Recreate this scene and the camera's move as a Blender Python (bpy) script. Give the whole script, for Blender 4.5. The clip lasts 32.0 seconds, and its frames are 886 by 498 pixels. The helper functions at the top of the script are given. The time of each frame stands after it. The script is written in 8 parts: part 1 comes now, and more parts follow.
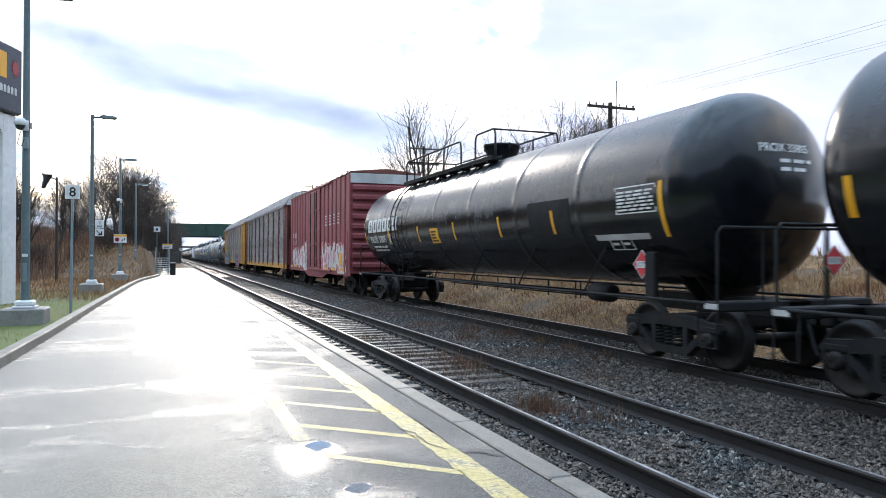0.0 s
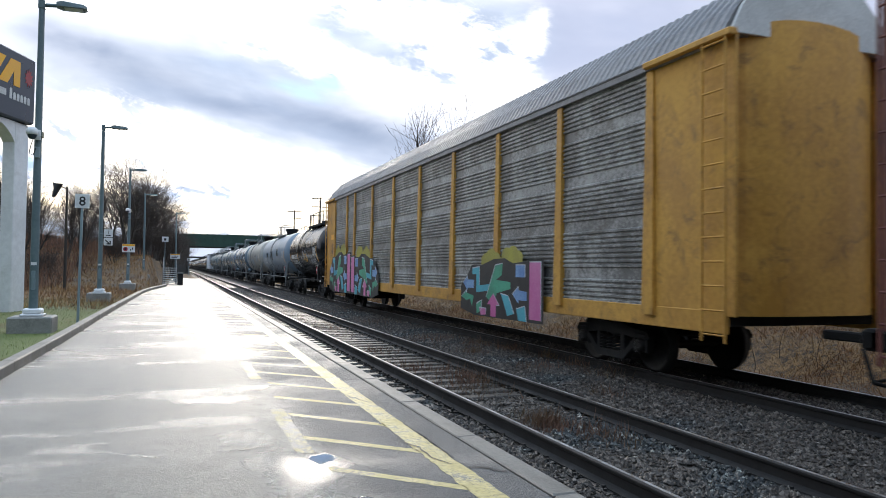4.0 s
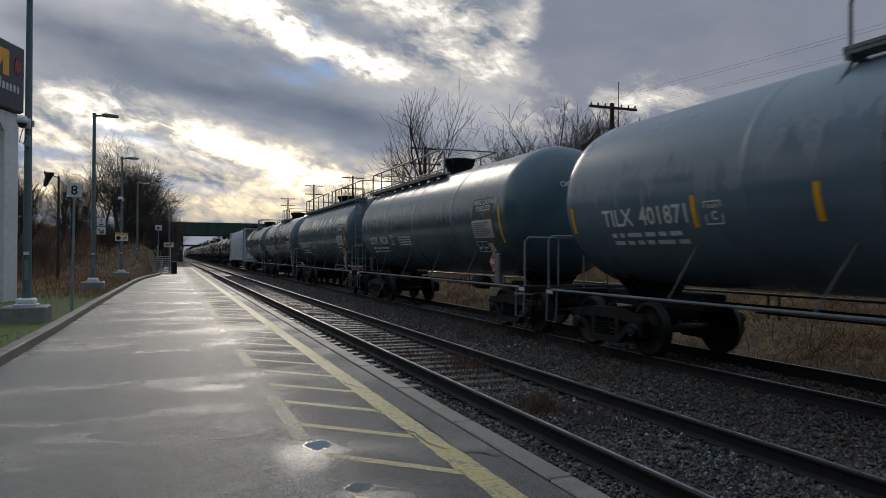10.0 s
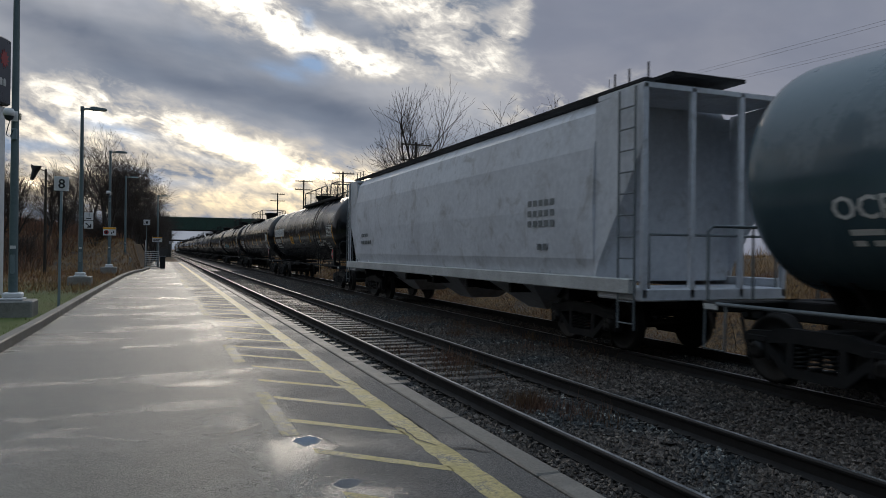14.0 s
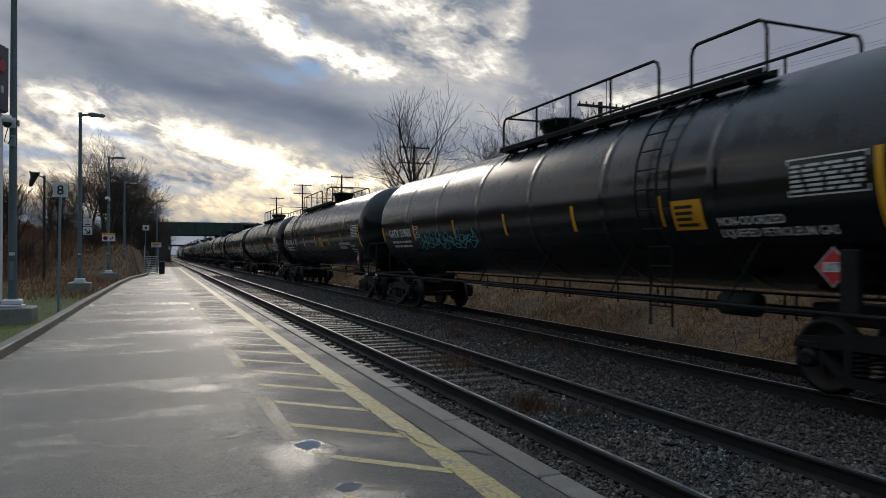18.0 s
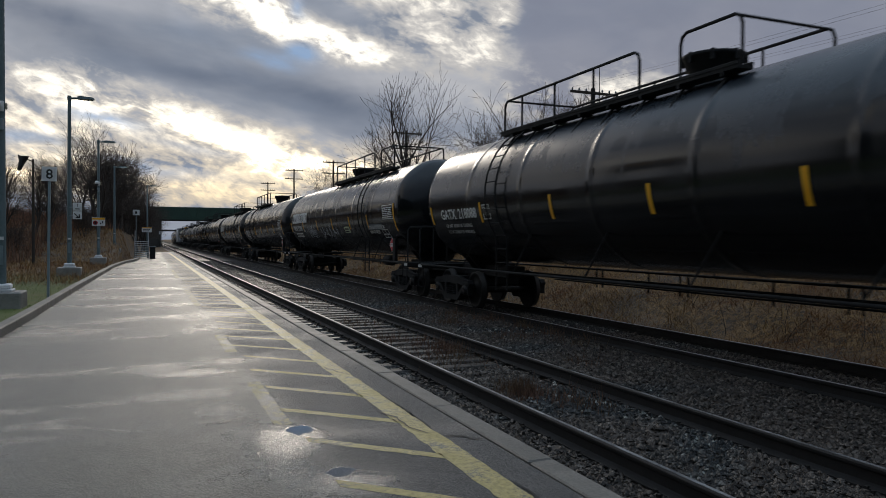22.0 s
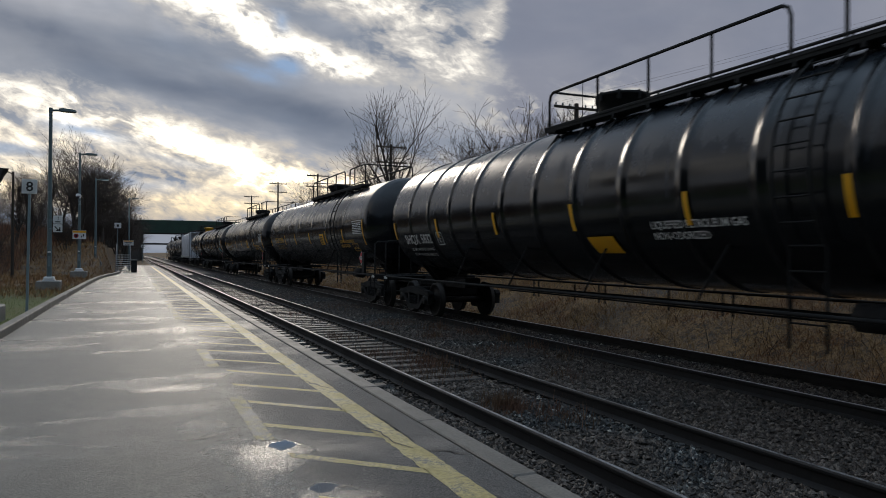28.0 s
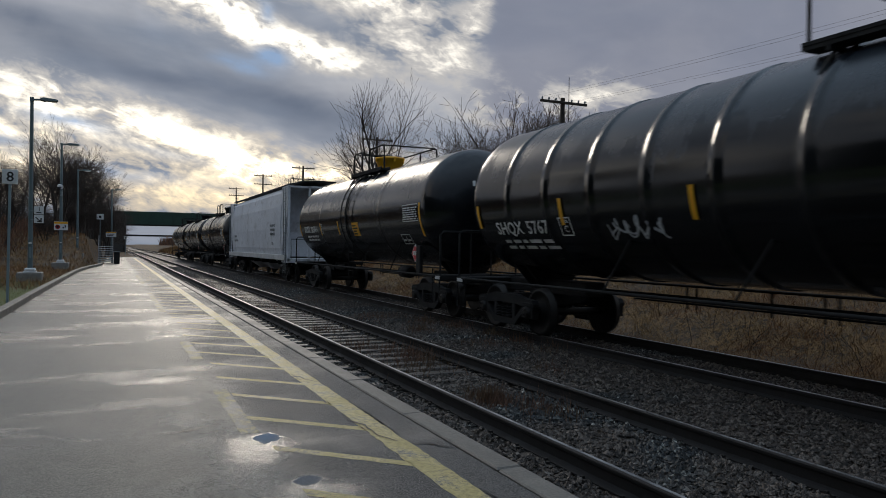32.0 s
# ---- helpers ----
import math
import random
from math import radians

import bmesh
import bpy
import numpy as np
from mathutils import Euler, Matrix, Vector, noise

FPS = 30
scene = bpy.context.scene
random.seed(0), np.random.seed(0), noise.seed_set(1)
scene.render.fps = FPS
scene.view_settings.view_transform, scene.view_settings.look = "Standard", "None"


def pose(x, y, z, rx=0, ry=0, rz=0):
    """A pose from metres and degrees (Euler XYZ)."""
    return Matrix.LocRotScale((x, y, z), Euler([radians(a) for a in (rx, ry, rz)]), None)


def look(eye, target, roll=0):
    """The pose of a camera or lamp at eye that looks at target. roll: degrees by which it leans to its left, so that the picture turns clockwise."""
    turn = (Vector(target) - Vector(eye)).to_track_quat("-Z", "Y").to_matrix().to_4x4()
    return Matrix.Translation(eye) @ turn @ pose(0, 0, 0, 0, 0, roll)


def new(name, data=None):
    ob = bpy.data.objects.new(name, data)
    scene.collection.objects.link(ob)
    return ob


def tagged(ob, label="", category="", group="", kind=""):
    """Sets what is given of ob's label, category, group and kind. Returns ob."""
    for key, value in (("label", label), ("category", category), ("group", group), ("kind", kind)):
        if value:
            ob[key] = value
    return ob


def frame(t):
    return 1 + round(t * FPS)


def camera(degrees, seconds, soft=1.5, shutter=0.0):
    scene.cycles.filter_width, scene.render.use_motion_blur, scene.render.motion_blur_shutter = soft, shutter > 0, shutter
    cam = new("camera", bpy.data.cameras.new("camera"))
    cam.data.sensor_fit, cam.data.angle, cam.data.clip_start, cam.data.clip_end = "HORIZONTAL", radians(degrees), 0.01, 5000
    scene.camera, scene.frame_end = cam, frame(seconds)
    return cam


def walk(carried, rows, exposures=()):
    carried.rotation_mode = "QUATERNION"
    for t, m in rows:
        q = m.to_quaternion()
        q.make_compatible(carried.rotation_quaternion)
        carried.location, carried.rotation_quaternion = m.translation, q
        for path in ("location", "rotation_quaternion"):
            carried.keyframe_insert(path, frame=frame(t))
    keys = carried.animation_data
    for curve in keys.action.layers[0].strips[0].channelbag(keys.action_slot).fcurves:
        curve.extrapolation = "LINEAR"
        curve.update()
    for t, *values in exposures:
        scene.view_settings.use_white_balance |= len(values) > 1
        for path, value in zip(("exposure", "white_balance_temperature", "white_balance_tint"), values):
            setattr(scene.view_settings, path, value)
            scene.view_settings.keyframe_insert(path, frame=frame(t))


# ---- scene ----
cam = camera(63.6, 32.0, 0.9, 0.12)
PATH = [
    (0.0, pose(0, 0, 1.58, 90.54, -0.02, -20.89)),
    (0.5, pose(0, 0, 1.58, 91.27, -0.37, -20.86)),
    (1.0, pose(0, 0, 1.58, 91.43, -0.19, -20.76)),
    (1.5, pose(0, 0, 1.58, 91.09, -0.32, -20.76)),
    (2.0, pose(0, 0, 1.58, 91.02, -0.73, -20.77)),
    (2.5, pose(0, 0, 1.58, 90.96, -0.30, -20.86)),
    (3.0, pose(0, 0, 1.58, 90.72, -0.41, -20.58)),
    (3.5, pose(0, 0, 1.58, 91.13, -0.61, -20.43)),
    (5.5, pose(0, 0, 1.58, 92.26, -0.92, -20.29)),
    (6.0, pose(0, 0, 1.58, 91.57, -0.70, -20.30)),
    (6.5, pose(0, 0, 1.58, 90.93, -0.77, -20.24)),
    (7.0, pose(0, 0, 1.58, 90.73, -0.80, -20.29)),
    (7.5, pose(0, 0, 1.58, 90.31, -0.79, -20.31)),
    (8.0, pose(0, 0, 1.58, 89.95, -0.79, -20.07)),
    (8.5, pose(0, 0, 1.58, 90.01, -0.80, -19.95)),
    (9.0, pose(0, 0, 1.58, 90.03, -0.19, -19.93)),
    (9.5, pose(0, 0, 1.58, 90.25, -0.53, -20.15)),
    (10.0, pose(0, 0, 1.58, 90.53, -0.29, -20.80)),
    (10.5, pose(0, 0, 1.58, 90.70, -0.24, -20.86)),
    (11.0, pose(0, 0, 1.58, 90.62, -0.39, -20.94)),
    (11.5, pose(0, 0, 1.58, 90.36, -0.29, -20.63)),
    (12.0, pose(0, 0, 1.58, 90.35, -0.48, -20.86)),
    (12.5, pose(0, 0, 1.58, 90.06, -0.58, -21.23)),
    (13.0, pose(0, 0, 1.58, 89.87, -0.58, -21.49)),
    (13.5, pose(0, 0, 1.58, 90.18, -0.69, -21.63)),
    (15.5, pose(0, 0, 1.58, 90.23, -0.24, -21.41)),
    (16.0, pose(0, 0, 1.58, 90.01, -0.15, -21.28)),
    (16.5, pose(0, 0, 1.58, 89.93, -0.10, -20.94)),
    (17.0, pose(0, 0, 1.58, 90.12, -0.37, -21.03)),
    (17.5, pose(0, 0, 1.58, 90.33, -0.04, -21.39)),
    (18.0, pose(0, 0, 1.58, 90.45, -0.06, -21.66)),
    (18.5, pose(0, 0, 1.58, 89.90, -0.45, -21.59)),
    (19.0, pose(0, 0, 1.58, 89.72, -0.48, -21.49)),
    (19.5, pose(0, 0, 1.58, 89.82, -0.52, -21.56)),
    (20.0, pose(0, 0, 1.58, 89.66, -0.36, -21.77)),
    (20.5, pose(0, 0, 1.58, 89.69, -0.34, -22.21)),
    (21.0, pose(0, 0, 1.58, 89.73, -0.32, -22.38)),
    (21.5, pose(0, 0, 1.58, 89.51, 0.08, -22.35)),
    (22.0, pose(0, 0, 1.58, 89.34, -0.30, -22.31)),
    (22.5, pose(0, 0, 1.58, 89.34, -0.33, -22.29)),
    (23.0, pose(0, 0, 1.58, 89.55, -0.44, -22.62)),
    (23.5, pose(0, 0, 1.58, 90.35, -0.35, -22.94)),
    (24.0, pose(0, 0, 1.58, 90.27, -0.35, -22.99)),
    (24.5, pose(0, 0, 1.58, 90.07, -0.18, -22.27)),
    (25.0, pose(0, 0, 1.58, 89.76, -0.23, -22.15)),
    (25.5, pose(0, 0, 1.58, 89.52, -0.15, -22.40)),
    (27.5, pose(0, 0, 1.58, 90.21, -0.11, -23.44)),
    (28.0, pose(0, 0, 1.58, 90.44, -0.36, -23.56)),
    (28.5, pose(0, 0, 1.58, 90.42, -0.43, -23.82)),
    (29.0, pose(0, 0, 1.58, 90.40, -0.42, -23.62)),
    (29.5, pose(0, 0, 1.58, 90.30, -0.33, -23.61)),
    (30.0, pose(0, 0, 1.58, 90.11, -0.39, -23.54)),
    (30.5, pose(0, 0, 1.58, 89.95, -0.08, -23.64)),
    (31.0, pose(0, 0, 1.58, 89.79, -0.14, -23.94)),
    (31.5, pose(0, 0, 1.58, 89.65, -0.27, -24.31)),
    (32.0, pose(0, 0, 1.58, 89.93, -0.70, -24.72)),
]
EXPOSURES = [(0.0, 2.1, 6500, 10), (3.5, 2.1, 6500, 10), (4.4, 0.9, 6650, 10), (5.3, -0.12, 6750, 10), (6.0, 0.08, 6750, 10), (7.0, 0.14, 6750, 10), (32.0, 0.14, 6750, 10)]
walk(cam, PATH, EXPOSURES)

# ---- sky and sun ----
SUN_AZ, SUN_EL = 6.0, 21.0          # degrees right of the track, above the horizon
sun_dir = Vector((math.sin(radians(SUN_AZ)) * math.cos(radians(SUN_EL)),
                  math.cos(radians(SUN_AZ)) * math.cos(radians(SUN_EL)), math.sin(radians(SUN_EL))))
sun = new("sun", bpy.data.lights.new("sun", "SUN"))
sun.data.energy, sun.data.angle, sun.data.color = 0.42, radians(10), (1.0, 0.91, 0.80)
sun.matrix_world = look((0, 0, 40), Vector((0, 0, 40)) - sun_dir)


class Nodes:
    """Small helper to write node trees as expressions."""

    def __init__(self, tree):
        self.tree = tree
        tree.nodes.clear()

    def put(self, socket, value):
        if hasattr(value, "links"):
            self.tree.links.new(value, socket)
        elif value is not None:
            if socket.type == "RGBA" and not hasattr(value, "__len__"):
                value = (value, value, value, 1)
            if socket.type == "RGBA" and len(value) == 3:
                value = (*value, 1)
            socket.default_value = value

    def node(self, kind, out=0, **given):
        n = self.tree.nodes.new(kind)
        for key, value in given.items():
            if key[0] == "_":
                self.put(n.inputs[int(key[1:])], value)
        return n if out is None else n.outputs[out]

    def math(self, op, a, b=0.0, c=0.0, clamp=False):
        n = self.tree.nodes.new("ShaderNodeMath")
        n.operation, n.use_clamp = op, clamp
        for i, v in enumerate((a, b, c)):
            self.put(n.inputs[i], v)
        return n.outputs[0]

    def vec(self, op, a, b=(0, 0, 0), out=0):
        n = self.tree.nodes.new("ShaderNodeVectorMath")
        n.operation = op
        self.put(n.inputs[0], a)
        self.put(n.inputs[1], b)
        return n.outputs[out]

    def mix(self, f, a, b, blend="MIX"):
        n = self.tree.nodes.new("ShaderNodeMix")
        n.data_type, n.blend_type = "RGBA", blend
        self.put(n.inputs[0], f)
        self.put(n.inputs[6], a)
        self.put(n.inputs[7], b)
        return n.outputs[2]

    def noise(self, vector, scale, detail=4.0, rough=0.55, distort=0.0):
        n = self.tree.nodes.new("ShaderNodeTexNoise")
        self.put(n.inputs["Vector"], vector)
        for key, v in (("Scale", scale), ("Detail", detail), ("Roughness", rough), ("Distortion", distort)):
            n.inputs[key].default_value = v
        return n.outputs["Fac"]

    def ramp(self, f, *stops):
        n = self.tree.nodes.new("ShaderNodeValToRGB")
        self.put(n.inputs[0], f)
        e = n.color_ramp.elements
        while len(e) < len(stops):
            e.new(0.5)
        for el, (p, c) in zip(e, stops):
            el.position = p
            el.color = (*c, 1) if hasattr(c, "__len__") else (c, c, c, 1)
        return n.outputs[0]

    def smooth(self, v, lo, hi, a=0.0, b=1.0):
        n = self.tree.nodes.new("ShaderNodeMapRange")
        n.interpolation_type = "SMOOTHSTEP"
        for i, q in enumerate((v, lo, hi, a, b)):
            self.put(n.inputs[i], q)
        return n.outputs[0]


world = bpy.data.worlds.new("overcast_sky")
scene.world = world
world.use_nodes = True
N = Nodes(world.node_tree)
ray_dir = N.vec("NORMALIZE", N.node("ShaderNodeTexCoord", 0).node.outputs["Generated"])
sep = N.node("ShaderNodeSeparateXYZ", None, _0=ray_dir)
up = N.math("MAXIMUM", sep.outputs[2], 0.0)
sky = N.tree.nodes.new("ShaderNodeTexSky")
sky.sky_type, sky.sun_disc = "NISHITA", False
sky.sun_elevation, sky.sun_rotation = radians(SUN_EL), radians(SUN_AZ)
sky.dust_density, sky.air_density = 2.0, 1.2
clear_sky = N.mix(1.0, sky.outputs[0], (0.075, 0.075, 0.075), "MULTIPLY")
# cloud cover in angles: azimuth right of the track and elevation, both in degrees
az = N.math("MULTIPLY", N.math("ARCTAN2", sep.outputs[0], sep.outputs[1]), 57.2958)
el = N.math("MULTIPLY", N.math("ARCSINE", sep.outputs[2]), 57.2958)
spot = N.node("ShaderNodeCombineXYZ", 0, _0=N.math("MULTIPLY", az, 0.055), _1=N.math("MULTIPLY", el, 0.13), _2=0.0)
ball = N.vec("MULTIPLY", ray_dir, (1.0, 1.0, 2.4))
warp_a, warp_b = N.noise(ball, 3.2, 4.0, 0.6), N.noise(N.vec("ADD", ball, (4.0, 2.0, 7.0)), 3.4, 4.0, 0.6)
# streaks run down to the right, about fourteen degrees off the level
along = N.math("SUBTRACT", N.math("MULTIPLY", az, 0.97), N.math("MULTIPLY", el, 0.24))
across = N.math("ADD", N.math("MULTIPLY", el, 0.97), N.math("MULTIPLY", az, 0.24))
drift = N.node("ShaderNodeCombineXYZ", 0, _0=N.math("MULTIPLY", along, 0.030), _1=N.math("MULTIPLY", across, 0.062), _2=0.3)
fine = N.noise(drift, 7.5, 6.0, 0.58, 0.5)
mid = N.noise(N.vec("ADD", ball, (1.3, 5.1, 0.4)), 5.2, 5.0, 0.58, 0.4)
az_w = N.math("ADD", az, N.math("MULTIPLY", N.math("SUBTRACT", warp_a, 0.5), 7.0))
el_w = N.math("ADD", el, N.math("MULTIPLY", N.math("SUBTRACT", warp_b, 0.5), 4.0))


def opening(a0, e0, long, wide, tilt, weight, ragged=True):
    """A thin place in the clouds, as a soft slanting ellipse."""
    c, s = math.cos(radians(tilt)), math.sin(radians(tilt))
    da, de = N.math("SUBTRACT", az_w if ragged else az, a0), N.math("SUBTRACT", el_w if ragged else el, e0)
    u = N.math("DIVIDE", N.math("ADD", N.math("MULTIPLY", da, c), N.math("MULTIPLY", de, s)), long)
    v = N.math("DIVIDE", N.math("SUBTRACT", N.math("MULTIPLY", de, c), N.math("MULTIPLY", da, s)), wide)
    r = N.math("ADD", N.math("MULTIPLY", u, u), N.math("MULTIPLY", v, v))
    return N.math("MULTIPLY", N.math("EXPONENT", N.math("MULTIPLY", r, -1.0)), weight)


def total(*fields):
    out = fields[0]
    for f in fields[1:]:
        out = N.math("ADD", out, f)
    return out


toward = N.vec("DOT_PRODUCT", ray_dir, tuple(sun_dir), out=1)
wide = N.math("POWER", N.math("MAXIMUM", toward, 0.0), 3.0)
low = N.smooth(el, 1.0, 13.0, 1.0, 0.0)
# thin places: the bright slanting one high up, the mottled field below it, the glow at the horizon, faint ones elsewhere
thin = total(opening(8.0, 16.9, 4.6, 1.3, -22.0, 1.0), opening(14.2, 15.1, 4.4, 0.95, -8.0, 1.0), opening(2.6, 18.5, 4.5, 1.4, -16.0, 0.8), opening(13.0, 19.6, 8.0, 1.3, -6.0, 0.72),
             opening(21.5, 17.0, 4.6, 2.8, -12.0, 0.56), opening(27.0, 17.6, 2.6, 1.0, 62.0, 0.5), opening(24.5, 14.4, 4.5, 1.4, -8.0, 0.42),
             opening(-6.0, 10.2, 5.5, 1.9, -6.0, 0.85), opening(-9.5, 7.6, 6.0, 1.6, -4.0, 0.7), opening(2.0, 9.0, 6.5, 1.8, -14.0, 0.78), opening(0.0, 6.4, 7.0, 1.6, -8.0, 0.6), opening(7.5, 7.2, 7.0, 1.7, -14.0, 0.72), opening(13.0, 5.2, 7.0, 1.4, -10.0, 0.72),
             opening(4.0, 3.6, 15.0, 1.5, -2.0, 0.75), opening(-12.0, 5.0, 8.0, 1.8, 0.0, 0.7), opening(20.0, 5.5, 7.0, 2.2, -4.0, 0.62),
             opening(29.5, 11.4, 5.0, 1.5, 4.0, 0.6), opening(36.5, 11.9, 5.0, 1.5, 8.0, 0.55),
             opening(-36.0, 15.0, 13.0, 6.0, 0.0, 0.9), opening(-70.0, 30.0, 30.0, 8.0, 10.0, 0.5), opening(110.0, 35.0, 40.0, 9.0, -10.0, 0.5))
finer = N.noise(N.vec("ADD", drift, (3.0, 1.0, 2.0)), 22.0, 5.0, 0.6, 0.5)
rag = total(N.math("MULTIPLY", fine, 0.85), N.math("MULTIPLY", mid, 0.5), N.math("MULTIPLY", finer, 0.45))
light = N.math("MULTIPLY", thin, N.math("ADD", N.math("MULTIPLY", rag, 5.0), -3.55))
# the thick slate band that slants below the bright place, and the even sheet to the right of it
thick = N.math("MULTIPLY", total(opening(-5.0, 14.8, 7.0, 1.7, -12.0, 0.85), opening(4.5, 12.6, 5.5, 1.0, -8.0, 0.6), opening(13.5, 10.8, 6.0, 1.9, -16.0, 0.9)), N.math("ADD", N.math("MULTIPLY", mid, 1.6), 0.1))
even = N.math("MULTIPLY", N.smooth(az_w, 25.0, 30.0), N.smooth(az_w, 85.0, 60.0))
behind = N.smooth(toward, 0.25, -0.7)
veil = N.noise(N.vec("ADD", ball, (7.0, 0.5, 2.0)), 2.3, 5.0, 0.52, 0.5)
base = N.mix(N.smooth(veil, 0.34, 0.66), (0.20, 0.24, 0.315), (0.44, 0.455, 0.50))
base = N.mix(1.0, base, N.ramp(N.math("ADD", N.math("MULTIPLY", mid, 0.6), N.math("MULTIPLY", fine, 0.4)), (0.3, 0.86), (0.7, 1.14)), "MULTIPLY")
base = N.mix(N.math("MULTIPLY", even, 0.75), base, (0.185, 0.205, 0.275))
base = N.mix(N.math("MINIMUM", N.math("MULTIPLY", thick, 1.05), 0.95), base, (0.12, 0.15, 0.212))
base = N.mix(behind, base, N.mix(mid, (0.10, 0.135, 0.19), (0.17, 0.22, 0.29)))
base = N.mix(N.smooth(el, 24.0, 62.0), base, N.mix(N.smooth(mid, 0.35, 0.65), (0.27, 0.39, 0.55), (0.52, 0.69, 0.90)))     # an overcast sky is brightest overhead
bright = N.mix(low, (1.12, 1.08, 0.99), (1.04, 0.85, 0.56))
half = N.mix(low, (0.46, 0.46, 0.47), (0.56, 0.50, 0.42))
clouds = N.mix(N.smooth(light, 0.08, 0.50), base, half)
clouds = N.mix(N.smooth(light, 0.42, 1.2), clouds, bright)
clouds = N.mix(N.smooth(light, 1.05, 1.8), clouds, N.mix(low, (3.2, 3.0, 2.7), (2.0, 1.75, 1.35)))
gap = N.math("MULTIPLY", total(opening(11.1, 14.4, 1.25, 0.6, -8.0, 1.25, False), opening(8.6, 13.9, 2.0, 0.4, -10.0, 0.7), opening(10.2, 17.2, 0.9, 0.5, -30.0, 0.7), opening(-3.0, 8.3, 3.0, 0.5, -6.0, 0.8), opening(-9.0, 6.6, 4.0, 0.6, -4.0, 0.7), opening(3.5, 6.4, 5.0, 0.5, -10.0, 0.35), opening(-1.0, 4.9, 6.0, 0.4, -4.0, 0.6)), N.math("ADD", N.math("MULTIPLY", finer, 1.4), 0.2))
full_sky = N.mix(N.math("MINIMUM", gap, 0.9), clouds, N.mix(0.02, (0.17, 0.31, 0.54), clear_sky))
back = N.node("ShaderNodeBackground", 0, _0=full_sky, _1=1.0)
N.node("ShaderNodeOutputWorld", None, _0=back)


# ---- materials ----
def surface(name, low, high, rough=(0.5, 0.7), metal=0.0, grain=30.0, stain=1.2, bump=0.15, contrast=(0.35, 0.65),
            coat=0.0, dirt=None, dirt_amount=0.5, size=0.01, random_shift=0.0, alpha=None):
    """Two-scale procedural paint, stone, timber or metal in object space."""
    m = bpy.data.materials.new(name)
    m.use_nodes = True
    k = Nodes(m.node_tree)
    where = k.node("ShaderNodeTexCoord", None).outputs["Object"]
    g = k.noise(where, grain, 6.0, 0.65)
    s = k.noise(where, stain, 5.0, 0.6, 0.4)
    f = k.math("ADD", k.math("MULTIPLY", g, 0.45), k.math("MULTIPLY", s, 0.55))
    colour = k.mix(k.smooth(f, *contrast), low, high)
    if random_shift:
        rnd = k.node("ShaderNodeObjectInfo", None).outputs["Random"]
        colour = k.mix(1.0, colour, k.ramp(rnd, (0.0, 1.0 - random_shift), (1.0, 1.0)), "MULTIPLY")
    if dirt:
        d = k.smooth(k.noise(where, stain * 2.7, 6.0, 0.7, 0.8), 0.5, 0.72)
        colour = k.mix(k.math("MULTIPLY", d, dirt_amount), colour, dirt)
    b = k.node("ShaderNodeBsdfPrincipled", None)
    k.put(b.inputs["Base Color"], colour)
    k.put(b.inputs["Roughness"], k.smooth(s, 0.3, 0.7, rough[0], rough[1]))
    b.inputs["Metallic"].default_value = metal
    b.inputs["Coat Weight"].default_value = coat
    if bump:
        bn = k.node("ShaderNodeBump", None)
        bn.inputs["Strength"].default_value = bump
        bn.inputs["Distance"].default_value = size
        k.put(bn.inputs["Height"], g)
        k.put(b.inputs["Normal"], bn.outputs[0])
    k.node("ShaderNodeOutputMaterial", None, _0=b.outputs[0])
    return m


M = {}


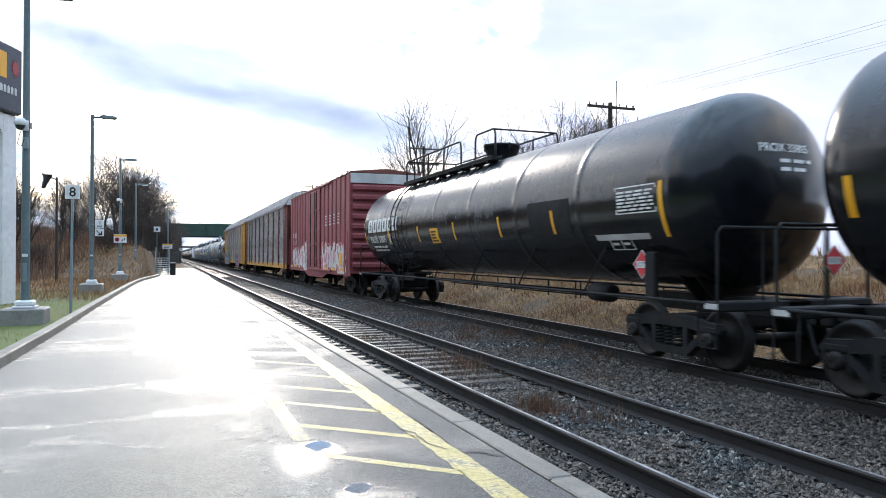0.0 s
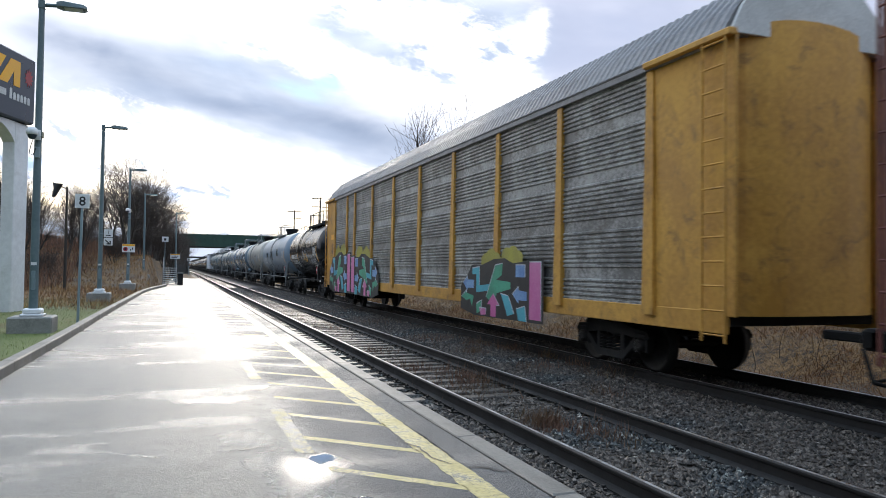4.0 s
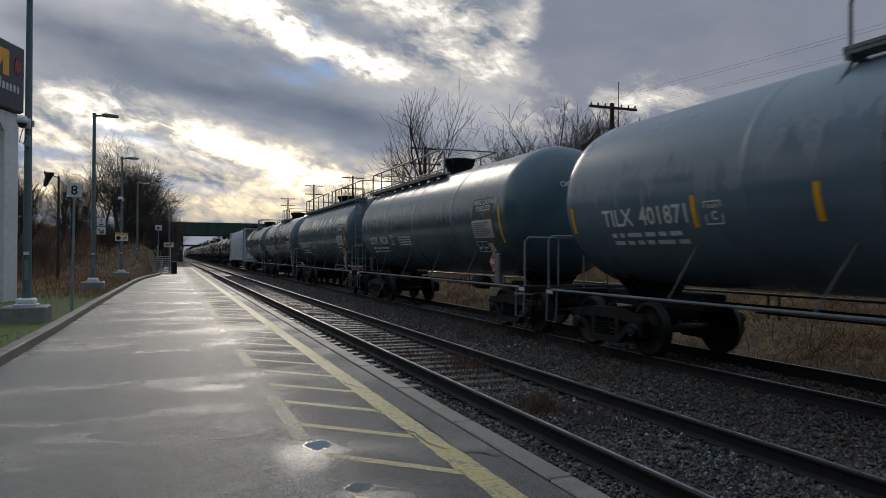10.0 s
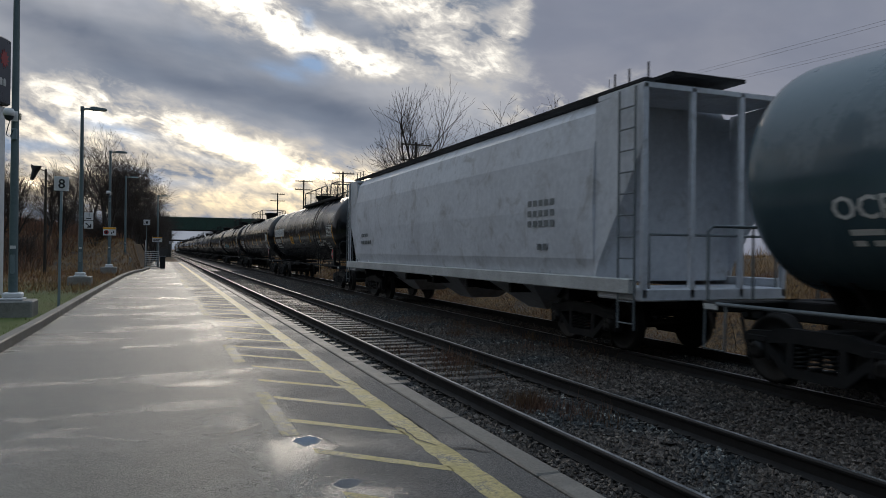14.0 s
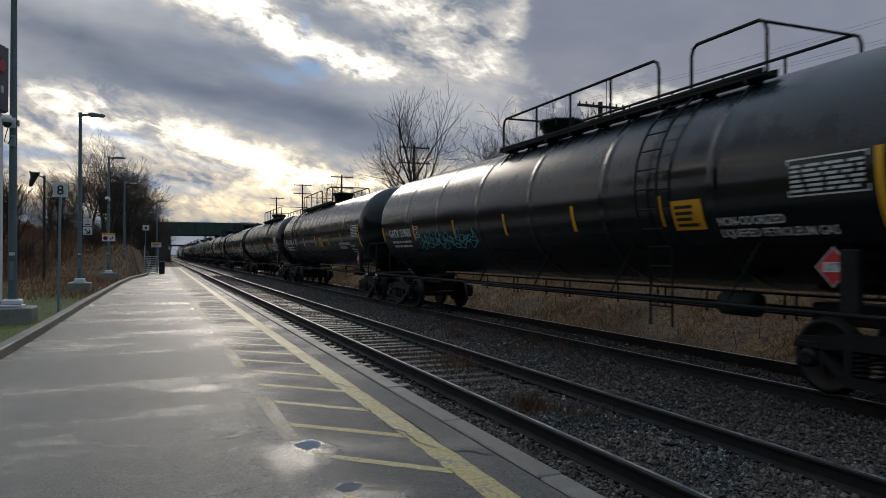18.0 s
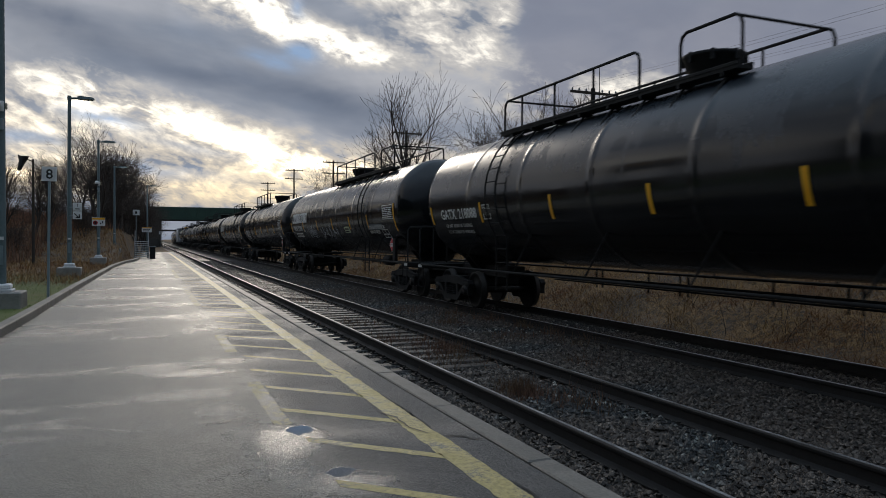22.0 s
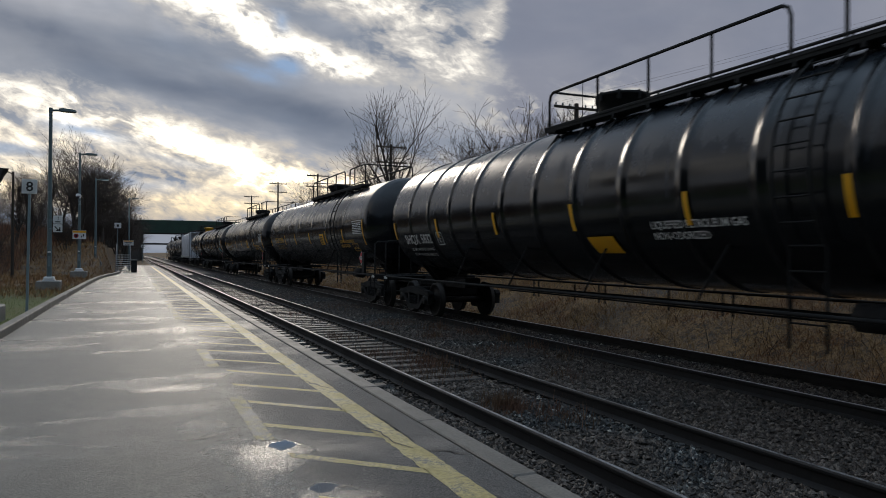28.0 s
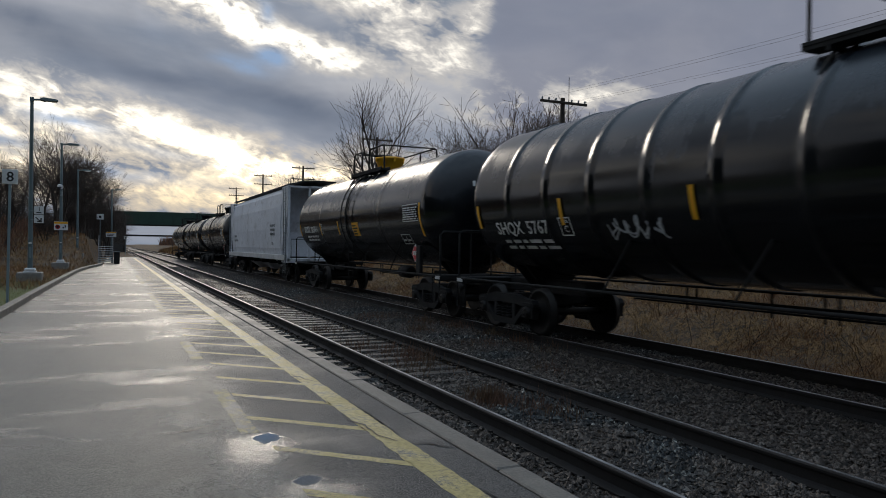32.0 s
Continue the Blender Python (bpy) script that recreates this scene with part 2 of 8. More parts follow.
def tank_paint(name, low, high, dust_and_sheen, rough):
    """Gloss paint on a tank; a ragged film of dust and painted sky sheen streaks down from the top."""
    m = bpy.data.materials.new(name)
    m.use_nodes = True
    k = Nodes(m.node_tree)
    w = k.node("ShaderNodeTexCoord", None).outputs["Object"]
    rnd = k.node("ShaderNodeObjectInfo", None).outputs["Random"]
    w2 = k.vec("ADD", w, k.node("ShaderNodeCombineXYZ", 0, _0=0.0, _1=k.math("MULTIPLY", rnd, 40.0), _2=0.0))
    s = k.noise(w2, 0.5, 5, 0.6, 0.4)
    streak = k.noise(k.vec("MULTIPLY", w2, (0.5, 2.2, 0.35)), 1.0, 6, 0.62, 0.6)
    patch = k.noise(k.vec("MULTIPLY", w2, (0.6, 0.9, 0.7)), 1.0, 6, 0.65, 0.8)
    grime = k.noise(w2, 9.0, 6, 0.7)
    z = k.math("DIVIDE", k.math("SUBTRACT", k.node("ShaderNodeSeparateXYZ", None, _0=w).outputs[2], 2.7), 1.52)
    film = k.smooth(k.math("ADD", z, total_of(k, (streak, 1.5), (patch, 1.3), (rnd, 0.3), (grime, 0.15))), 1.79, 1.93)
    # painted sheen fades on the tank's ends, which mirror little sky
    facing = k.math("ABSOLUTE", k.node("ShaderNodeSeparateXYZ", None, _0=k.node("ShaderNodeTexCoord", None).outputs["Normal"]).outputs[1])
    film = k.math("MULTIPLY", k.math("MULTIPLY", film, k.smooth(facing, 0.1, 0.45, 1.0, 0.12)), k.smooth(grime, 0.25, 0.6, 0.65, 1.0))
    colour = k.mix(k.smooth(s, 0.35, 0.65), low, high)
    # paler blue-grey on the upper shell: dust plus sky reflection put into the colour
    colour = k.mix(film, colour, dust_and_sheen)
    b = k.node("ShaderNodeBsdfPrincipled", None)
    k.put(b.inputs["Base Color"], colour)
    k.put(b.inputs["Roughness"], k.math("ADD", k.smooth(s, 0.3, 0.7, rough[0], rough[1]), k.math("MULTIPLY", film, 0.12)))
    bn = k.node("ShaderNodeBump", None)
    bn.inputs["Strength"].default_value, bn.inputs["Distance"].default_value = 0.12, 0.02
    k.put(bn.inputs["Height"], k.noise(w2, 1.3, 3, 0.5))
    k.put(b.inputs["Normal"], bn.outputs[0])
    k.node("ShaderNodeOutputMaterial", None, _0=b.outputs[0])
    return m


def total_of(k, *pairs):
    out = k.math("MULTIPLY", *pairs[0])
    for v, f in pairs[1:]:
        out = k.math("ADD", out, k.math("MULTIPLY", v, f))
    return out


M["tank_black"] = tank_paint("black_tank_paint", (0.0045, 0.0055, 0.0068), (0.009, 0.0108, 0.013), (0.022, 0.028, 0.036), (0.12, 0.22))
M["tank_grey"] = tank_paint("blue_grey_tank_paint", (0.095, 0.145, 0.19), (0.135, 0.195, 0.245), (0.19, 0.235, 0.27), (0.14, 0.26))
M["tank_dark_grey"] = tank_paint("dark_grey_tank_paint", (0.055, 0.095, 0.115), (0.09, 0.14, 0.162), (0.125, 0.165, 0.185), (0.14, 0.26))
M["tank_tan"] = surface("weathered_light_grey_tank_paint", (0.26, 0.25, 0.22), (0.42, 0.41, 0.375), (0.4, 0.6), grain=10, stain=0.4, bump=0.05, dirt=(0.10, 0.09, 0.075), dirt_amount=0.6)
M["hopper_white"] = surface("pale_grey_hopper_paint", (0.52, 0.54, 0.58), (0.70, 0.72, 0.76), (0.45, 0.65), grain=8, stain=0.5, bump=0.05, dirt=(0.2, 0.18, 0.16), dirt_amount=0.5)
M["boxcar_red"] = surface("faded_red_boxcar_paint", (0.18, 0.034, 0.040), (0.30, 0.072, 0.080), (0.45, 0.7), grain=9, stain=0.6, bump=0.1, dirt=(0.10, 0.035, 0.033), dirt_amount=0.35)
M["rack_steel"] = surface("galvanised_rack_panel", (0.13, 0.125, 0.118), (0.38, 0.37, 0.35), (0.4, 0.6), metal=0.15, grain=14, stain=0.9, bump=0.1, contrast=(0.42, 0.58), dirt=(0.09, 0.072, 0.055), dirt_amount=0.8)
M["rack_brown"] = surface("oxide_brown_rack_paint", (0.11, 0.03, 0.025), (0.2, 0.065, 0.05), (0.5, 0.7), grain=12, stain=0.8, dirt=(0.06, 0.03, 0.025))
M["rack_yellow"] = surface("weathered_yellow_rack_paint", (0.42, 0.20, 0.03), (0.62, 0.33, 0.06), (0.5, 0.7), grain=12, stain=0.8, dirt=(0.16, 0.08, 0.03), dirt_amount=0.7)
M["stripe_yellow"] = surface("reflective_yellow_sheeting", (0.75, 0.34, 0.01), (0.88, 0.45, 0.02), (0.3, 0.5), grain=40, bump=0.0)
M["white_paint"] = surface("white_lettering_paint", (0.6, 0.6, 0.58), (0.8, 0.8, 0.78), (0.5, 0.7), grain=25, stain=3, bump=0.0)
M["dim_gold"] = surface("worn_yellow_stencil_paint", (0.12, 0.07, 0.015), (0.24, 0.14, 0.03), (0.5, 0.7), grain=25, stain=3, bump=0.0)
M["gold_paint"] = surface("yellow_lettering_paint", (0.55, 0.28, 0.03), (0.7, 0.4, 0.05), (0.5, 0.7), grain=25, stain=3, bump=0.0)
M["black_paint"] = surface("black_sign_paint", (0.01, 0.01, 0.01), (0.02, 0.02, 0.02), (0.4, 0.6), bump=0.0)
M["red_paint"] = surface("red_placard_paint", (0.5, 0.02, 0.03), (0.65, 0.04, 0.05), (0.4, 0.6), bump=0.0)
M["frame_steel"] = surface("grimy_black_steel", (0.004, 0.004, 0.0042), (0.009, 0.009, 0.009), (0.72, 0.95), grain=25, stain=2, bump=0.2)
M["rail_grey_steel"] = surface("grey_painted_steel_tube", (0.10, 0.12, 0.13), (0.2, 0.22, 0.23), (0.35, 0.55), grain=25, bump=0.1)
M["wheel_steel"] = surface("worn_wheel_steel", (0.010, 0.0095, 0.009), (0.024, 0.022, 0.020), (0.45, 0.7), metal=0.4, grain=20, stain=3)
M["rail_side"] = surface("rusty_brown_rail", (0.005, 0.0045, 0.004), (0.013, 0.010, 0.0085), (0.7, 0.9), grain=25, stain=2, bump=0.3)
M["rail_top"] = surface("polished_rail_head", (0.34, 0.34, 0.35), (0.55, 0.55, 0.55), (0.34, 0.48), metal=1.0, grain=10, stain=2, bump=0.02)
M["sleeper"] = surface("weathered_timber_sleeper", (0.024, 0.021, 0.018), (0.085, 0.075, 0.064), (0.32, 0.65), grain=18, stain=1.5, bump=0.6, random_shift=0.5)
M["concrete"] = surface("damp_grey_concrete", (0.17, 0.16, 0.145), (0.31, 0.30, 0.275), (0.45, 0.8), grain=35, stain=1.5, bump=0.3, random_shift=0.12)
M["lamp_paint"] = surface("blue_grey_lamp_paint", (0.085, 0.125, 0.135), (0.13, 0.175, 0.185), (0.4, 0.6), grain=15, stain=1, bump=0.05)
M["pylon_white"] = surface("white_pylon_paint", (0.62, 0.62, 0.62), (0.76, 0.76, 0.76), (0.5, 0.7), grain=6, stain=0.5, bump=0.05, dirt=(0.5, 0.49, 0.46))
M["sign_navy"] = surface("dark_navy_sign_face", (0.018, 0.026, 0.038), (0.03, 0.04, 0.055), (0.25, 0.4), bump=0.02)
M["bridge_green"] = surface("dark_green_girder_paint", (0.014, 0.045, 0.032), (0.03, 0.075, 0.052), (0.5, 0.7), grain=4, stain=0.3, dirt=(0.02, 0.02, 0.016))
M["rust"] = surface("brown_rust_stain", (0.09, 0.06, 0.03), (0.16, 0.11, 0.05), (0.6, 0.8), grain=8, stain=2, bump=0.05)
M["note_green"] = surface("pale_green_notice", (0.45, 0.5, 0.33), (0.55, 0.6, 0.4), (0.5, 0.7), bump=0.0)
M["bark"] = surface("dark_winter_bark", (0.024, 0.019, 0.015), (0.065, 0.052, 0.042), (0.7, 0.9), grain=18, stain=2, bump=0.5)
M["twig"] = surface("thin_winter_twigs", (0.030, 0.021, 0.016), (0.07, 0.048, 0.036), (0.7, 0.9), bump=0.0)
M["pole_wood"] = surface("old_telegraph_pole_wood", (0.02, 0.015, 0.012), (0.05, 0.04, 0.03), (0.7, 0.9), bump=0.3)
M["graffiti"] = surface("pale_spray_paint", (0.42, 0.45, 0.48), (0.6, 0.62, 0.65), (0.5, 0.7), bump=0.0)
M["graffiti_cyan"] = surface("turquoise_spray_paint", (0.05, 0.30, 0.38), (0.10, 0.42, 0.5), (0.5, 0.7), bump=0.0)
M["dirty_white"] = surface("dirty_white_panel", (0.4, 0.4, 0.39), (0.62, 0.62, 0.6), (0.5, 0.7), bump=0.0)


# ---- mesh helpers ----
class Shape:
    """Gathers boxes, tubes and sheets into one mesh."""

    def __init__(self):
        self.v, self.f, self.s = [], [], []

    def add(self, verts, faces, smooth=False):
        n = len(self.v)
        self.v += [tuple(p) for p in verts]
        self.f += [tuple(n + i for i in q) for q in faces]
        self.s += [smooth] * len(faces)
        return self

    def box(self, x0, x1, y0, y1, z0, z1, bevel=0.0):
        if bevel <= 0:
            p = [(x, y, z) for z in (z0, z1) for y in (y0, y1) for x in (x0, x1)]
            return self.add(p, [(0, 2, 3, 1), (4, 5, 7, 6), (0, 1, 5, 4), (2, 6, 7, 3), (0, 4, 6, 2), (1, 3, 7, 5)])
        b, rings = bevel, []
        for z, i in ((z0, b), (z0 + b, 0), (z1 - b, 0), (z1, b)):
            xa, xb, ya, yb = x0 + i, x1 - i, y0 + i, y1 - i
            rings.append([(xa + b, ya, z), (xb - b, ya, z), (xb, ya + b, z), (xb, yb - b, z), (xb - b, yb, z), (xa + b, yb, z), (xa, yb - b, z), (xa, ya + b, z)])
        return self.loft(rings)

    def loft(self, rings, closed=True, caps=True, smooth=False):
        n, p = len(rings[0]), [q for r in rings for q in r]
        f = []
        for k in range(len(rings) - 1):
            for i in range(n if closed else n - 1):
                j = (i + 1) % n
                f.append((k * n + i, k * n + j, (k + 1) * n + j, (k + 1) * n + i))
        self.add(p, f, smooth)
        if caps and closed:
            self.add(rings[0], [tuple(reversed(range(n)))])
            self.add(rings[-1], [tuple(range(n))])
        return self

    def tube(self, a, b, r0, r1=None, n=8, caps=True):
        a, b = Vector(a), Vector(b)
        r1 = r0 if r1 is None else r1
        d = (b - a).normalized()
        u = d.orthogonal().normalized()
        w = d.cross(u)
        rings = [[tuple(c + r * (math.cos(t) * u + math.sin(t) * w)) for t in [2 * math.pi * i / n for i in range(n)]] for c, r in ((a, r0), (b, r1))]
        return self.loft(rings, caps=caps, smooth=True)

    def pipe(self, points, r, n=8):
        """One bent tube through the points."""
        p = [Vector(q) for q in points]
        rings, u = [], None
        for i, c in enumerate(p):
            d = (p[min(i + 1, len(p) - 1)] - p[max(i - 1, 0)]).normalized()
            u = d.orthogonal().normalized() if u is None else (u - d * u.dot(d)).normalized()
            w = d.cross(u)
            rings.append([tuple(c + r * (math.cos(t) * u + math.sin(t) * w)) for t in [2 * math.pi * k / n for k in range(n)]])
        return self.loft(rings, smooth=True)

    def lathe(self, profile, axis="y", centre=(0, 0, 0), n=32, smooth=True):
        """profile: (along, radius) pairs."""
        rings = []
        for along, r in profile:
            ring = []
            for i in range(n):
                t = 2 * math.pi * i / n
                a, b = r * math.cos(t), r * math.sin(t)
                p = {"x": (along, a, b), "y": (b, along, a), "z": (a, b, along)}[axis]
                ring.append(tuple(p[k] + centre[k] for k in range(3)))
            rings.append(ring)
        return self.loft(rings, smooth=smooth)

    def mesh(self, name, *materials):
        me = bpy.data.meshes.new(name)
        me.from_pydata(self.v, [], self.f)
        me.polygons.foreach_set("use_smooth", self.s)
        for m in materials:
            me.materials.append(m)
        me.update()
        return me


CACHE = {}


def cached(key, name, build, *materials):
    if key not in CACHE:
        CACHE[key] = build().mesh(name, *materials)
    return CACHE[key]


def part(name, shape, material, parent, label="", at=None):
    """One mesh object under a thing or part."""
    me = shape if isinstance(shape, bpy.types.Mesh) else shape.mesh(name, material)
    ob = new(name, me)
    ob.parent = parent
    if at is not None:
        ob.matrix_basis = at if isinstance(at, Matrix) else Matrix.Translation(at)
    if label:
        ob["label"] = label
    return ob


def thing(name, label, category, at=(0, 0, 0), group="", kind="", shape=None, material=None):
    ob = new(name, shape.mesh(name, material) if shape else None)
    ob.matrix_basis = at if isinstance(at, Matrix) else Matrix.Translation(at)
    return tagged(ob, label, category, group, kind)


def fast_mesh(name, verts, faces, material, sides, smooth=False):
    """A large mesh from numpy arrays of equal-sided faces."""
    me = bpy.data.meshes.new(name)
    nv, nf = len(verts), len(faces)
    me.vertices.add(nv)
    me.vertices.foreach_set("co", np.asarray(verts, np.float32).ravel())
    me.loops.add(nf * sides)
    me.loops.foreach_set("vertex_index", np.asarray(faces, np.int32).ravel())
    me.polygons.add(nf)
    me.polygons.foreach_set("loop_start", np.arange(0, nf * sides, sides, dtype=np.int32))
    me.polygons.foreach_set("use_smooth", np.full(nf, smooth))
    me.materials.append(material)
    me.update()
    me.validate()
    return me


# ---- ground, platform, tracks ----
RAIL_Z = -0.107                      # top of the rails; the platform's surface is z = 0
T1, T2, GAUGE = 4.31, 8.38, 1.53    # centre lines of the two tracks, rail to rail
EDGE = 2.71                          # the platform's edge
rng = np.random.default_rng(7)


def ground_material():
    m = bpy.data.materials.new("winter_grass_and_soil")
    m.use_nodes = True
    k = Nodes(m.node_tree)
    w = k.node("ShaderNodeTexCoord", None).outputs["Object"]
    sx = k.node("ShaderNodeSeparateXYZ", None, _0=w)
    patch, fine_n = k.noise(w, 0.35, 5, 0.6, 0.5), k.noise(w, 14, 6, 0.7)
    tuft = k.noise(w, 3.4, 5, 0.65, 0.6)
    straw = k.mix(k.smooth(k.math("ADD", k.math("MULTIPLY", fine_n, 0.6), k.math("MULTIPLY", tuft, 0.4)), 0.40, 0.60), (0.018, 0.010, 0.005), (0.25, 0.14, 0.05))
    green = k.mix(fine_n, (0.05, 0.072, 0.015), (0.15, 0.18, 0.04))
    soil = k.mix(fine_n, (0.03, 0.022, 0.016), (0.08, 0.06, 0.045))
    side = k.smooth(k.math("ADD", sx.outputs[0], k.math("MULTIPLY", patch, 3.0)), -6.5, 0.5)      # lawn beside the platform
    near = k.smooth(k.math("ADD", sx.outputs[1], k.math("MULTIPLY", patch, 14.0)), 28.0, 48.0, 1.0, 0.0)
    right = k.smooth(sx.outputs[0], 2.0, 3.0, 1.0, 0.0)
    lawn = k.math("MULTIPLY", k.math("MULTIPLY", near, right), k.smooth(patch, 0.25, 0.5))
    colour = k.mix(k.smooth(patch, 0.42, 0.68), straw, soil)
    colour = k.mix(lawn, colour, green)
    b = k.node("ShaderNodeBsdfPrincipled", None)
    k.put(b.inputs["Base Color"], colour)
    b.inputs["Roughness"].default_value = 0.9
    bn = k.node("ShaderNodeBump", None)
    bn.inputs["Strength"].default_value, bn.inputs["Distance"].default_value = 0.7, 0.05
    k.put(bn.inputs["Height"], fine_n)
    k.put(b.inputs["Normal"], bn.outputs[0])
    k.node("ShaderNodeOutputMaterial", None, _0=b.outputs[0])
    return m


M["ground"] = ground_material()


def ground_height(x, y):
    """Height of the land: a trough for the tracks, a low bank beyond them, a wooded rise behind the lawn."""
    h = np.full(np.broadcast(x, y).shape, -0.42) + 0 * x
    left = np.clip((-2.0 - x) / 0.3, 0, 1)
    h = h + left * 0.47
    rise = np.clip((-6.0 - x) / 14, 0, 1) * np.clip((y - 30) / 60, 0, 1) * 2.2
    rise += np.clip((1.5 - x) / 3.0, 0, 1) * np.clip((y - 52) / 22, 0, 1) * 2.4 * np.clip((-1.6 - x) / 1.0, 0, 1)
    bank = np.clip((x - 10.6) / 2.2, 0, 1)
    h = h + rise + bank * bank * (3 - 2 * bank) * 0.62 + np.clip((x - 12.6) / 5, 0, 1) * 1.3
    n = 0.10 * np.sin(x * 1.7 + 0.6 * np.sin(y * 0.9)) * np.sin(y * 1.1 + 1.3 * np.sin(x * 0.7))
    h = h + n * np.clip((x - 10.2) / 1.0, 0, 1) + 0.4 * n * np.clip((-3.2 - x) / 2, 0, 1)
    far = np.clip((np.abs(x) - 120) / 400, 0, 1) + np.clip((np.abs(y) - 700) / 800, 0, 1)
    return h * np.clip(1 - far, 0, 1) - 0.3 * np.clip(far, 0, 1)


def spaced(a, b, breaks):
    out = [a]
    for stop, step in breaks:
        while out[-1] + step < stop:
            out.append(out[-1] + step)
        out.append(stop)
    return np.array(sorted(set(out)))


def make_ground():
    xs = spaced(-2600, 2600, [(-200, 300), (-40, 16), (-12, 2.5), (18, 0.4), (50, 3), (200, 15), (2600, 300)])
    ys = spaced(-2600, 4000, [(-600, 250), (-20, 40), (2, 2), (70, 0.6), (260, 4), (700, 40), (4000, 300)])
    X, Y = np.meshgrid(xs, ys)
    Z = ground_height(X, Y)
    v = np.stack([X, Y, Z], -1).reshape(-1, 3)
    nx, ny = len(xs), len(ys)
    i = np.arange(nx * ny).reshape(ny, nx)
    f = np.stack([i[:-1, :-1], i[:-1, 1:], i[1:, 1:], i[1:, :-1]], -1).reshape(-1, 4)
    ob = new("ground", fast_mesh("ground", v, f, M["ground"], 4, True))
    tagged(ob, "grassy ground with winter-brown weeds and damp soil", "ground", kind="structure")


make_ground()


def asphalt_material():
    """Damp asphalt: a pale worn walkway, a darker coarse strip beside the track, a thin film of water in broad cross bands."""
    m = bpy.data.materials.new("damp_platform_asphalt")
    m.use_nodes = True
    k = Nodes(m.node_tree)
    w = k.node("ShaderNodeTexCoord", None).outputs["Object"]
    sx = k.node("ShaderNodeSeparateXYZ", None, _0=w)
    grit = k.noise(w, 75, 5, 0.75)
    chip = k.noise(w, 150, 3, 0.75)
    pebble = k.noise(w, 46, 2, 0.6)
    mottle = k.noise(w, 5.5, 6, 0.65, 0.3)
    patch = k.noise(k.vec("MULTIPLY", w, (0.55, 0.9, 1.0)), 1.1, 5, 0.6, 0.6)
    broad = k.noise(k.vec("MULTIPLY", w, (0.16, 0.5, 1.0)), 1.0, 4, 0.55, 0.4)
    strip = k.smooth(k.math("ADD", sx.outputs[0], k.math("MULTIPLY", k.math("SUBTRACT", mottle, 0.5), 0.5)), 0.85, 1.4)
    wet = k.smooth(k.math("ADD", k.math("MULTIPLY", patch, 0.5), k.math("MULTIPLY", broad, 0.6)), 0.42, 0.68)
    hollow = None                    # shallow dips that hold water longest
    for hx, hy, ax, ay, deep in ((0.42, 8.9, 0.8, 0.35, 0.9), (1.0, 9.7, 0.7, 0.5, 0.8), (0.9, 13.3, 0.9, 0.7, 0.8), (1.3, 4.5, 0.45, 0.45, 0.9), (1.1, 5.75, 0.42, 0.62, 1.0), (0.6, 6.9, 0.5, 0.7, 0.75), (0.75, 5.0, 0.35, 0.8, 0.5), (0.5, 17.5, 1.2, 0.9, 0.6), (0.2, 30.0, 1.4, 2.0, 0.5)):
        u = k.math("DIVIDE", k.math("SUBTRACT", sx.outputs[0], hx), ax)
        v = k.math("DIVIDE", k.math("SUBTRACT", sx.outputs[1], hy), ay)
        e = k.math("MULTIPLY", k.math("EXPONENT", k.math("MULTIPLY", k.math("ADD", k.math("MULTIPLY", u, u), k.math("MULTIPLY", v, v)), -1.0)), deep)
        hollow = e if hollow is None else k.math("ADD", hollow, e)
    hollow = k.smooth(k.math("ADD", hollow, k.math("MULTIPLY", k.math("SUBTRACT", mottle, 0.5), 0.7)), 0.05, 1.15)
    wet = k.math("MAXIMUM", k.math("MULTIPLY", wet, 0.75), hollow)
    pale = k.mix(k.smooth(grit, 0.36, 0.64), (0.05, 0.047, 0.041), (0.43, 0.40, 0.35))
    dark = k.mix(k.smooth(grit, 0.34, 0.66), (0.022, 0.022, 0.023), (0.20, 0.195, 0.19))
    colour = k.mix(strip, pale, dark)
    colour = k.mix(k.math("MULTIPLY", k.smooth(mottle, 0.36, 0.66), 0.35), colour, k.mix(1.0, colour, (0.5, 0.5, 0.5), "MULTIPLY"))
    colour = k.mix(k.math("MULTIPLY", k.smooth(chip, 0.56, 0.66), 0.75), colour, (0.46, 0.44, 0.40))
    colour = k.mix(k.math("MULTIPLY", k.smooth(pebble, 0.46, 0.3), 0.6), colour, k.mix(1.0, colour, (0.4, 0.4, 0.4), "MULTIPLY"))
    colour = k.mix(k.math("MULTIPLY", wet, 0.35), colour, k.mix(1.0, colour, (0.4, 0.4, 0.4), "MULTIPLY"))
    pool = None                      # standing water
    for hx, hy, ax, ay in ((1.16, 5.95, 0.15, 0.19), (1.2, 4.77, 0.12, 0.12)):
        u = k.math("DIVIDE", k.math("SUBTRACT", sx.outputs[0], hx), ax)
        v = k.math("DIVIDE", k.math("SUBTRACT", sx.outputs[1], hy), ay)
        e = k.math("EXPONENT", k.math("MULTIPLY", k.math("ADD", k.math("MULTIPLY", u, u), k.math("MULTIPLY", v, v)), -1.0))
        pool = e if pool is None else k.math("ADD", pool, e)
    pool = k.smooth(k.math("ADD", pool, k.math("MULTIPLY", k.math("SUBTRACT", mottle, 0.5), 1.3)), 0.40, 0.62)
    # dark water, with some blue of the mirrored sky mixed into its colour
    colour = k.mix(k.math("MULTIPLY", pool, 0.8), colour, (0.03, 0.045, 0.06))
    b = k.node("ShaderNodeBsdfPrincipled", None)
    k.put(b.inputs["Base Color"], colour)
    film = k.math("SUBTRACT", k.smooth(wet, 0.0, 1.0, 0.42, 0.21), k.math("MULTIPLY", hollow, 0.04))
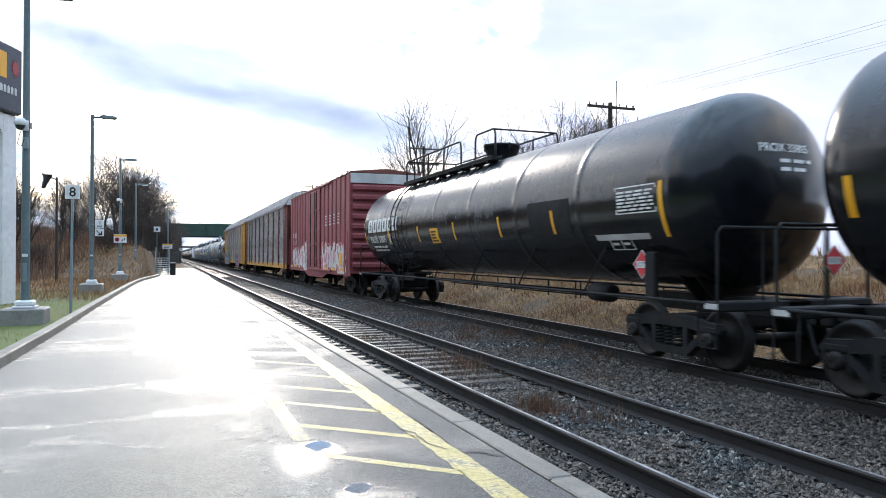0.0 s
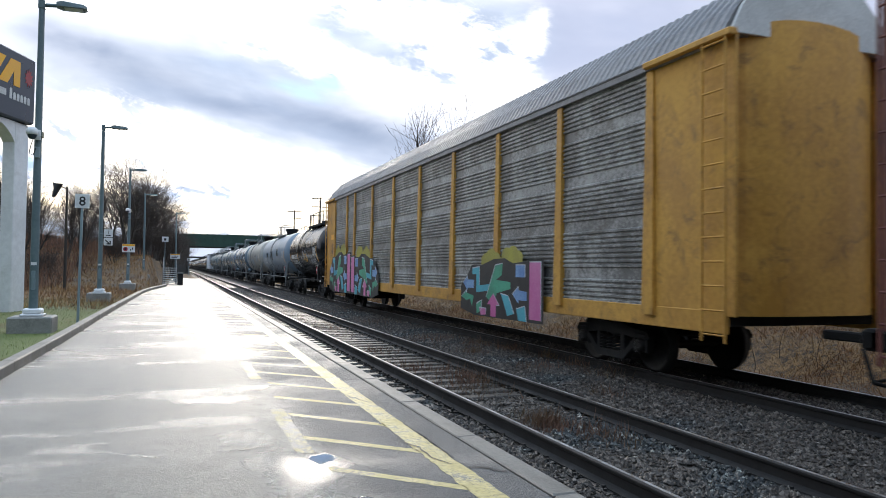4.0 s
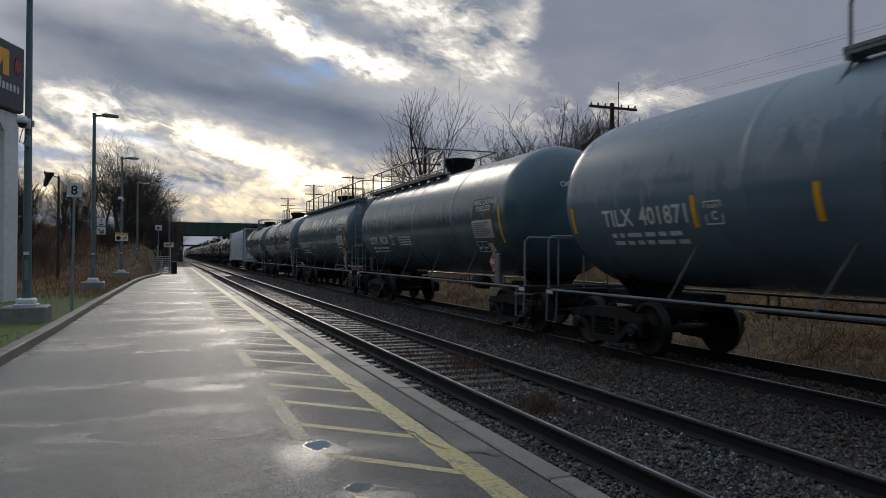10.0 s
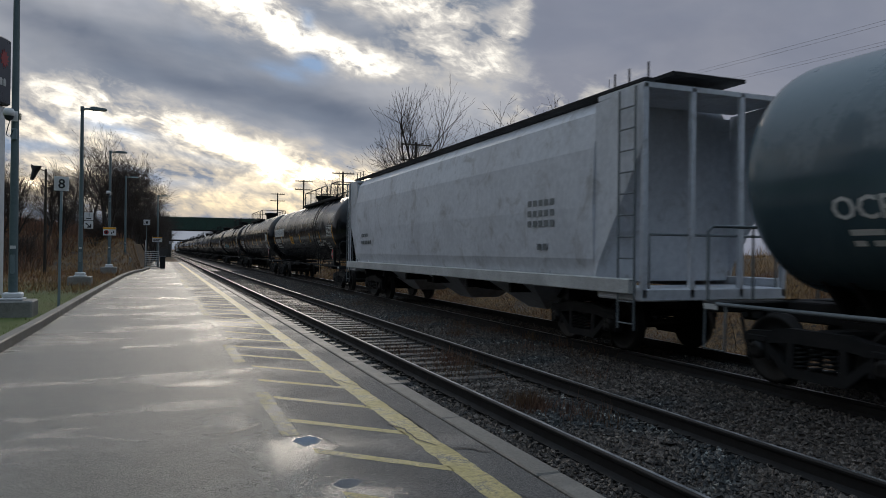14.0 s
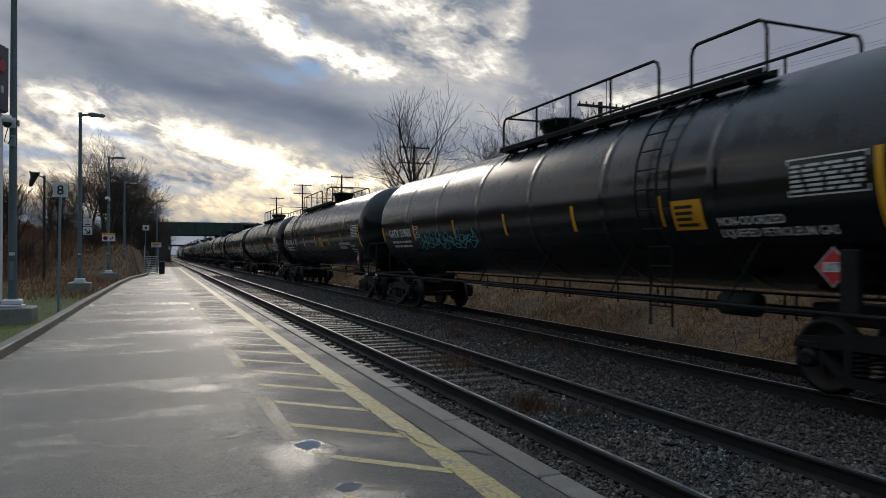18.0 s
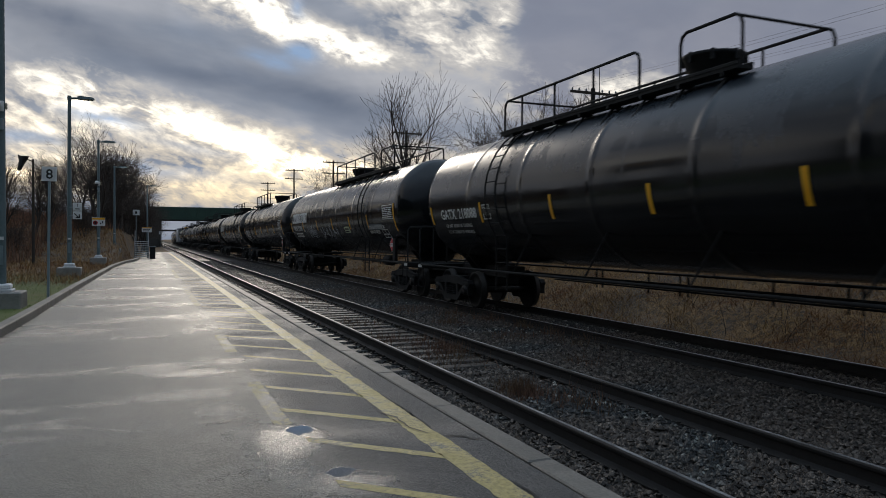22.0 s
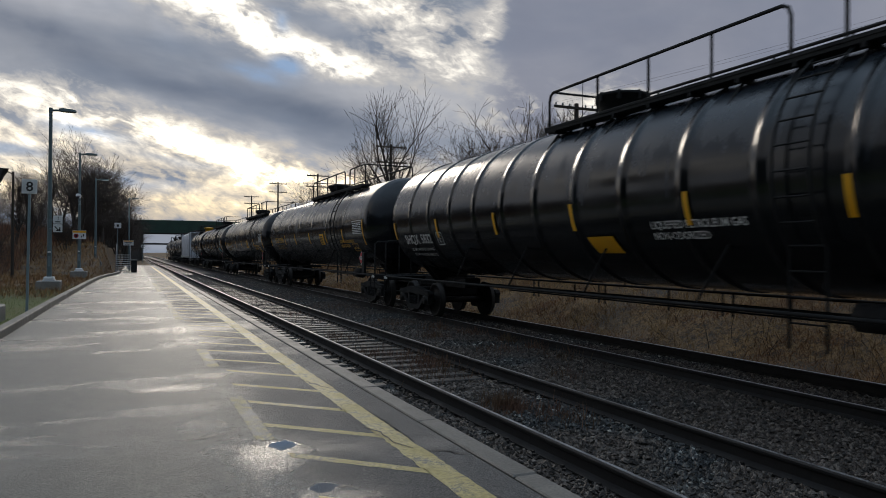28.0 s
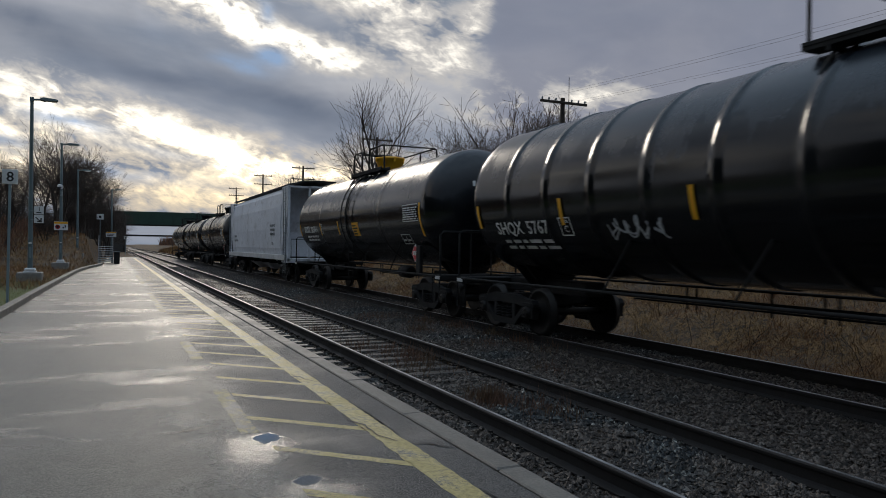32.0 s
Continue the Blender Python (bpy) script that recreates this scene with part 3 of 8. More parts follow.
    film = k.math("ADD", film, k.math("MULTIPLY", k.math("SUBTRACT", grit, 0.5), 0.22))
    film = k.math("ADD", film, k.math("MULTIPLY", k.math("MULTIPLY", strip, k.math("SUBTRACT", 1.0, hollow)), 0.16))
    k.put(b.inputs["Roughness"], k.math("ADD", k.math("MULTIPLY", film, k.math("SUBTRACT", 1.0, pool)), k.math("MULTIPLY", pool, 0.03)))
    b.inputs["IOR"].default_value = 1.42
    bn = k.node("ShaderNodeBump", None)
    k.put(bn.inputs["Strength"], k.math("MULTIPLY", k.smooth(wet, 0.2, 1.0, 1.0, 0.22), k.math("SUBTRACT", 1.0, k.math("MULTIPLY", pool, 0.99))))
    bn.inputs["Distance"].default_value = 0.012
    k.put(bn.inputs["Height"], k.math("ADD", k.math("ADD", k.math("ADD", grit, pebble), k.math("MULTIPLY", chip, 0.4)), k.math("MULTIPLY", mottle, 0.5)))
    k.put(b.inputs["Normal"], bn.outputs[0])
    k.node("ShaderNodeOutputMaterial", None, _0=b.outputs[0])
    return m


M["asphalt"] = asphalt_material()


def road_paint(name, low, high, worn):
    """Thin yellow paint, worn through to the dark chippings in spots and patches."""
    m = bpy.data.materials.new(name)
    m.use_nodes = True
    k = Nodes(m.node_tree)
    w = k.node("ShaderNodeTexCoord", None).outputs["Object"]
    grit, spot, patch = k.noise(w, 75, 5, 0.75), k.noise(w, 22, 6, 0.7), k.noise(w, 2.6, 5, 0.65, 0.4)
    gone = k.smooth(total_of(k, (grit, 0.9), (spot, 0.8), (patch, 0.9)), worn + 0.10, worn - 0.10)
    bare = k.mix(k.smooth(grit, 0.36, 0.64), (0.04, 0.04, 0.04), (0.24, 0.235, 0.22))
    colour = k.mix(gone, k.mix(k.smooth(spot, 0.3, 0.7), low, high), bare)
    b = k.node("ShaderNodeBsdfPrincipled", None)
    k.put(b.inputs["Base Color"], colour)
    k.put(b.inputs["Roughness"], k.smooth(patch, 0.3, 0.7, 0.38, 0.6))
    bn = k.node("ShaderNodeBump", None)
    bn.inputs["Strength"].default_value, bn.inputs["Distance"].default_value = 0.8, 0.008
    k.put(bn.inputs["Height"], grit)
    k.put(b.inputs["Normal"], bn.outputs[0])
    k.node("ShaderNodeOutputMaterial", None, _0=b.outputs[0])
    return m


M["road_yellow"] = road_paint("worn_yellow_road_paint", (0.34, 0.265, 0.10), (0.56, 0.45, 0.18), 1.17)
M["faded_yellow"] = road_paint("nearly_gone_yellow_road_paint", (0.28, 0.23, 0.11), (0.45, 0.37, 0.18), 1.31)
M["kerb"] = surface("damp_concrete_kerb", (0.125, 0.11, 0.092), (0.24, 0.215, 0.182), (0.4, 0.75), grain=45, stain=1.4, bump=0.35, random_shift=0.15, dirt=(0.08, 0.075, 0.065), dirt_amount=0.5)

# platform slab: left border runs along x = -2.1, and swings right beyond y = 31
LEFT = [(-30, -2.35), (10, -2.24), (16, -2.13), (24, -2.07), (31, -1.98), (38, -1.88), (44, -1.78), (50, -1.5), (55, -1.0), (59, -0.75), (96, -0.75)]


def left_edge(y):
    return float(np.interp(y, [p[0] for p in LEFT], [p[1] for p in LEFT]))


def make_platform():
    ys = [-30, -10, 0, 10, 16, 24, 31, 38, 44, 50, 55, 59, 75, 96]
    s = Shape()
    rings = []
    for y in ys:
        xa, xb = left_edge(y), EDGE - 0.222
        rings.append([(xa, y, -0.5), (xb, y, -0.5), (xb, y, -0.004), (xa, y, 0.0)])
    s.loft(rings)
    ob = new("platform", s.mesh("platform", M["asphalt"]))
    tagged(ob, "wet dark asphalt station platform", "platform", kind="structure")
    kerb = tagged(new("platform_edge"), "grey concrete edge stones along the platform", "kerb", kind="structure")
    y, i = -12.0, 0
    while y < 96:
        length = 1.83
        key = "edge%d" % (i % 5)
        me = cached(key, "edge_stone", lambda: Shape().box(-0.20, 0.0, 0.006, 1.824, -0.45, 0.006, 0.012), M["kerb"])
        part("edge_stone", me, None, kerb, at=(EDGE, y, 0.002 * math.sin(i * 2.3)))
        y, i = y + length, i + 1
    left = tagged(new("lawn_kerb"), "raised concrete kerb between lawn and platform", "kerb", kind="structure")
    y = -12.0
    while y < 58:
        y2 = y + 2.4
        xa, xb = left_edge(y), left_edge(y2)
        d = Vector((xb - xa, y2 - y, 0))
        s = Shape()
        c = []
        for yy, xx in ((y + 0.006, xa), (y2 - 0.006, xb)):
            c.append([(xx - 0.19, yy, -0.3), (xx, yy, -0.3), (xx, yy, 0.145), (xx - 0.02, yy, 0.165), (xx - 0.17, yy, 0.165), (xx - 0.19, yy, 0.145)])
        s.loft(c)
        part("kerb_stone", s, M["kerb"], left)
        y = y2


make_platform()


def make_paint():
    """Hatched warning strip: edge line, inner line in dashes, slanting bars between; all with slightly ragged edges."""
    marking = tagged(new("platform_marking"), "worn yellow hatched safety marking on the asphalt", "road marking", kind="structure")
    r, z = random.Random(3), -0.0012

    def band(name, a, b, wide, slant, mat):
        """A thin painted band from a to b; slant tells how its ends are cut along the track."""
        n = max(2, min(140, int(math.hypot(b[0] - a[0], b[1] - a[1]) / 0.07)))
        dx, dy = b[0] - a[0], b[1] - a[1]
        side = (0.0, wide / 2) if slant else (wide / 2, 0.0)
        v = []
        for i in range(n + 1):
            f = i / n
            for e in (-1, 1):
                q = e * (1 + r.uniform(-0.13, 0.08))
                v.append((a[0] + dx * f + side[0] * q, a[1] + dy * f + side[1] * q, z))
        part(name, Shape().add(v, [(2 * i, 2 * i + 1, 2 * i + 3, 2 * i + 2) if not slant else (2 * i, 2 * i + 2, 2 * i + 3, 2 * i + 1) for i in range(n)]), mat, marking)

    for y0, y1 in ((-8, 4.8), (4.8, 12), (12, 20), (20, 40), (40, 88)):
        band("edge_line", (2.092, y0), (2.092, y1), 0.215, False, M["road_yellow"])
    y = 1.631
    while y < 60:
        band("hatch_bar", (1.12 + r.uniform(0.0, 0.08), y + 0.72), (2.0, y - 0.085), 0.145, True, M["road_yellow"])
        y += 1.095
    for y0, y1 in ((-6, 0.5), (1.0, 3.2), (6.15, 8.15), (10.4, 12.4), (18.0, 25.4), (31, 40)):
        band("inner_line", (1.062, y0), (1.062, y1), 0.155, False, M["faded_yellow"])


make_paint()

def cracks():
    c = tagged(new("asphalt_cracks"), "dark ragged cracks in the platform asphalt", "cracks", kind="structure")
    r = random.Random(8)
    for x in (2.206, 2.209):        # the joint along the outer edge of the painted line
        y = 3.2
        while y < 34:
            n = r.randint(5, 11)
            pts = [(x + r.uniform(-0.006, 0.01), y + 0.16 * i) for i in range(n)]
            wide = [r.uniform(0.003, 0.010) for _ in pts]
            part("crack", Shape().add([(u + e * w, v, 0.003) for (u, v), w in zip(pts, wide) for e in (-1, 1)], [(2 * i, 2 * i + 1, 2 * i + 3, 2 * i + 2) for i in range(n - 1)]), M["black_paint"], c)
            y += 0.16 * n + r.uniform(0.2, 1.6)
    for x, y, dx, dy, n in ((1.98, 6.6, 0.06, -0.14, 9), (2.02, 7.3, -0.05, -0.08, 6), (2.0, 8.8, 0.05, -0.13, 7), (2.2, 5.4, 0.07, -0.05, 6), (0.9, 6.6, -0.1, -0.03, 9), (0.4, 12.0, -0.15, 0.05, 8), (-0.5, 4.0, 0.1, -0.06, 7)):
        pts = [(x, y)]
        for i in range(n):
            pts.append((pts[-1][0] + dx * r.uniform(-0.4, 1.4), pts[-1][1] + dy * r.uniform(0.3, 1.6)))
        p, f = [], []
        for i, (u, v) in enumerate(pts):
            w = 0.012 * (1 - abs(2 * i / n - 1)) + 0.003
            p += [(u - w * 0.6, v - w, 0.004), (u + w * 0.6, v + w, 0.004)]
        part("crack", Shape().add(p, [(2 * i, 2 * i + 1, 2 * i + 3, 2 * i + 2) for i in range(n)]), M["black_paint"], c)


cracks()

# plain unseen screens behind the viewpoint, added to block low sky and darken reflections
screen_boxes = Shape().box(-27, -25, -130, 32, -1, 13).box(-36, 4.6, -42, -40, -1, 18).box(12.4, 110, -42, -40, -1, 18)
tagged(new("wall_back", screen_boxes.mesh("wall_back", surface("unseen_dark_screen", (0.012, 0.016, 0.009), (0.035, 0.036, 0.02), (0.8, 0.95), grain=3, stain=0.5, bump=0.8, size=0.2))), "plain dark unseen screen, added to block low sky from behind and the left", "screen", kind="structure")


def rail_profile():
    half = [(0.070, 0.0), (0.070, 0.012), (0.030, 0.028), (0.011, 0.042), (0.011, 0.125), (0.034, 0.142), (0.036, 0.164), (0.030, 0.172)]
    return [(x, z) for x, z in half] + [(-x, z) for x, z in reversed(half)]


def make_track(name, cx, y0, y1):
    for side in (-1, 1):
        x = cx + side * GAUGE / 2
        s = Shape()
        prof = rail_profile()
        rings = [[(px, y, pz - 0.172) for px, pz in prof] for y in (y0, y1)]
        s.loft(rings)
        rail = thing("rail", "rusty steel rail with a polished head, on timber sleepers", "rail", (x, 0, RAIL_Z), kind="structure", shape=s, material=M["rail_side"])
        part("rail_head", Shape().box(-0.004, 0.029, y0, y1, -0.001, 0.003), M["rail_top"], rail, "polished running surface")


make_track("near_track", T1, -560, 660)
make_track("far_track", T2, -560, 660)


def make_sleepers():
    s = lambda: Shape().box(-1.3, 1.3, -0.115, 0.115, -0.2, 0.0, 0.012)
    me = cached("sleeper", "sleeper", s, M["sleeper"])
    for cx, label in ((T1, "near"), (T2, "far")):
        bed = tagged(new("sleeper_row"), "weathered timber sleepers half buried in ballast", "sleepers", kind="structure")
        r = random.Random(int(cx * 100))
        y, count = -3.0, 0
        rest = Shape()
        while y < 330:
            z = RAIL_Z - 0.172 - 0.012 + r.uniform(-0.015, 0.0)
            jx, jr = r.uniform(-0.04, 0.04), r.uniform(-0.9, 0.9)
            if y < 75 and count < 150:
                part("sleeper", me, None, bed, at=pose(cx + jx, y, z, 0, 0, jr))
                count += 1
            else:
                rest.box(cx - 1.3 + jx, cx + 1.3 + jx, y - 0.115, y + 0.115, z - 0.2, z)
            y += 0.52 + r.uniform(-0.025, 0.025)
        far_part = part("far_sleepers", rest, M["sleeper"], bed)
        far_part["kind"] = "stuff"


make_sleepers()


def ballast_material():
    m = bpy.data.materials.new("crushed_stone_ballast")
    m.use_nodes = True
    k = Nodes(m.node_tree)
    w = k.node("ShaderNodeTexCoord", None).outputs["Object"]
    rnd = k.node("ShaderNodeNewGeometry", None).outputs["Random Per Island"]
    patch = k.noise(w, 0.5, 4, 0.6, 0.3)
    cell = k.noise(w, 38, 3, 0.7)
    grey = k.ramp(rnd, (0.0, (0.014, 0.016, 0.018)), (0.45, (0.048, 0.054, 0.060)), (0.8, (0.105, 0.112, 0.115)), (0.93, (0.20, 0.205, 0.20)), (1.0, (0.75, 0.75, 0.70)))
    pink = k.ramp(rnd, (0.0, (0.032, 0.027, 0.023)), (0.6, (0.115, 0.088, 0.074)), (1.0, (0.30, 0.25, 0.22)))
    spill = k.vec("DISTANCE", k.vec("MULTIPLY", w, (1.0, 1.0, 0.0)), (7.3, 6.2, 0.0))
    rosy = k.math("MAXIMUM", k.smooth(patch, 0.5, 0.68), k.math("MULTIPLY", k.smooth(spill, 1.2, 3.0, 1.0, 0.0), k.smooth(patch, 0.36, 0.5)))
    colour = k.mix(1.0, k.mix(rosy, grey, pink), (0.80, 0.80, 0.76), "MULTIPLY")
    colour = k.mix(k.smooth(cell, 0.3, 0.7), k.mix(1.0, colour, (0.55, 0.55, 0.55), "MULTIPLY"), colour)
    b = k.node("ShaderNodeBsdfPrincipled", None)
    k.put(b.inputs["Base Color"], colour)
    k.put(b.inputs["Roughness"], k.smooth(cell, 0.3, 0.7, 0.5, 0.8))
    bn = k.node("ShaderNodeBump", None)
    bn.inputs["Strength"].default_value, bn.inputs["Distance"].default_value = 0.8, 0.03
    k.put(bn.inputs["Height"], cell)
    k.put(b.inputs["Normal"], bn.outputs[0])
    k.node("ShaderNodeOutputMaterial", None, _0=b.outputs[0])
    return m


M["ballast"] = ballast_material()


def ballast_height(x, y):
    """Bed height: the near track's timbers stand clear of the stone from about ten metres on."""
    top = RAIL_Z - 0.172 - 0.02
    h = np.interp(x, [2.6, 3.2, 5.4, 5.9, 6.25, 6.8, 7.2, 9.6, 10.2, 11.2], [top - 0.06, top, top, top - 0.03, top - 0.02, top + 0.0, top, top, top - 0.05, -0.60])
    clear = np.clip((y - 6.5) / 4.0, 0, 1) * np.clip((x - 2.7) / 0.3, 0, 1) * np.clip((5.75 - x) / 0.3, 0, 1)
    return h - 0.05 * clear


def make_ballast():
    xs = np.concatenate([np.arange(2.74, 11.3, 0.12)])
    ys = np.concatenate([np.arange(-6, 40, 0.2), np.arange(40, 300, 2.0), np.arange(300, 701, 40)])
    ys = np.concatenate([[-600, -100, -30], ys])
    X, Y = np.meshgrid(xs, ys)
    Z = ballast_height(X, Y) + 0.018 * np.sin(X * 5.1 + np.sin(Y * 3)) * np.sin(Y * 4.3) + rng.normal(0, 0.006, X.shape)
    v = np.stack([X, Y, Z], -1).reshape(-1, 3)
    nx, ny = len(xs), len(ys)
    i = np.arange(nx * ny).reshape(ny, nx)
    f = np.stack([i[:-1, :-1], i[:-1, 1:], i[1:, 1:], i[1:, :-1]], -1).reshape(-1, 4)
    bed = new("ballast_bed", fast_mesh("ballast_bed", v, f, M["ballast"], 4, False))
    tagged(bed, "damp crushed-stone ballast under both tracks", "ballast", kind="structure")
    # loose stones
    n = 150000
    y = 2.5 + 62 * rng.random(n) ** 2.1
    x = 2.78 + 8.0 * rng.random(n)
    keep = (np.abs(np.abs(x - T1) - GAUGE / 2) > 0.085) & (np.abs(np.abs(x - T2) - GAUGE / 2) > 0.085)
    # fewer stones on the timber
    x, y = x[keep], y[keep]
    n = len(x)
    size = 0.011 + 0.017 * rng.random(n) ** 1.5 + 0.0005 * y
    base = np.array([(1, 0, 0), (-1, 0, 0), (0, 1, 0), (0, -1, 0), (0, 0, 1), (0, 0, -1)], float)
    tri = np.array([(0, 2, 4), (2, 1, 4), (1, 3, 4), (3, 0, 4), (2, 0, 5), (1, 2, 5), (3, 1, 5), (0, 3, 5)])
    scale = size[:, None, None] * (0.65 + 0.75 * rng.random((n, 6, 1)))
    local = base[None] * scale + rng.normal(0, 0.22, (n, 6, 3)) * size[:, None, None]
    a = rng.random(n) * 6.283
    c, s = np.cos(a)[:, None], np.sin(a)[:, None]
    px = local[..., 0] * c - local[..., 1] * s + x[:, None]
    py = local[..., 0] * s + local[..., 1] * c + y[:, None]
    pz = local[..., 2] * 0.8 + (ballast_height(x, y) + 0.014 + 0.45 * size)[:, None]
    v = np.stack([px, py, pz], -1).reshape(-1, 3)
    f = (tri[None] + 6 * np.arange(n)[:, None, None]).reshape(-1, 3)
    ob = new("ballast_stones", fast_mesh("ballast_stones", v, f, M["ballast"], 3))
    tagged(ob, "loose grey and pinkish ballast stones between the rails", "ballast", kind="stuff")


make_ballast()


# ---- the train ----
SPEED = 16.5                          # metres a second, towards the camera
CARS = []                             # (thing, place along the track at the clip's start)
WHEEL_R = 0.457
TANK_R, TANK_Z = 1.52, 2.70           # tank radius, height of its axis over the rails


def wheelset_shape():
    s = Shape()
    for side in (-1, 1):
        x = side * (GAUGE / 2 - 0.02)
        o = side
        s.lathe([(x - o * 0.045, 0.10), (x - o * 0.045, 0.36), (x - o * 0.065, 0.44), (x - o * 0.065, WHEEL_R + 0.026), (x - o * 0.035, WHEEL_R + 0.024), (x - o * 0.03, WHEEL_R), (x + o * 0.065, WHEEL_R - 0.006), (x + o * 0.07, 0.40), (x + o * 0.03, 0.37), (x + o * 0.015, 0.2), (x + o * 0.06, 0.14), (x + o * 0.06, 0.09)], "x", n=28)
    s.lathe([(-1.08, 0.075), (1.08, 0.075)], "x", n=10)
    for side in (-1, 1):
        s.lathe([(side * 0.93, 0.12), (side * 1.12, 0.12), (side * 1.14, 0.08)], "x", n=12)
        for q in range(3):
            t = q * 2.094
            s.tube((side * 1.12, 0.06 * math.cos(t), 0.06 * math.sin(t)), (side * 1.16, 0.06 * math.cos(t), 0.06 * math.sin(t)), 0.017, n=5)
    return s


def side_frame_shape():
    """Cast truck side: pedestals, arched top, spring window."""
    s = Shape()
    t = 0.07
    outline_top = [(-1.12, 0.62), (-1.05, 0.70), (-0.72, 0.72), (-0.42, 0.78), (0.42, 0.78), (0.72, 0.72), (1.05, 0.70), (1.12, 0.62)]
    outline_bot = [(-1.12, 0.56), (-1.05, 0.58), (-0.72, 0.56), (-0.42, 0.60), (0.42, 0.60), (0.72, 0.56), (1.05, 0.58), (1.12, 0.56)]
    rings = [[(-t, ya, zt), (t, ya, zt), (t, yb, zb), (-t, yb, zb)] for (ya, zt), (yb, zb) in zip(outline_top, outline_bot)]
    s.loft(rings)
    low = [(-0.76, 0.60), (-0.40, 0.30), (0.40, 0.30), (0.76, 0.60)]
    rings = [[(-t, y, z), (t, y, z), (t, y, z - 0.13), (-t, y, z - 0.13)] for y, z in low]
    s.loft(rings)
    for y in (-0.37, 0.37):
        s.box(-t, t, y - 0.06, y + 0.06, 0.28, 0.66, 0.015)
    for y in (-0.89, 0.89):
        s.box(-t * 1.2, t * 1.2, y - 0.17, y + 0.17, 0.56, 0.66, 0.02)
        s.box(-t, t, y - 0.19, y - 0.14, 0.34, 0.62)
        s.box(-t, t, y + 0.14, y + 0.19, 0.34, 0.62)
    return s


def spring_shape():
    s = Shape()
    for dx in (-0.03,):
        for dy in (-0.2, 0.0, 0.2):
            pts = []
            for i in range(37):
                a = i * math.pi / 4
                pts.append((dx + 0.075 * math.cos(a), dy + 0.075 * math.sin(a), 0.31 + 0.25 * i / 36))
            s.pipe(pts, 0.017, n=4)
    return s


def make_truck(car, y):
    truck = part("truck", cached("bolster", "truck", lambda: Shape().box(-1.0, 1.0, -0.17, 0.17, 0.5, 0.78, 0.04).box(-0.3, 0.3, -0.3, 0.3, 0.74, 0.86, 0.02).tube((-0.72, -0.55, 0.4), (0.72, -0.55, 0.4), 0.05).tube((-0.72, 0.55, 0.4), (0.72, 0.55, 0.4), 0.05), M["frame_steel"]), None, car, "two-axle cast-steel truck", at=(0, y, 0))
    for side in (-1, 1):
        part("side_frame", cached("sideframe", "side_frame", side_frame_shape, M["frame_steel"]), None, truck, at=(side * 1.02, 0, 0))
        part("suspension", cached("springs", "suspension", spring_shape, M["frame_steel"]), None, truck, at=(side * 1.02, 0, 0))
    for y2 in (-0.89, 0.89):
        part("wheelset", cached("wheelset", "wheelset", wheelset_shape, M["wheel_steel"]), None, truck, "steel wheels on an axle, worn bright treads", at=(0, y2, WHEEL_R))
    return truck


def coupler_shape():
    s = Shape().box(-0.07, 0.07, -0.45, 0.28, 0.80, 0.93, 0.02)
    s.box(-0.16, 0.16, 0.2, 0.5, 0.72, 1.0, 0.04)
    s.tube((0.2, 0.3, 0.75), (0.28, 0.5, 0.35), 0.025).tube((0.28, 0.5, 0.35), (0.1, 0.62, 0.3), 0.025)
    return s


def rounded_rail(points, r=0.022, n=6):
    return Shape().pipe(points, r, n)


def on_tank(pts, radius, zc):
    """Flat (along, height) points laid round the side that faces the platform (-x)."""
    out = []
    for y, z, lift in pts:
        a = (z - zc) / radius
        out.append((-(radius + lift) * math.cos(a), y, zc + (radius + lift) * math.sin(a)))
    return out


def curved_plate(y0, y1, z0, z1, radius, zc, lift=0.008, slant=0.0):
    n = max(2, int((z1 - z0) / 0.08) + 1)
    s, p = Shape(), []
    for i in range(n + 1):
        z = z0 + (z1 - z0) * i / n
        d = slant * (i / n - 0.5)
        p += on_tank([(y0 + d, z, lift), (y1 + d, z, lift)], radius, zc)
    s.add(p, [(2 * i + 1, 2 * i, 2 * i + 2, 2 * i + 3) for i in range(n)])
    return s


def text_shape(words, height, bold=0.0, squeeze=1.0):
    """Letters as a flat sheet: list of (right, up) points and faces, starting at 0,0."""
    cu = bpy.data.curves.new("letters", "FONT")
    cu.body, cu.size, cu.resolution_u, cu.offset = words, height / 0.70, 2, bold
    ob = bpy.data.objects.new("letters", cu)
    me = bpy.data.meshes.new_from_object(ob)
    bm = bmesh.new()
    bm.from_mesh(me)
    step = 0.11
    k = 1
    while k * step < height * 1.1 and height > 0.2:
        bmesh.ops.bisect_plane(bm, geom=bm.verts[:] + bm.edges[:] + bm.faces[:], plane_co=(0, k * step, 0), plane_no=(0, 1, 0))
        k += 1
    v = [(q.co.x * squeeze, q.co.y) for q in bm.verts]
    bm.verts.index_update()
    f = [tuple(q.index for q in face.verts) for face in bm.faces]
    bm.free()
    bpy.data.objects.remove(ob)
    bpy.data.curves.remove(cu)
    bpy.data.meshes.remove(me)
    return v, f


def tank_text(words, height, y_left, z, radius, zc, bold=0.0, squeeze=1.0, key=None):
    """Seen from the platform, far end of the car is to the left: text runs towards -y."""
    v, f = text_shape(words, height, bold, squeeze)
    s = Shape()
    s.add(on_tank([(y_left - a, z + b, 0.007) for a, b in v], radius, zc), f)
    return s


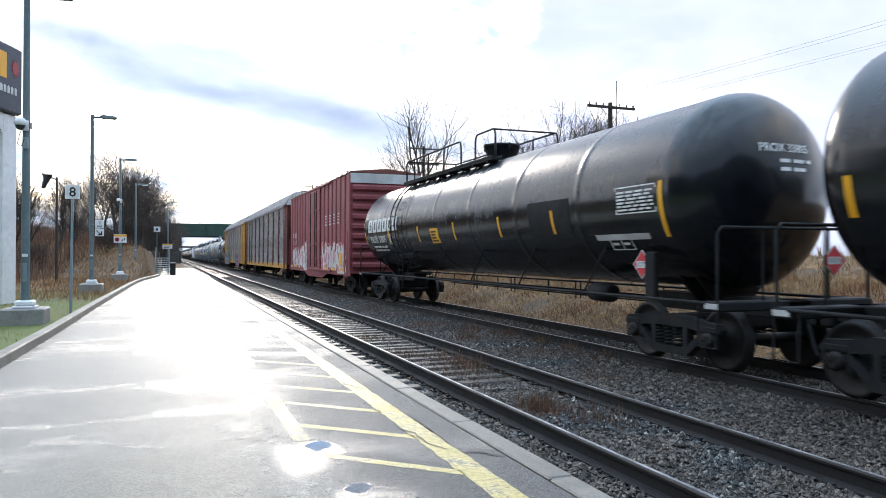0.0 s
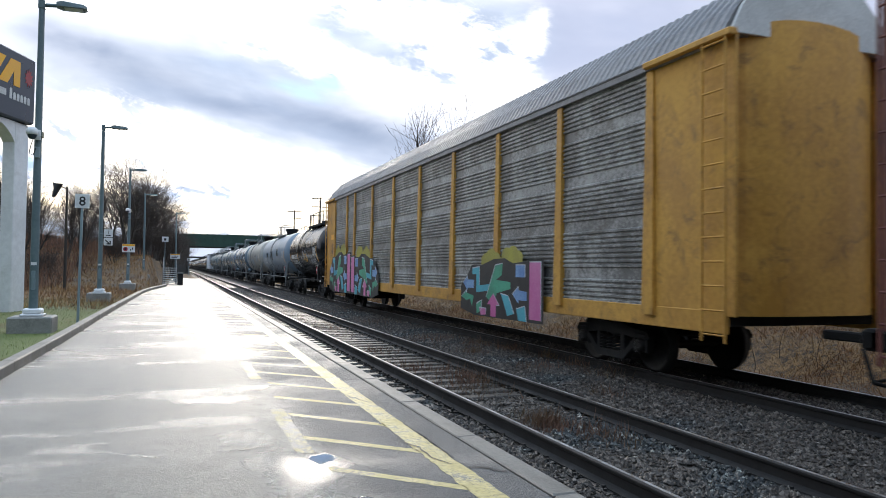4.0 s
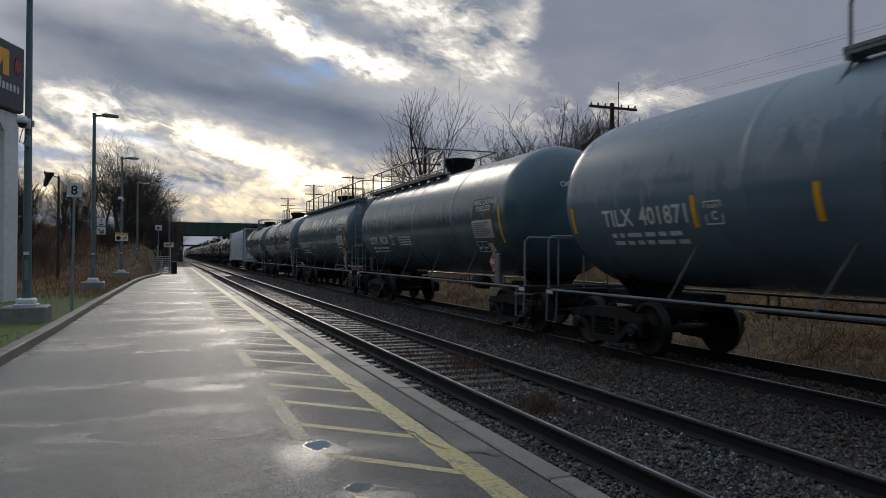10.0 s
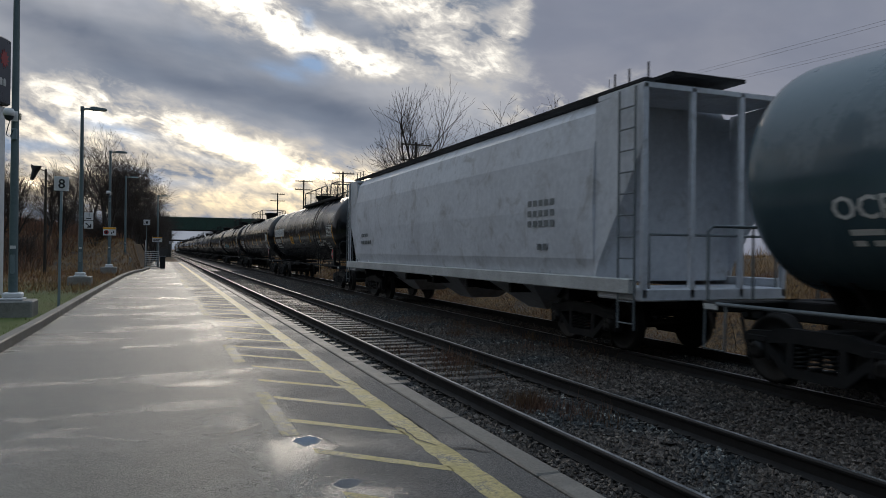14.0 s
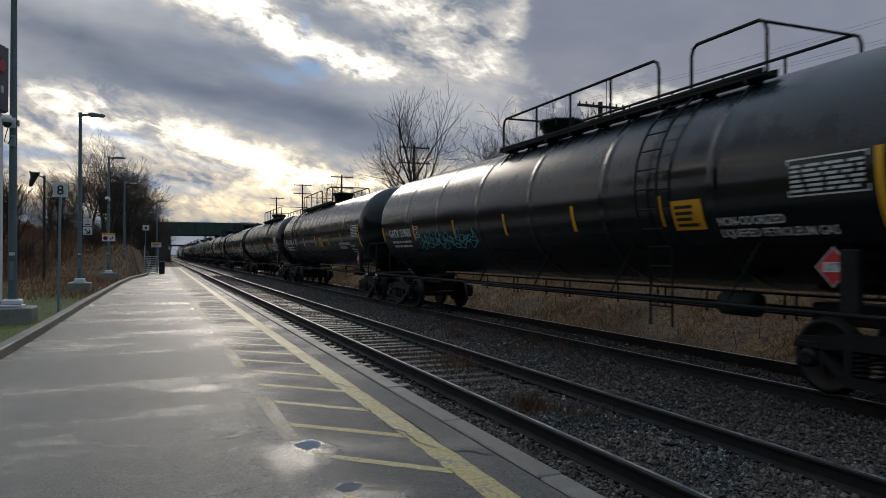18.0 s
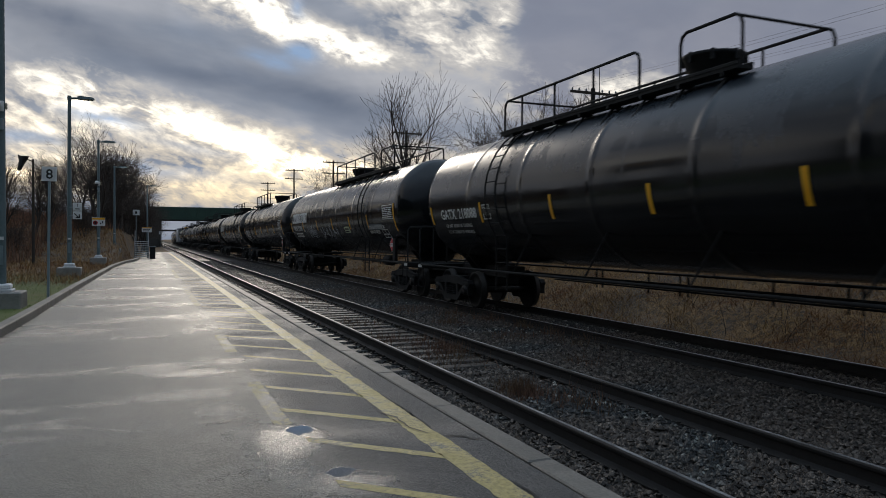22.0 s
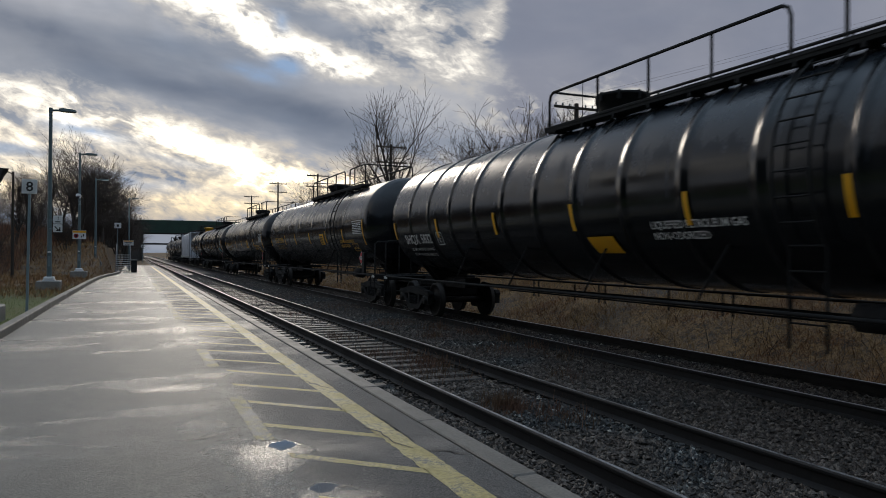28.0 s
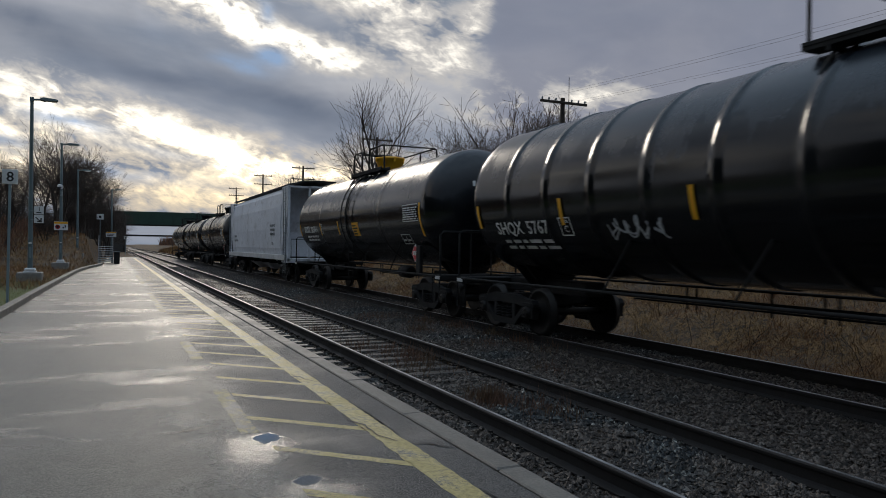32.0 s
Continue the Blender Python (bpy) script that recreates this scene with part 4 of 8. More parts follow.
def bars(rows, radius, zc, lift=0.007):
    """Illegible lines of lettering as small plain bars: (y_left, z, width, height)."""
    s = Shape()
    for y, z, w, h in rows:
        p = on_tank([(y, z, lift), (y - w, z, lift), (y - w, z + h, lift), (y, z + h, lift)], radius, zc)
        s.add(p, [(0, 1, 2, 3)])
    return s


def letter_blocks(y_left, z, count, w, h, pitch, radius, zc, lean=0.0):
    """An owner's name as plain slanting blocks with a slot."""
    s = Shape()
    for i in range(count):
        y, t = y_left - i * pitch, h * 0.2
        rows = [(z, t, 0.0, w), (z + t, h - 2 * t, 0.0, w * 0.36), (z + t, h - 2 * t, w * 0.64, w * 0.36), (z + h - t, t, 0.0, w)]
        for zz, hh, start, ww in rows:
            n = max(1, int(hh / 0.1))
            for q in range(n):
                za, zb = zz + hh * q / n, zz + hh * (q + 1) / n
                ya, yb = y - start - lean * (za - z), y - start - lean * (zb - z)
                s.add(on_tank([(ya, za, 0.007), (ya - ww, za, 0.007), (yb - ww, zb, 0.007), (yb, zb, 0.007)], radius, zc), [(0, 1, 2, 3)])
    return s


def head_point(x, z, half, radius, zc):
    rad = min(0.98, math.hypot(x, z - zc) / radius)
    return (x, -half - 0.72 * math.sqrt(1 - rad * rad) - 0.012, z)


def tank_shell(half, radius, zc, rings, head=0.72, proud=0.006):
    s = Shape()
    prof = []
    for i in range(9):
        a = math.pi / 2 * (1 - i / 8)
        prof.append((-half - head * math.sin(a), radius * math.cos(a) if i else 0.02))
    prof.append((-half + 0.12, radius))
    for y in sorted(rings):
        prof += [(y - 0.16, radius), (y - 0.06, radius), (y - 0.04, radius + proud), (y + 0.04, radius + proud), (y + 0.06, radius), (y + 0.16, radius)]
    prof.append((half - 0.12, radius))
    for i in range(9):
        a = math.pi / 2 * i / 8
        prof.append((half + head * math.sin(a), radius * math.cos(a) if i < 8 else 0.02))
    s.lathe(prof, "y", (0, 0, zc), n=56)
    return s


def walkway(car, y0, y1, zt, mat, high=0.75, post_step=1.35, gap_at=None, gap=0.64):
    """Top platform on both shoulders of the tank; the handrails round it are loops with an opening at the ladder."""
    deck = Shape()
    for x in (-0.84, 0.84):
        deck.box(x - 0.14, x + 0.14, y0, y1, zt - 0.03, zt + 0.02)
        deck.box(x - 0.15, x - 0.11, y0, y1, zt + 0.02, zt + 0.07, 0.005)
        deck.box(x + 0.11, x + 0.15, y0, y1, zt + 0.02, zt + 0.07, 0.005)
    k = y0 + 0.3
    while k < y1:
        for e in (-1, 1):
            deck.tube((e * 0.84, k, zt - 0.05), (e * 1.12, k, zt - 0.40), 0.025, n=5)
            deck.box(min(e * 0.62, e * 0.98), max(e * 0.62, e * 0.98), k - 0.03, k + 0.03, zt - 0.09, zt - 0.03)
        k += 0.9
    part("walkway", deck, mat, car, "steel grating walkway")
    for x in (-0.88, 0.88):
        runs = [(y0, y1)] if gap_at is None or x > 0 else [(y0, gap_at - gap / 2), (gap_at + gap / 2, y1)]
        for a, b in runs:
            if b - a < 0.3:
                continue
            h = high
            part("handrail", rounded_rail([(x, a + 0.02, zt), (x, a + 0.02, zt + h - 0.16), (x, a + 0.06, zt + h - 0.05), (x, a + 0.15, zt + h), (x, b - 0.15, zt + h), (x, b - 0.06, zt + h - 0.05), (x, b - 0.02, zt + h - 0.16), (x, b - 0.02, zt)], 0.027), mat, car)
            k = a + post_step
            while k < b - 0.5:
                part("rail_post", Shape().tube((x, k, zt), (x, k, zt + h), 0.024, n=6), mat, car)
                k += post_step
    for y in (y0 + 0.16, y1 - 0.16):
        part("end_rail", rounded_rail([(-0.88, y, zt + high), (0.88, y, zt + high)], 0.022), mat, car)


def top_handrail(car, y0, y1, z, mat):
    """A long low rail along the tank's top, bent down at its near end."""
    part("top_handrail", rounded_rail([(0.1, y1, z), (0.1, y0 + 0.2, z), (0.1, y0 + 0.06, z - 0.05), (0.1, y0, z - 0.16), (0.1, y0, z - 0.5)], 0.026), mat, car)
    k = y0 + 0.4
    while k < y1:
        part("rail_post", Shape().tube((0.1, k, z - 0.5), (0.1, k, z), 0.022, n=6), mat, car)
        k += 1.5


def ladder(car, y, zc, radius, mat, z_low, width=0.5):
    """A rung ladder that follows the tank's side up to the walkway."""
    s = Shape()
    pts = []
    for i in range(12):
        a = radians(-35 + 110 * i / 11)
        pts.append((-(radius + 0.12) * math.cos(a), zc + (radius + 0.12) * math.sin(a)))
    pts = [(pts[0][0] + 0.0, z_low)] + pts
    for dy in (-width / 2, width / 2):
        s.pipe([(x, y + dy, z) for x, z in pts], 0.02, 6)
    run = 0.0
    for (xa, za), (xb, zb) in zip(pts, pts[1:]):
        d = math.hypot(xb - xa, zb - za)
        k = 0.3 - run % 0.3
        while k < d:
            x, z = xa + (xb - xa) * k / d, za + (zb - za) * k / d
            s.tube((x, y - width / 2, z), (x, y + width / 2, z), 0.013, n=5)
            k += 0.3
        run += d
    part("ladder", s, mat, car, "steel rung ladder")


def end_ladder(car, x, y, mat):
    """Straight ladder up the tank's end to the walkway."""
    s = Shape()
    for dx in (-0.21, 0.21):
        s.tube((x + dx, y, 1.05), (x + dx, y, 4.05), 0.02, n=6)
        s.tube((x + dx, y, 4.05), (x + dx, y * 0.955, 4.2), 0.02, n=6)
    for k in range(10):
        s.tube((x - 0.21, y, 1.25 + 0.3 * k), (x + 0.21, y, 1.25 + 0.3 * k), 0.013, n=5)
    part("end_ladder", s, mat, car, "steel rung ladder on the tank's end")


def placard(car, x, y, z, facing="side", words="1075"):
    """Red and white diamond hazard plate in its holder."""
    d = 0.19
    def diamond(h, lift):
        if facing == "side":
            return Shape().add([(x - lift, y, z - h), (x - lift, y - h, z), (x - lift, y, z + h), (x - lift, y + h, z), (x, y, z - h), (x, y - h, z), (x, y, z + h), (x, y + h, z)], [(0, 3, 2, 1), (0, 1, 5, 4), (1, 2, 6, 5), (2, 3, 7, 6), (3, 0, 4, 7)])
        return Shape().add([(x, y - lift, z - h), (x + h, y - lift, z), (x, y - lift, z + h), (x - h, y - lift, z), (x, y, z - h), (x + h, y, z), (x, y, z + h), (x - h, y, z)], [(0, 1, 2, 3), (0, 4, 5, 1), (1, 5, 6, 2), (2, 6, 7, 3), (3, 7, 4, 0)])
    p = part("placard", diamond(0.235, 0.012), M["dirty_white"], car, "diamond hazard placard, red and white")
    part("red_field", diamond(0.21, 0.016), M["red_paint"], p)
    v, f = text_shape(words, 0.09)
    wd = max(a for a, b in v)
    t = Shape()
    if facing == "side":
        t.box(x - 0.0195, x - 0.016, y - 0.13, y + 0.13, z - 0.055, z + 0.055)
        n = Shape().add([(x - 0.021, y + wd / 2 - a, z - 0.045 + b) for a, b in v], f)
    else:
        t.box(x - 0.13, x + 0.13, y - 0.0195, y - 0.016, z - 0.055, z + 0.055)
        n = Shape().add([(x - wd / 2 + a, y - 0.021, z - 0.045 + b) for a, b in v], f)
    part("number_panel", t, M["white_paint"], p)
    part("number", n, M["black_paint"], p)


def make_underframe(car, half_len, truck_y, mat, zc, radius, stub=True):
    """Stub sills, end platforms with railings, side rods, couplers and trucks. half_len: coupler face to car centre."""
    for e in (-1, 1):
        end = half_len - 0.45
        sill = Shape().box(-0.23, 0.23, min(e * end, e * (truck_y - 1.6)), max(e * end, e * (truck_y - 1.6)), 0.78, 1.06, 0.02)
        sill.box(-1.45, 1.45, min(e * end, e * (end - 0.30)), max(e * end, e * (end - 0.30)), 0.92, 1.06, 0.02)
        part("end_sill", sill, M["frame_steel"], car)
        saddle = Shape()
        for y in (truck_y - 0.2, truck_y + 0.2):
            saddle.add([(-0.35, e * y - 0.03, 0.95), (0.35, e * y - 0.03, 0.95), (0.95, e * y - 0.03, zc - radius * 0.72), (-0.95, e * y - 0.03, zc - radius * 0.72), (-0.35, e * y + 0.03, 0.95), (0.35, e * y + 0.03, 0.95), (0.95, e * y + 0.03, zc - radius * 0.72), (-0.95, e * y + 0.03, zc - radius * 0.72)], [(0, 1, 2, 3), (7, 6, 5, 4), (0, 4, 5, 1), (1, 5, 6, 2), (2, 6, 7, 3), (3, 7, 4, 0)])
        part("bolster_saddle", saddle, M["frame_steel"], car)
        part("coupler", cached("coupler", "coupler", coupler_shape, M["frame_steel"]), None, car, at=pose(0, e * (half_len - 0.42), 0, 0, 0, 0 if e > 0 else 180))
        y = e * (end - 0.06)
        part("end_railing", rounded_rail([(-1.42, y, 1.02), (-1.42, y, 2.0), (-1.34, y, 2.08), (1.34, y, 2.08), (1.42, y, 2.0), (1.42, y, 1.02)], 0.024), mat, car)
        for x in (-0.62, 0.62):
            part("end_post", Shape().tube((x, y, 1.02), (x, y, 2.08), 0.02, n=6), mat, car)
        for side in (-1, 1):
            st = Shape().pipe([(side * 1.44, e * (end - 0.04), 1.0), (side * 1.46, e * (end - 0.04), 0.42), (side * 1.46, e * (end - 0.42), 0.42), (side * 1.44, e * (end - 0.42), 1.0)], 0.018, 5)
            part("sill_step", st, mat, car)
        strip = Shape().box(-1.456, -1.451, min(e * (end - 0.02), e * (end - 0.28)), max(e * (end - 0.02), e * (end - 0.28)), 0.955, 1.03)
        part("sill_stencil", strip, M["dirty_white"], car, "white stencilled strip on the end sill")
        make_truck(car, e * truck_y)
    for side in (-1, 1):
        rod = Shape().tube((side * 1.44, -half_len + 0.7, 1.03), (side * 1.44, half_len - 0.7, 1.03), 0.028, n=6)
        k = -truck_y + 1.9
        while k < truck_y - 1.4:
            rod.tube((side * 1.44, k, 1.03), (side * 1.24, k - 0.42, zc - radius * 0.56), 0.018, n=5)
            k += 2.6
        part("side_rod", rod, mat, car, "horizontal safety railing along the car")
    pipe = Shape().tube((1.44, -truck_y + 1, 0.70), (1.44, truck_y - 1, 0.70), 0.022, n=5).tube((0.3, -truck_y + 1, 0.9), (0.3, truck_y - 1, 0.9), 0.04, n=6)
    k, q = -truck_y + 1.7, 0
    while k < truck_y - 1.2:
        for d in (0.0, 0.24) if q % 2 else (0.0,):
            pipe.tube((1.44, k + d, 1.03), (1.44, k + d, 0.60), 0.022, n=5)
        k, q = k + 1.65 + 0.5 * math.sin(q * 2.1), q + 1
    part("brake_pipe", pipe, M["frame_steel"], car)
    part("brake_cylinder", Shape().lathe([(0.0, 0.12), (0.02, 0.17), (0.62, 0.17), (0.66, 0.1)], "y", (-0.75, -truck_y + 2.0, 1.0), 14), M["frame_steel"], car)


def tank_car(c0, c1, paint, label, radius=TANK_R, zc=TANK_Z, over=1.45, rings=6, proud=0.006, truck_in=1.95, metal=None, deck=(-6.6, 1.5),
             gap_at=-4.3, gap=0.64, ladder_at=-4.3, long_rail=None, dome="round", dome_paint=None, head=0.72, number="1075"):
    """A tank car coupled between c0 and c1 (metres from the camera along the track at the start). Its far end is +y."""
    mid, half_len = (c0 + c1) / 2, (c1 - c0) / 2
    car = thing("tank_car", label, "tank car", (T2, mid, RAIL_Z), group="freight train")
    CARS.append((car, mid))
    half = half_len - over
    metal = metal or M["frame_steel"]
    key = (round(half, 2), radius, rings, proud, paint.name)
    part("tank", cached(key, "tank", lambda: tank_shell(half, radius, zc, [-half + 2 * half * (i + 1) / (rings + 1) for i in range(rings)], head, proud), paint), None, car)
    make_underframe(car, half_len, half_len - truck_in, metal, zc, radius)
    zt = zc + radius - 0.12
    t = zc + radius
    if dome == "round":
        d = Shape().lathe([(t - 0.12, 0.40), (t + 0.20, 0.40), (t + 0.22, 0.43), (t + 0.38, 0.46), (t + 0.40, 0.50), (t + 0.45, 0.50), (t + 0.49, 0.30)], "z", n=22)
        for i in range(8):
            a = i * math.pi / 4
            d.box(0.47 * math.cos(a) - 0.03, 0.47 * math.cos(a) + 0.03, 0.47 * math.sin(a) - 0.03, 0.47 * math.sin(a) + 0.03, t + 0.3, t + 0.47, 0.006)
        part("valve_housing", d, dome_paint or M["frame_steel"], car, "round valve housing on the tank's top")
    elif dome == "ball":
        d = Shape().lathe([(t - 0.1, 0.26), (t + 0.3, 0.26), (t + 0.42, 0.27), (t + 0.55, 0.22), (t + 0.63, 0.12), (t + 0.66, 0.02)], "z", (0, -1.35, 0), n=20)
        part("vent_cap", d, M["frame_steel"], car, "domed vent cap")
        d = Shape().lathe([(t - 0.1, 0.28), (t + 0.18, 0.28), (t + 0.24, 0.32), (t + 0.3, 0.25)], "z", (0, 0.3, 0), n=18).box(-0.4, 0.4, -0.8, 0.8, t + 0.02, t + 0.14, 0.02)
        part("manway", d, M["frame_steel"], car)
    if deck:
        walkway(car, deck[0], deck[1], zt, metal, gap_at=gap_at, gap=gap)
    if long_rail:
        top_handrail(car, long_rail[0], long_rail[1], zc + radius + 0.2, metal)
    if ladder_at is not None:
        ladder(car, ladder_at, zc, radius, metal, 0.62)
    placard(car, -1.30, -half + 0.87, 1.55, "side", number)
    placard(car, 0.62, -half_len + 0.42, 1.62, "end", number)
    bracket = Shape().box(-1.32, -1.22, -half + 0.55, -half + 0.8, 1.0, 1.75, 0.02)
    part("placard_holder", bracket, metal, car)
    return car, half


BOUNDS = [-12.85, 7.25, 27.75, 45.15, 72.55, 102.35, 114.90, 130.85, 146.00, 162.15, 177.95, 193.35, 208.35, 224.05, 239.25, 259.75, 279.65, 300.55, 321.25, 341.35, 361.85, 382.15, 402.30, 422.45, 442.90, 463.00, 482.75, 502.45, 522.85, 542.75, 558.35, 578.05, 594.65, 611.15, 628.15]


def scribble(y_left, z_low, width, height, radius, zc, seed, thick=0.035, loops=9, flat_x=None):
    """Looping spray-can strokes as ribbons laid on a tank (or on a flat side at flat_x)."""
    r, s = random.Random(seed), Shape()
    for stroke in range(2):
        pts, n = [], loops * 14
        ph, w2 = r.uniform(0, 6), r.uniform(0.8, 1.25)
        for i in range(n + 1):
            f = i / n
            a = f * loops * 2 * math.pi * w2 + ph
            pts.append((y_left - width * (f * 0.94 + 0.045 * math.cos(a) + 0.02 * math.sin(2.3 * a)), z_low + height * (0.5 + 0.40 * math.sin(a) * (0.6 + 0.4 * math.sin(a * 0.37 + stroke)) + 0.08 * math.sin(a * 2.6))))
        for (ya, za), (yb, zb) in zip(pts, pts[1:]):
            d = math.hypot(yb - ya, zb - za) or 1
            ny, nz = -(zb - za) / d * thick / 2, (yb - ya) / d * thick / 2
            q = [(ya + ny, za + nz, 0.009 + 0.002 * stroke), (yb + ny, zb + nz, 0.009 + 0.002 * stroke), (yb - ny, zb - nz, 0.009 + 0.002 * stroke), (ya - ny, za - nz, 0.009 + 0.002 * stroke)]
            s.add(on_tank(q, radius, zc) if flat_x is None else [(flat_x - l, y, z) for y, z, l in q], [(0, 1, 2, 3)])
    return s


def spec_panel(car, y_left, z, w, h, rows, radius, zc, mat, framed=True):
    """A stencilled table of inspection data: frame, rows of plain bars."""
    s = Shape()
    rows_, t = [], 0.02
    if framed:
        rows_ += [(y_left, z, w, t), (y_left, z + h - t, w, t), (y_left, z, t, h), (y_left - w + t, z, t, h)]
    for i in range(rows):
        zz = z + 0.05 + (h - 0.1) * i / rows
        rr = random.Random(i * 31 + int(y_left * 10))
        y = y_left - 0.05
        while y > y_left - w + 0.12:
            b = rr.uniform(0.1, 0.3)
            rows_.append((y, zz, min(b, y - (y_left - w) - 0.05), (h - 0.1) / rows * 0.55))
            y -= b + 0.05
    part("data_panel", bars(rows_, radius, zc), mat, car, "stencilled inspection table")


def note_panel(car, y_left, z, w, h, radius, zc, plate, ink, rows=4):
    p = part("notice", curved_plate(y_left - w, y_left, z, z + h, radius, zc, 0.008), plate, car, "adhesive notice with small print")
    rr = random.Random(int(w * 1000 + y_left * 7))
    lines = [(y_left - 0.06, z + h * (0.12 + 0.8 * i / rows), (w - 0.12) * rr.uniform(0.6, 1.0), h / rows * 0.42) for i in range(rows)]
    part("fine_print", bars(lines, radius, zc, 0.011), ink, p)


def mark_tank(car, half, digits, ink="white_paint", letters=4, h=0.24, z=2.22, radius=TANK_R, zc=TANK_Z, stripes="lpg", owner=None, words=None,
              yellow=None, spec=True, boxes=True, y_in=0.75, word_at=3.6, code="", space=0.6, weights=(), capacity=(), fine=None):
    ink = M[ink]
    faint = M[fine] if fine else ink
    y = half - y_in
    pitch = h * 0.86
    if code:
        mark = tank_text(code, h, y, z, radius, zc, 0.006)
        pitch = (y - min(p[1] for p in mark.v)) / letters
        part("owner_mark", mark, ink, car)
    else:
        part("owner_mark", letter_blocks(y, z, letters, h * 0.62, h, pitch, radius, zc), ink, car)
    y -= pitch * letters + h * space
    part("car_number", tank_text(digits, h, y, z, radius, zc, 0.006), ink, car)
    end = y - max(p[0] for p in text_shape(digits, h, 0.006)[0])
    rr = random.Random(int(digits))
    lines = []
    for k, zz in enumerate((z - 0.2, z - 0.34)):
        q = half - y_in - 0.15
        while q > end + 0.2:
            b = rr.uniform(0.12, 0.42)
            lines.append((q, zz, b, 0.075))
            q -= b + 0.09
    for k, line in enumerate(weights):
        part("weight_stencil", tank_text(line, 0.085, half - y_in - 0.15, z - 0.22 - 0.17 * k, radius, zc, 0.001), ink, car)
    if not weights:
        part("weight_stencil", bars(lines, radius, zc), faint, car, "small stencilled weight figures")
    s, f = 0.34, 0.022
    b = end - (0.62 if fine else 0.36)
    part("plate_mark", bars([(b, z - 0.06, s, f), (b, z - 0.06 + s - f, s, f), (b, z - 0.06, f, s), (b - s + f, z - 0.06, f, s)], radius, zc), faint, car, "small square stencilled mark")
    part("plate_word", tank_text("PLATE", 0.05, b - 0.08, z + 0.18, radius, zc, 0.002), faint, car)
    part("plate_word", tank_text("C", 0.12, b - 0.125, z + 0.01, radius, zc, 0.004), faint, car)
    if owner:
        part("owner_name", letter_blocks(half - 0.55, 2.52, owner, 0.50, 0.46, 0.60, radius, zc, 0.12), M["white_paint"], car, "bold white block lettering")
    if stripes:
        spots = {"lpg": [0.12, 3.1, 6.15, 9.0, 11.75, 14.15], "few": [0.08, 3.12, 5.4], "none": []}[stripes]
        if len(spots) > 1:
            spots[1] = max(spots[1], half - end + (0.4 if fine else 0.16))
        for d in spots + [2 * half - 0.15]:
            lo, hi = (1.95, 2.82) if d in (0.15, 2 * half - 0.15) else (2.09, 2.56)
            if d < 2 * half:
                part("yellow_stripe", curved_plate(half - d - 0.05, half - d + 0.05, lo, hi, radius, zc), M["stripe_yellow"], car)
    fy = -half
    if spec:
        spec_panel(car, fy + 1.32, 2.36, 1.05, 0.44, 6, radius, zc, M["white_paint"])
    if words:
        for k, line in enumerate(words):
            hh = 0.115
            part("stencil_line", tank_text(line, hh, fy + word_at, 2.06 - k * 0.17, radius, zc, 0.003, 0.86), ink, car)
    if boxes:
        b, zb = fy + 1.75, 1.72
        part("test_box", bars([(b, zb, 0.62, 0.022), (b, zb + 0.28, 0.62, 0.022), (b, zb, 0.022, 0.28), (b - 0.31, zb, 0.022, 0.28), (b - 0.6, zb, 0.022, 0.3), (b - 0.06, zb + 0.1, 0.18, 0.05), (b - 0.38, zb + 0.1, 0.16, 0.05)], radius, zc), ink, car)
        # same data on the end of the tank
    if yellow is not None:
        note_panel(car, yellow, 2.02, 0.62, 0.44, radius, zc, M["stripe_yellow"], M["black_paint"])
    e = Shape()
    top_line = text_shape((code + " " if code else "      ") + digits, 0.125, 0.002)
    wide = max(p[0] for p in top_line[0])
    e.add([head_point(0.08 - wide / 2 + a, 3.22 + b, half, radius, zc) for a, b in top_line[0]], top_line[1])
    for i in range(0 if code else 4):
        x0 = 0.08 - wide / 2 - 0.12 + 0.115 * i
        e.add([head_point(a, b, half, radius, zc) for a, b in ((x0, 3.22), (x0 + 0.08, 3.22), (x0 + 0.08, 3.345), (x0, 3.345))], [(0, 1, 2, 3)])
    for k in range(2):
        zz = 3.06 - 0.125 * k
        if capacity:
            v, f = text_shape(capacity[k], 0.062)
            e.add([head_point(-0.05 + a, zz + b, half, radius, zc) for a, b in v], f)
        else:
            x0 = -0.05
            for w in (0.2, 0.24, 0.1) if k == 0 else (0.2, 0.26):
                e.add([head_point(a, b, half, radius, zc) for a, b in ((x0, zz), (x0 + w, zz), (x0 + w, zz + 0.055), (x0, zz + 0.055))], [(0, 1, 2, 3)])
                x0 += w + 0.06
    part("end_mark", e, ink, car, "small stencilled lettering on the tank's end")


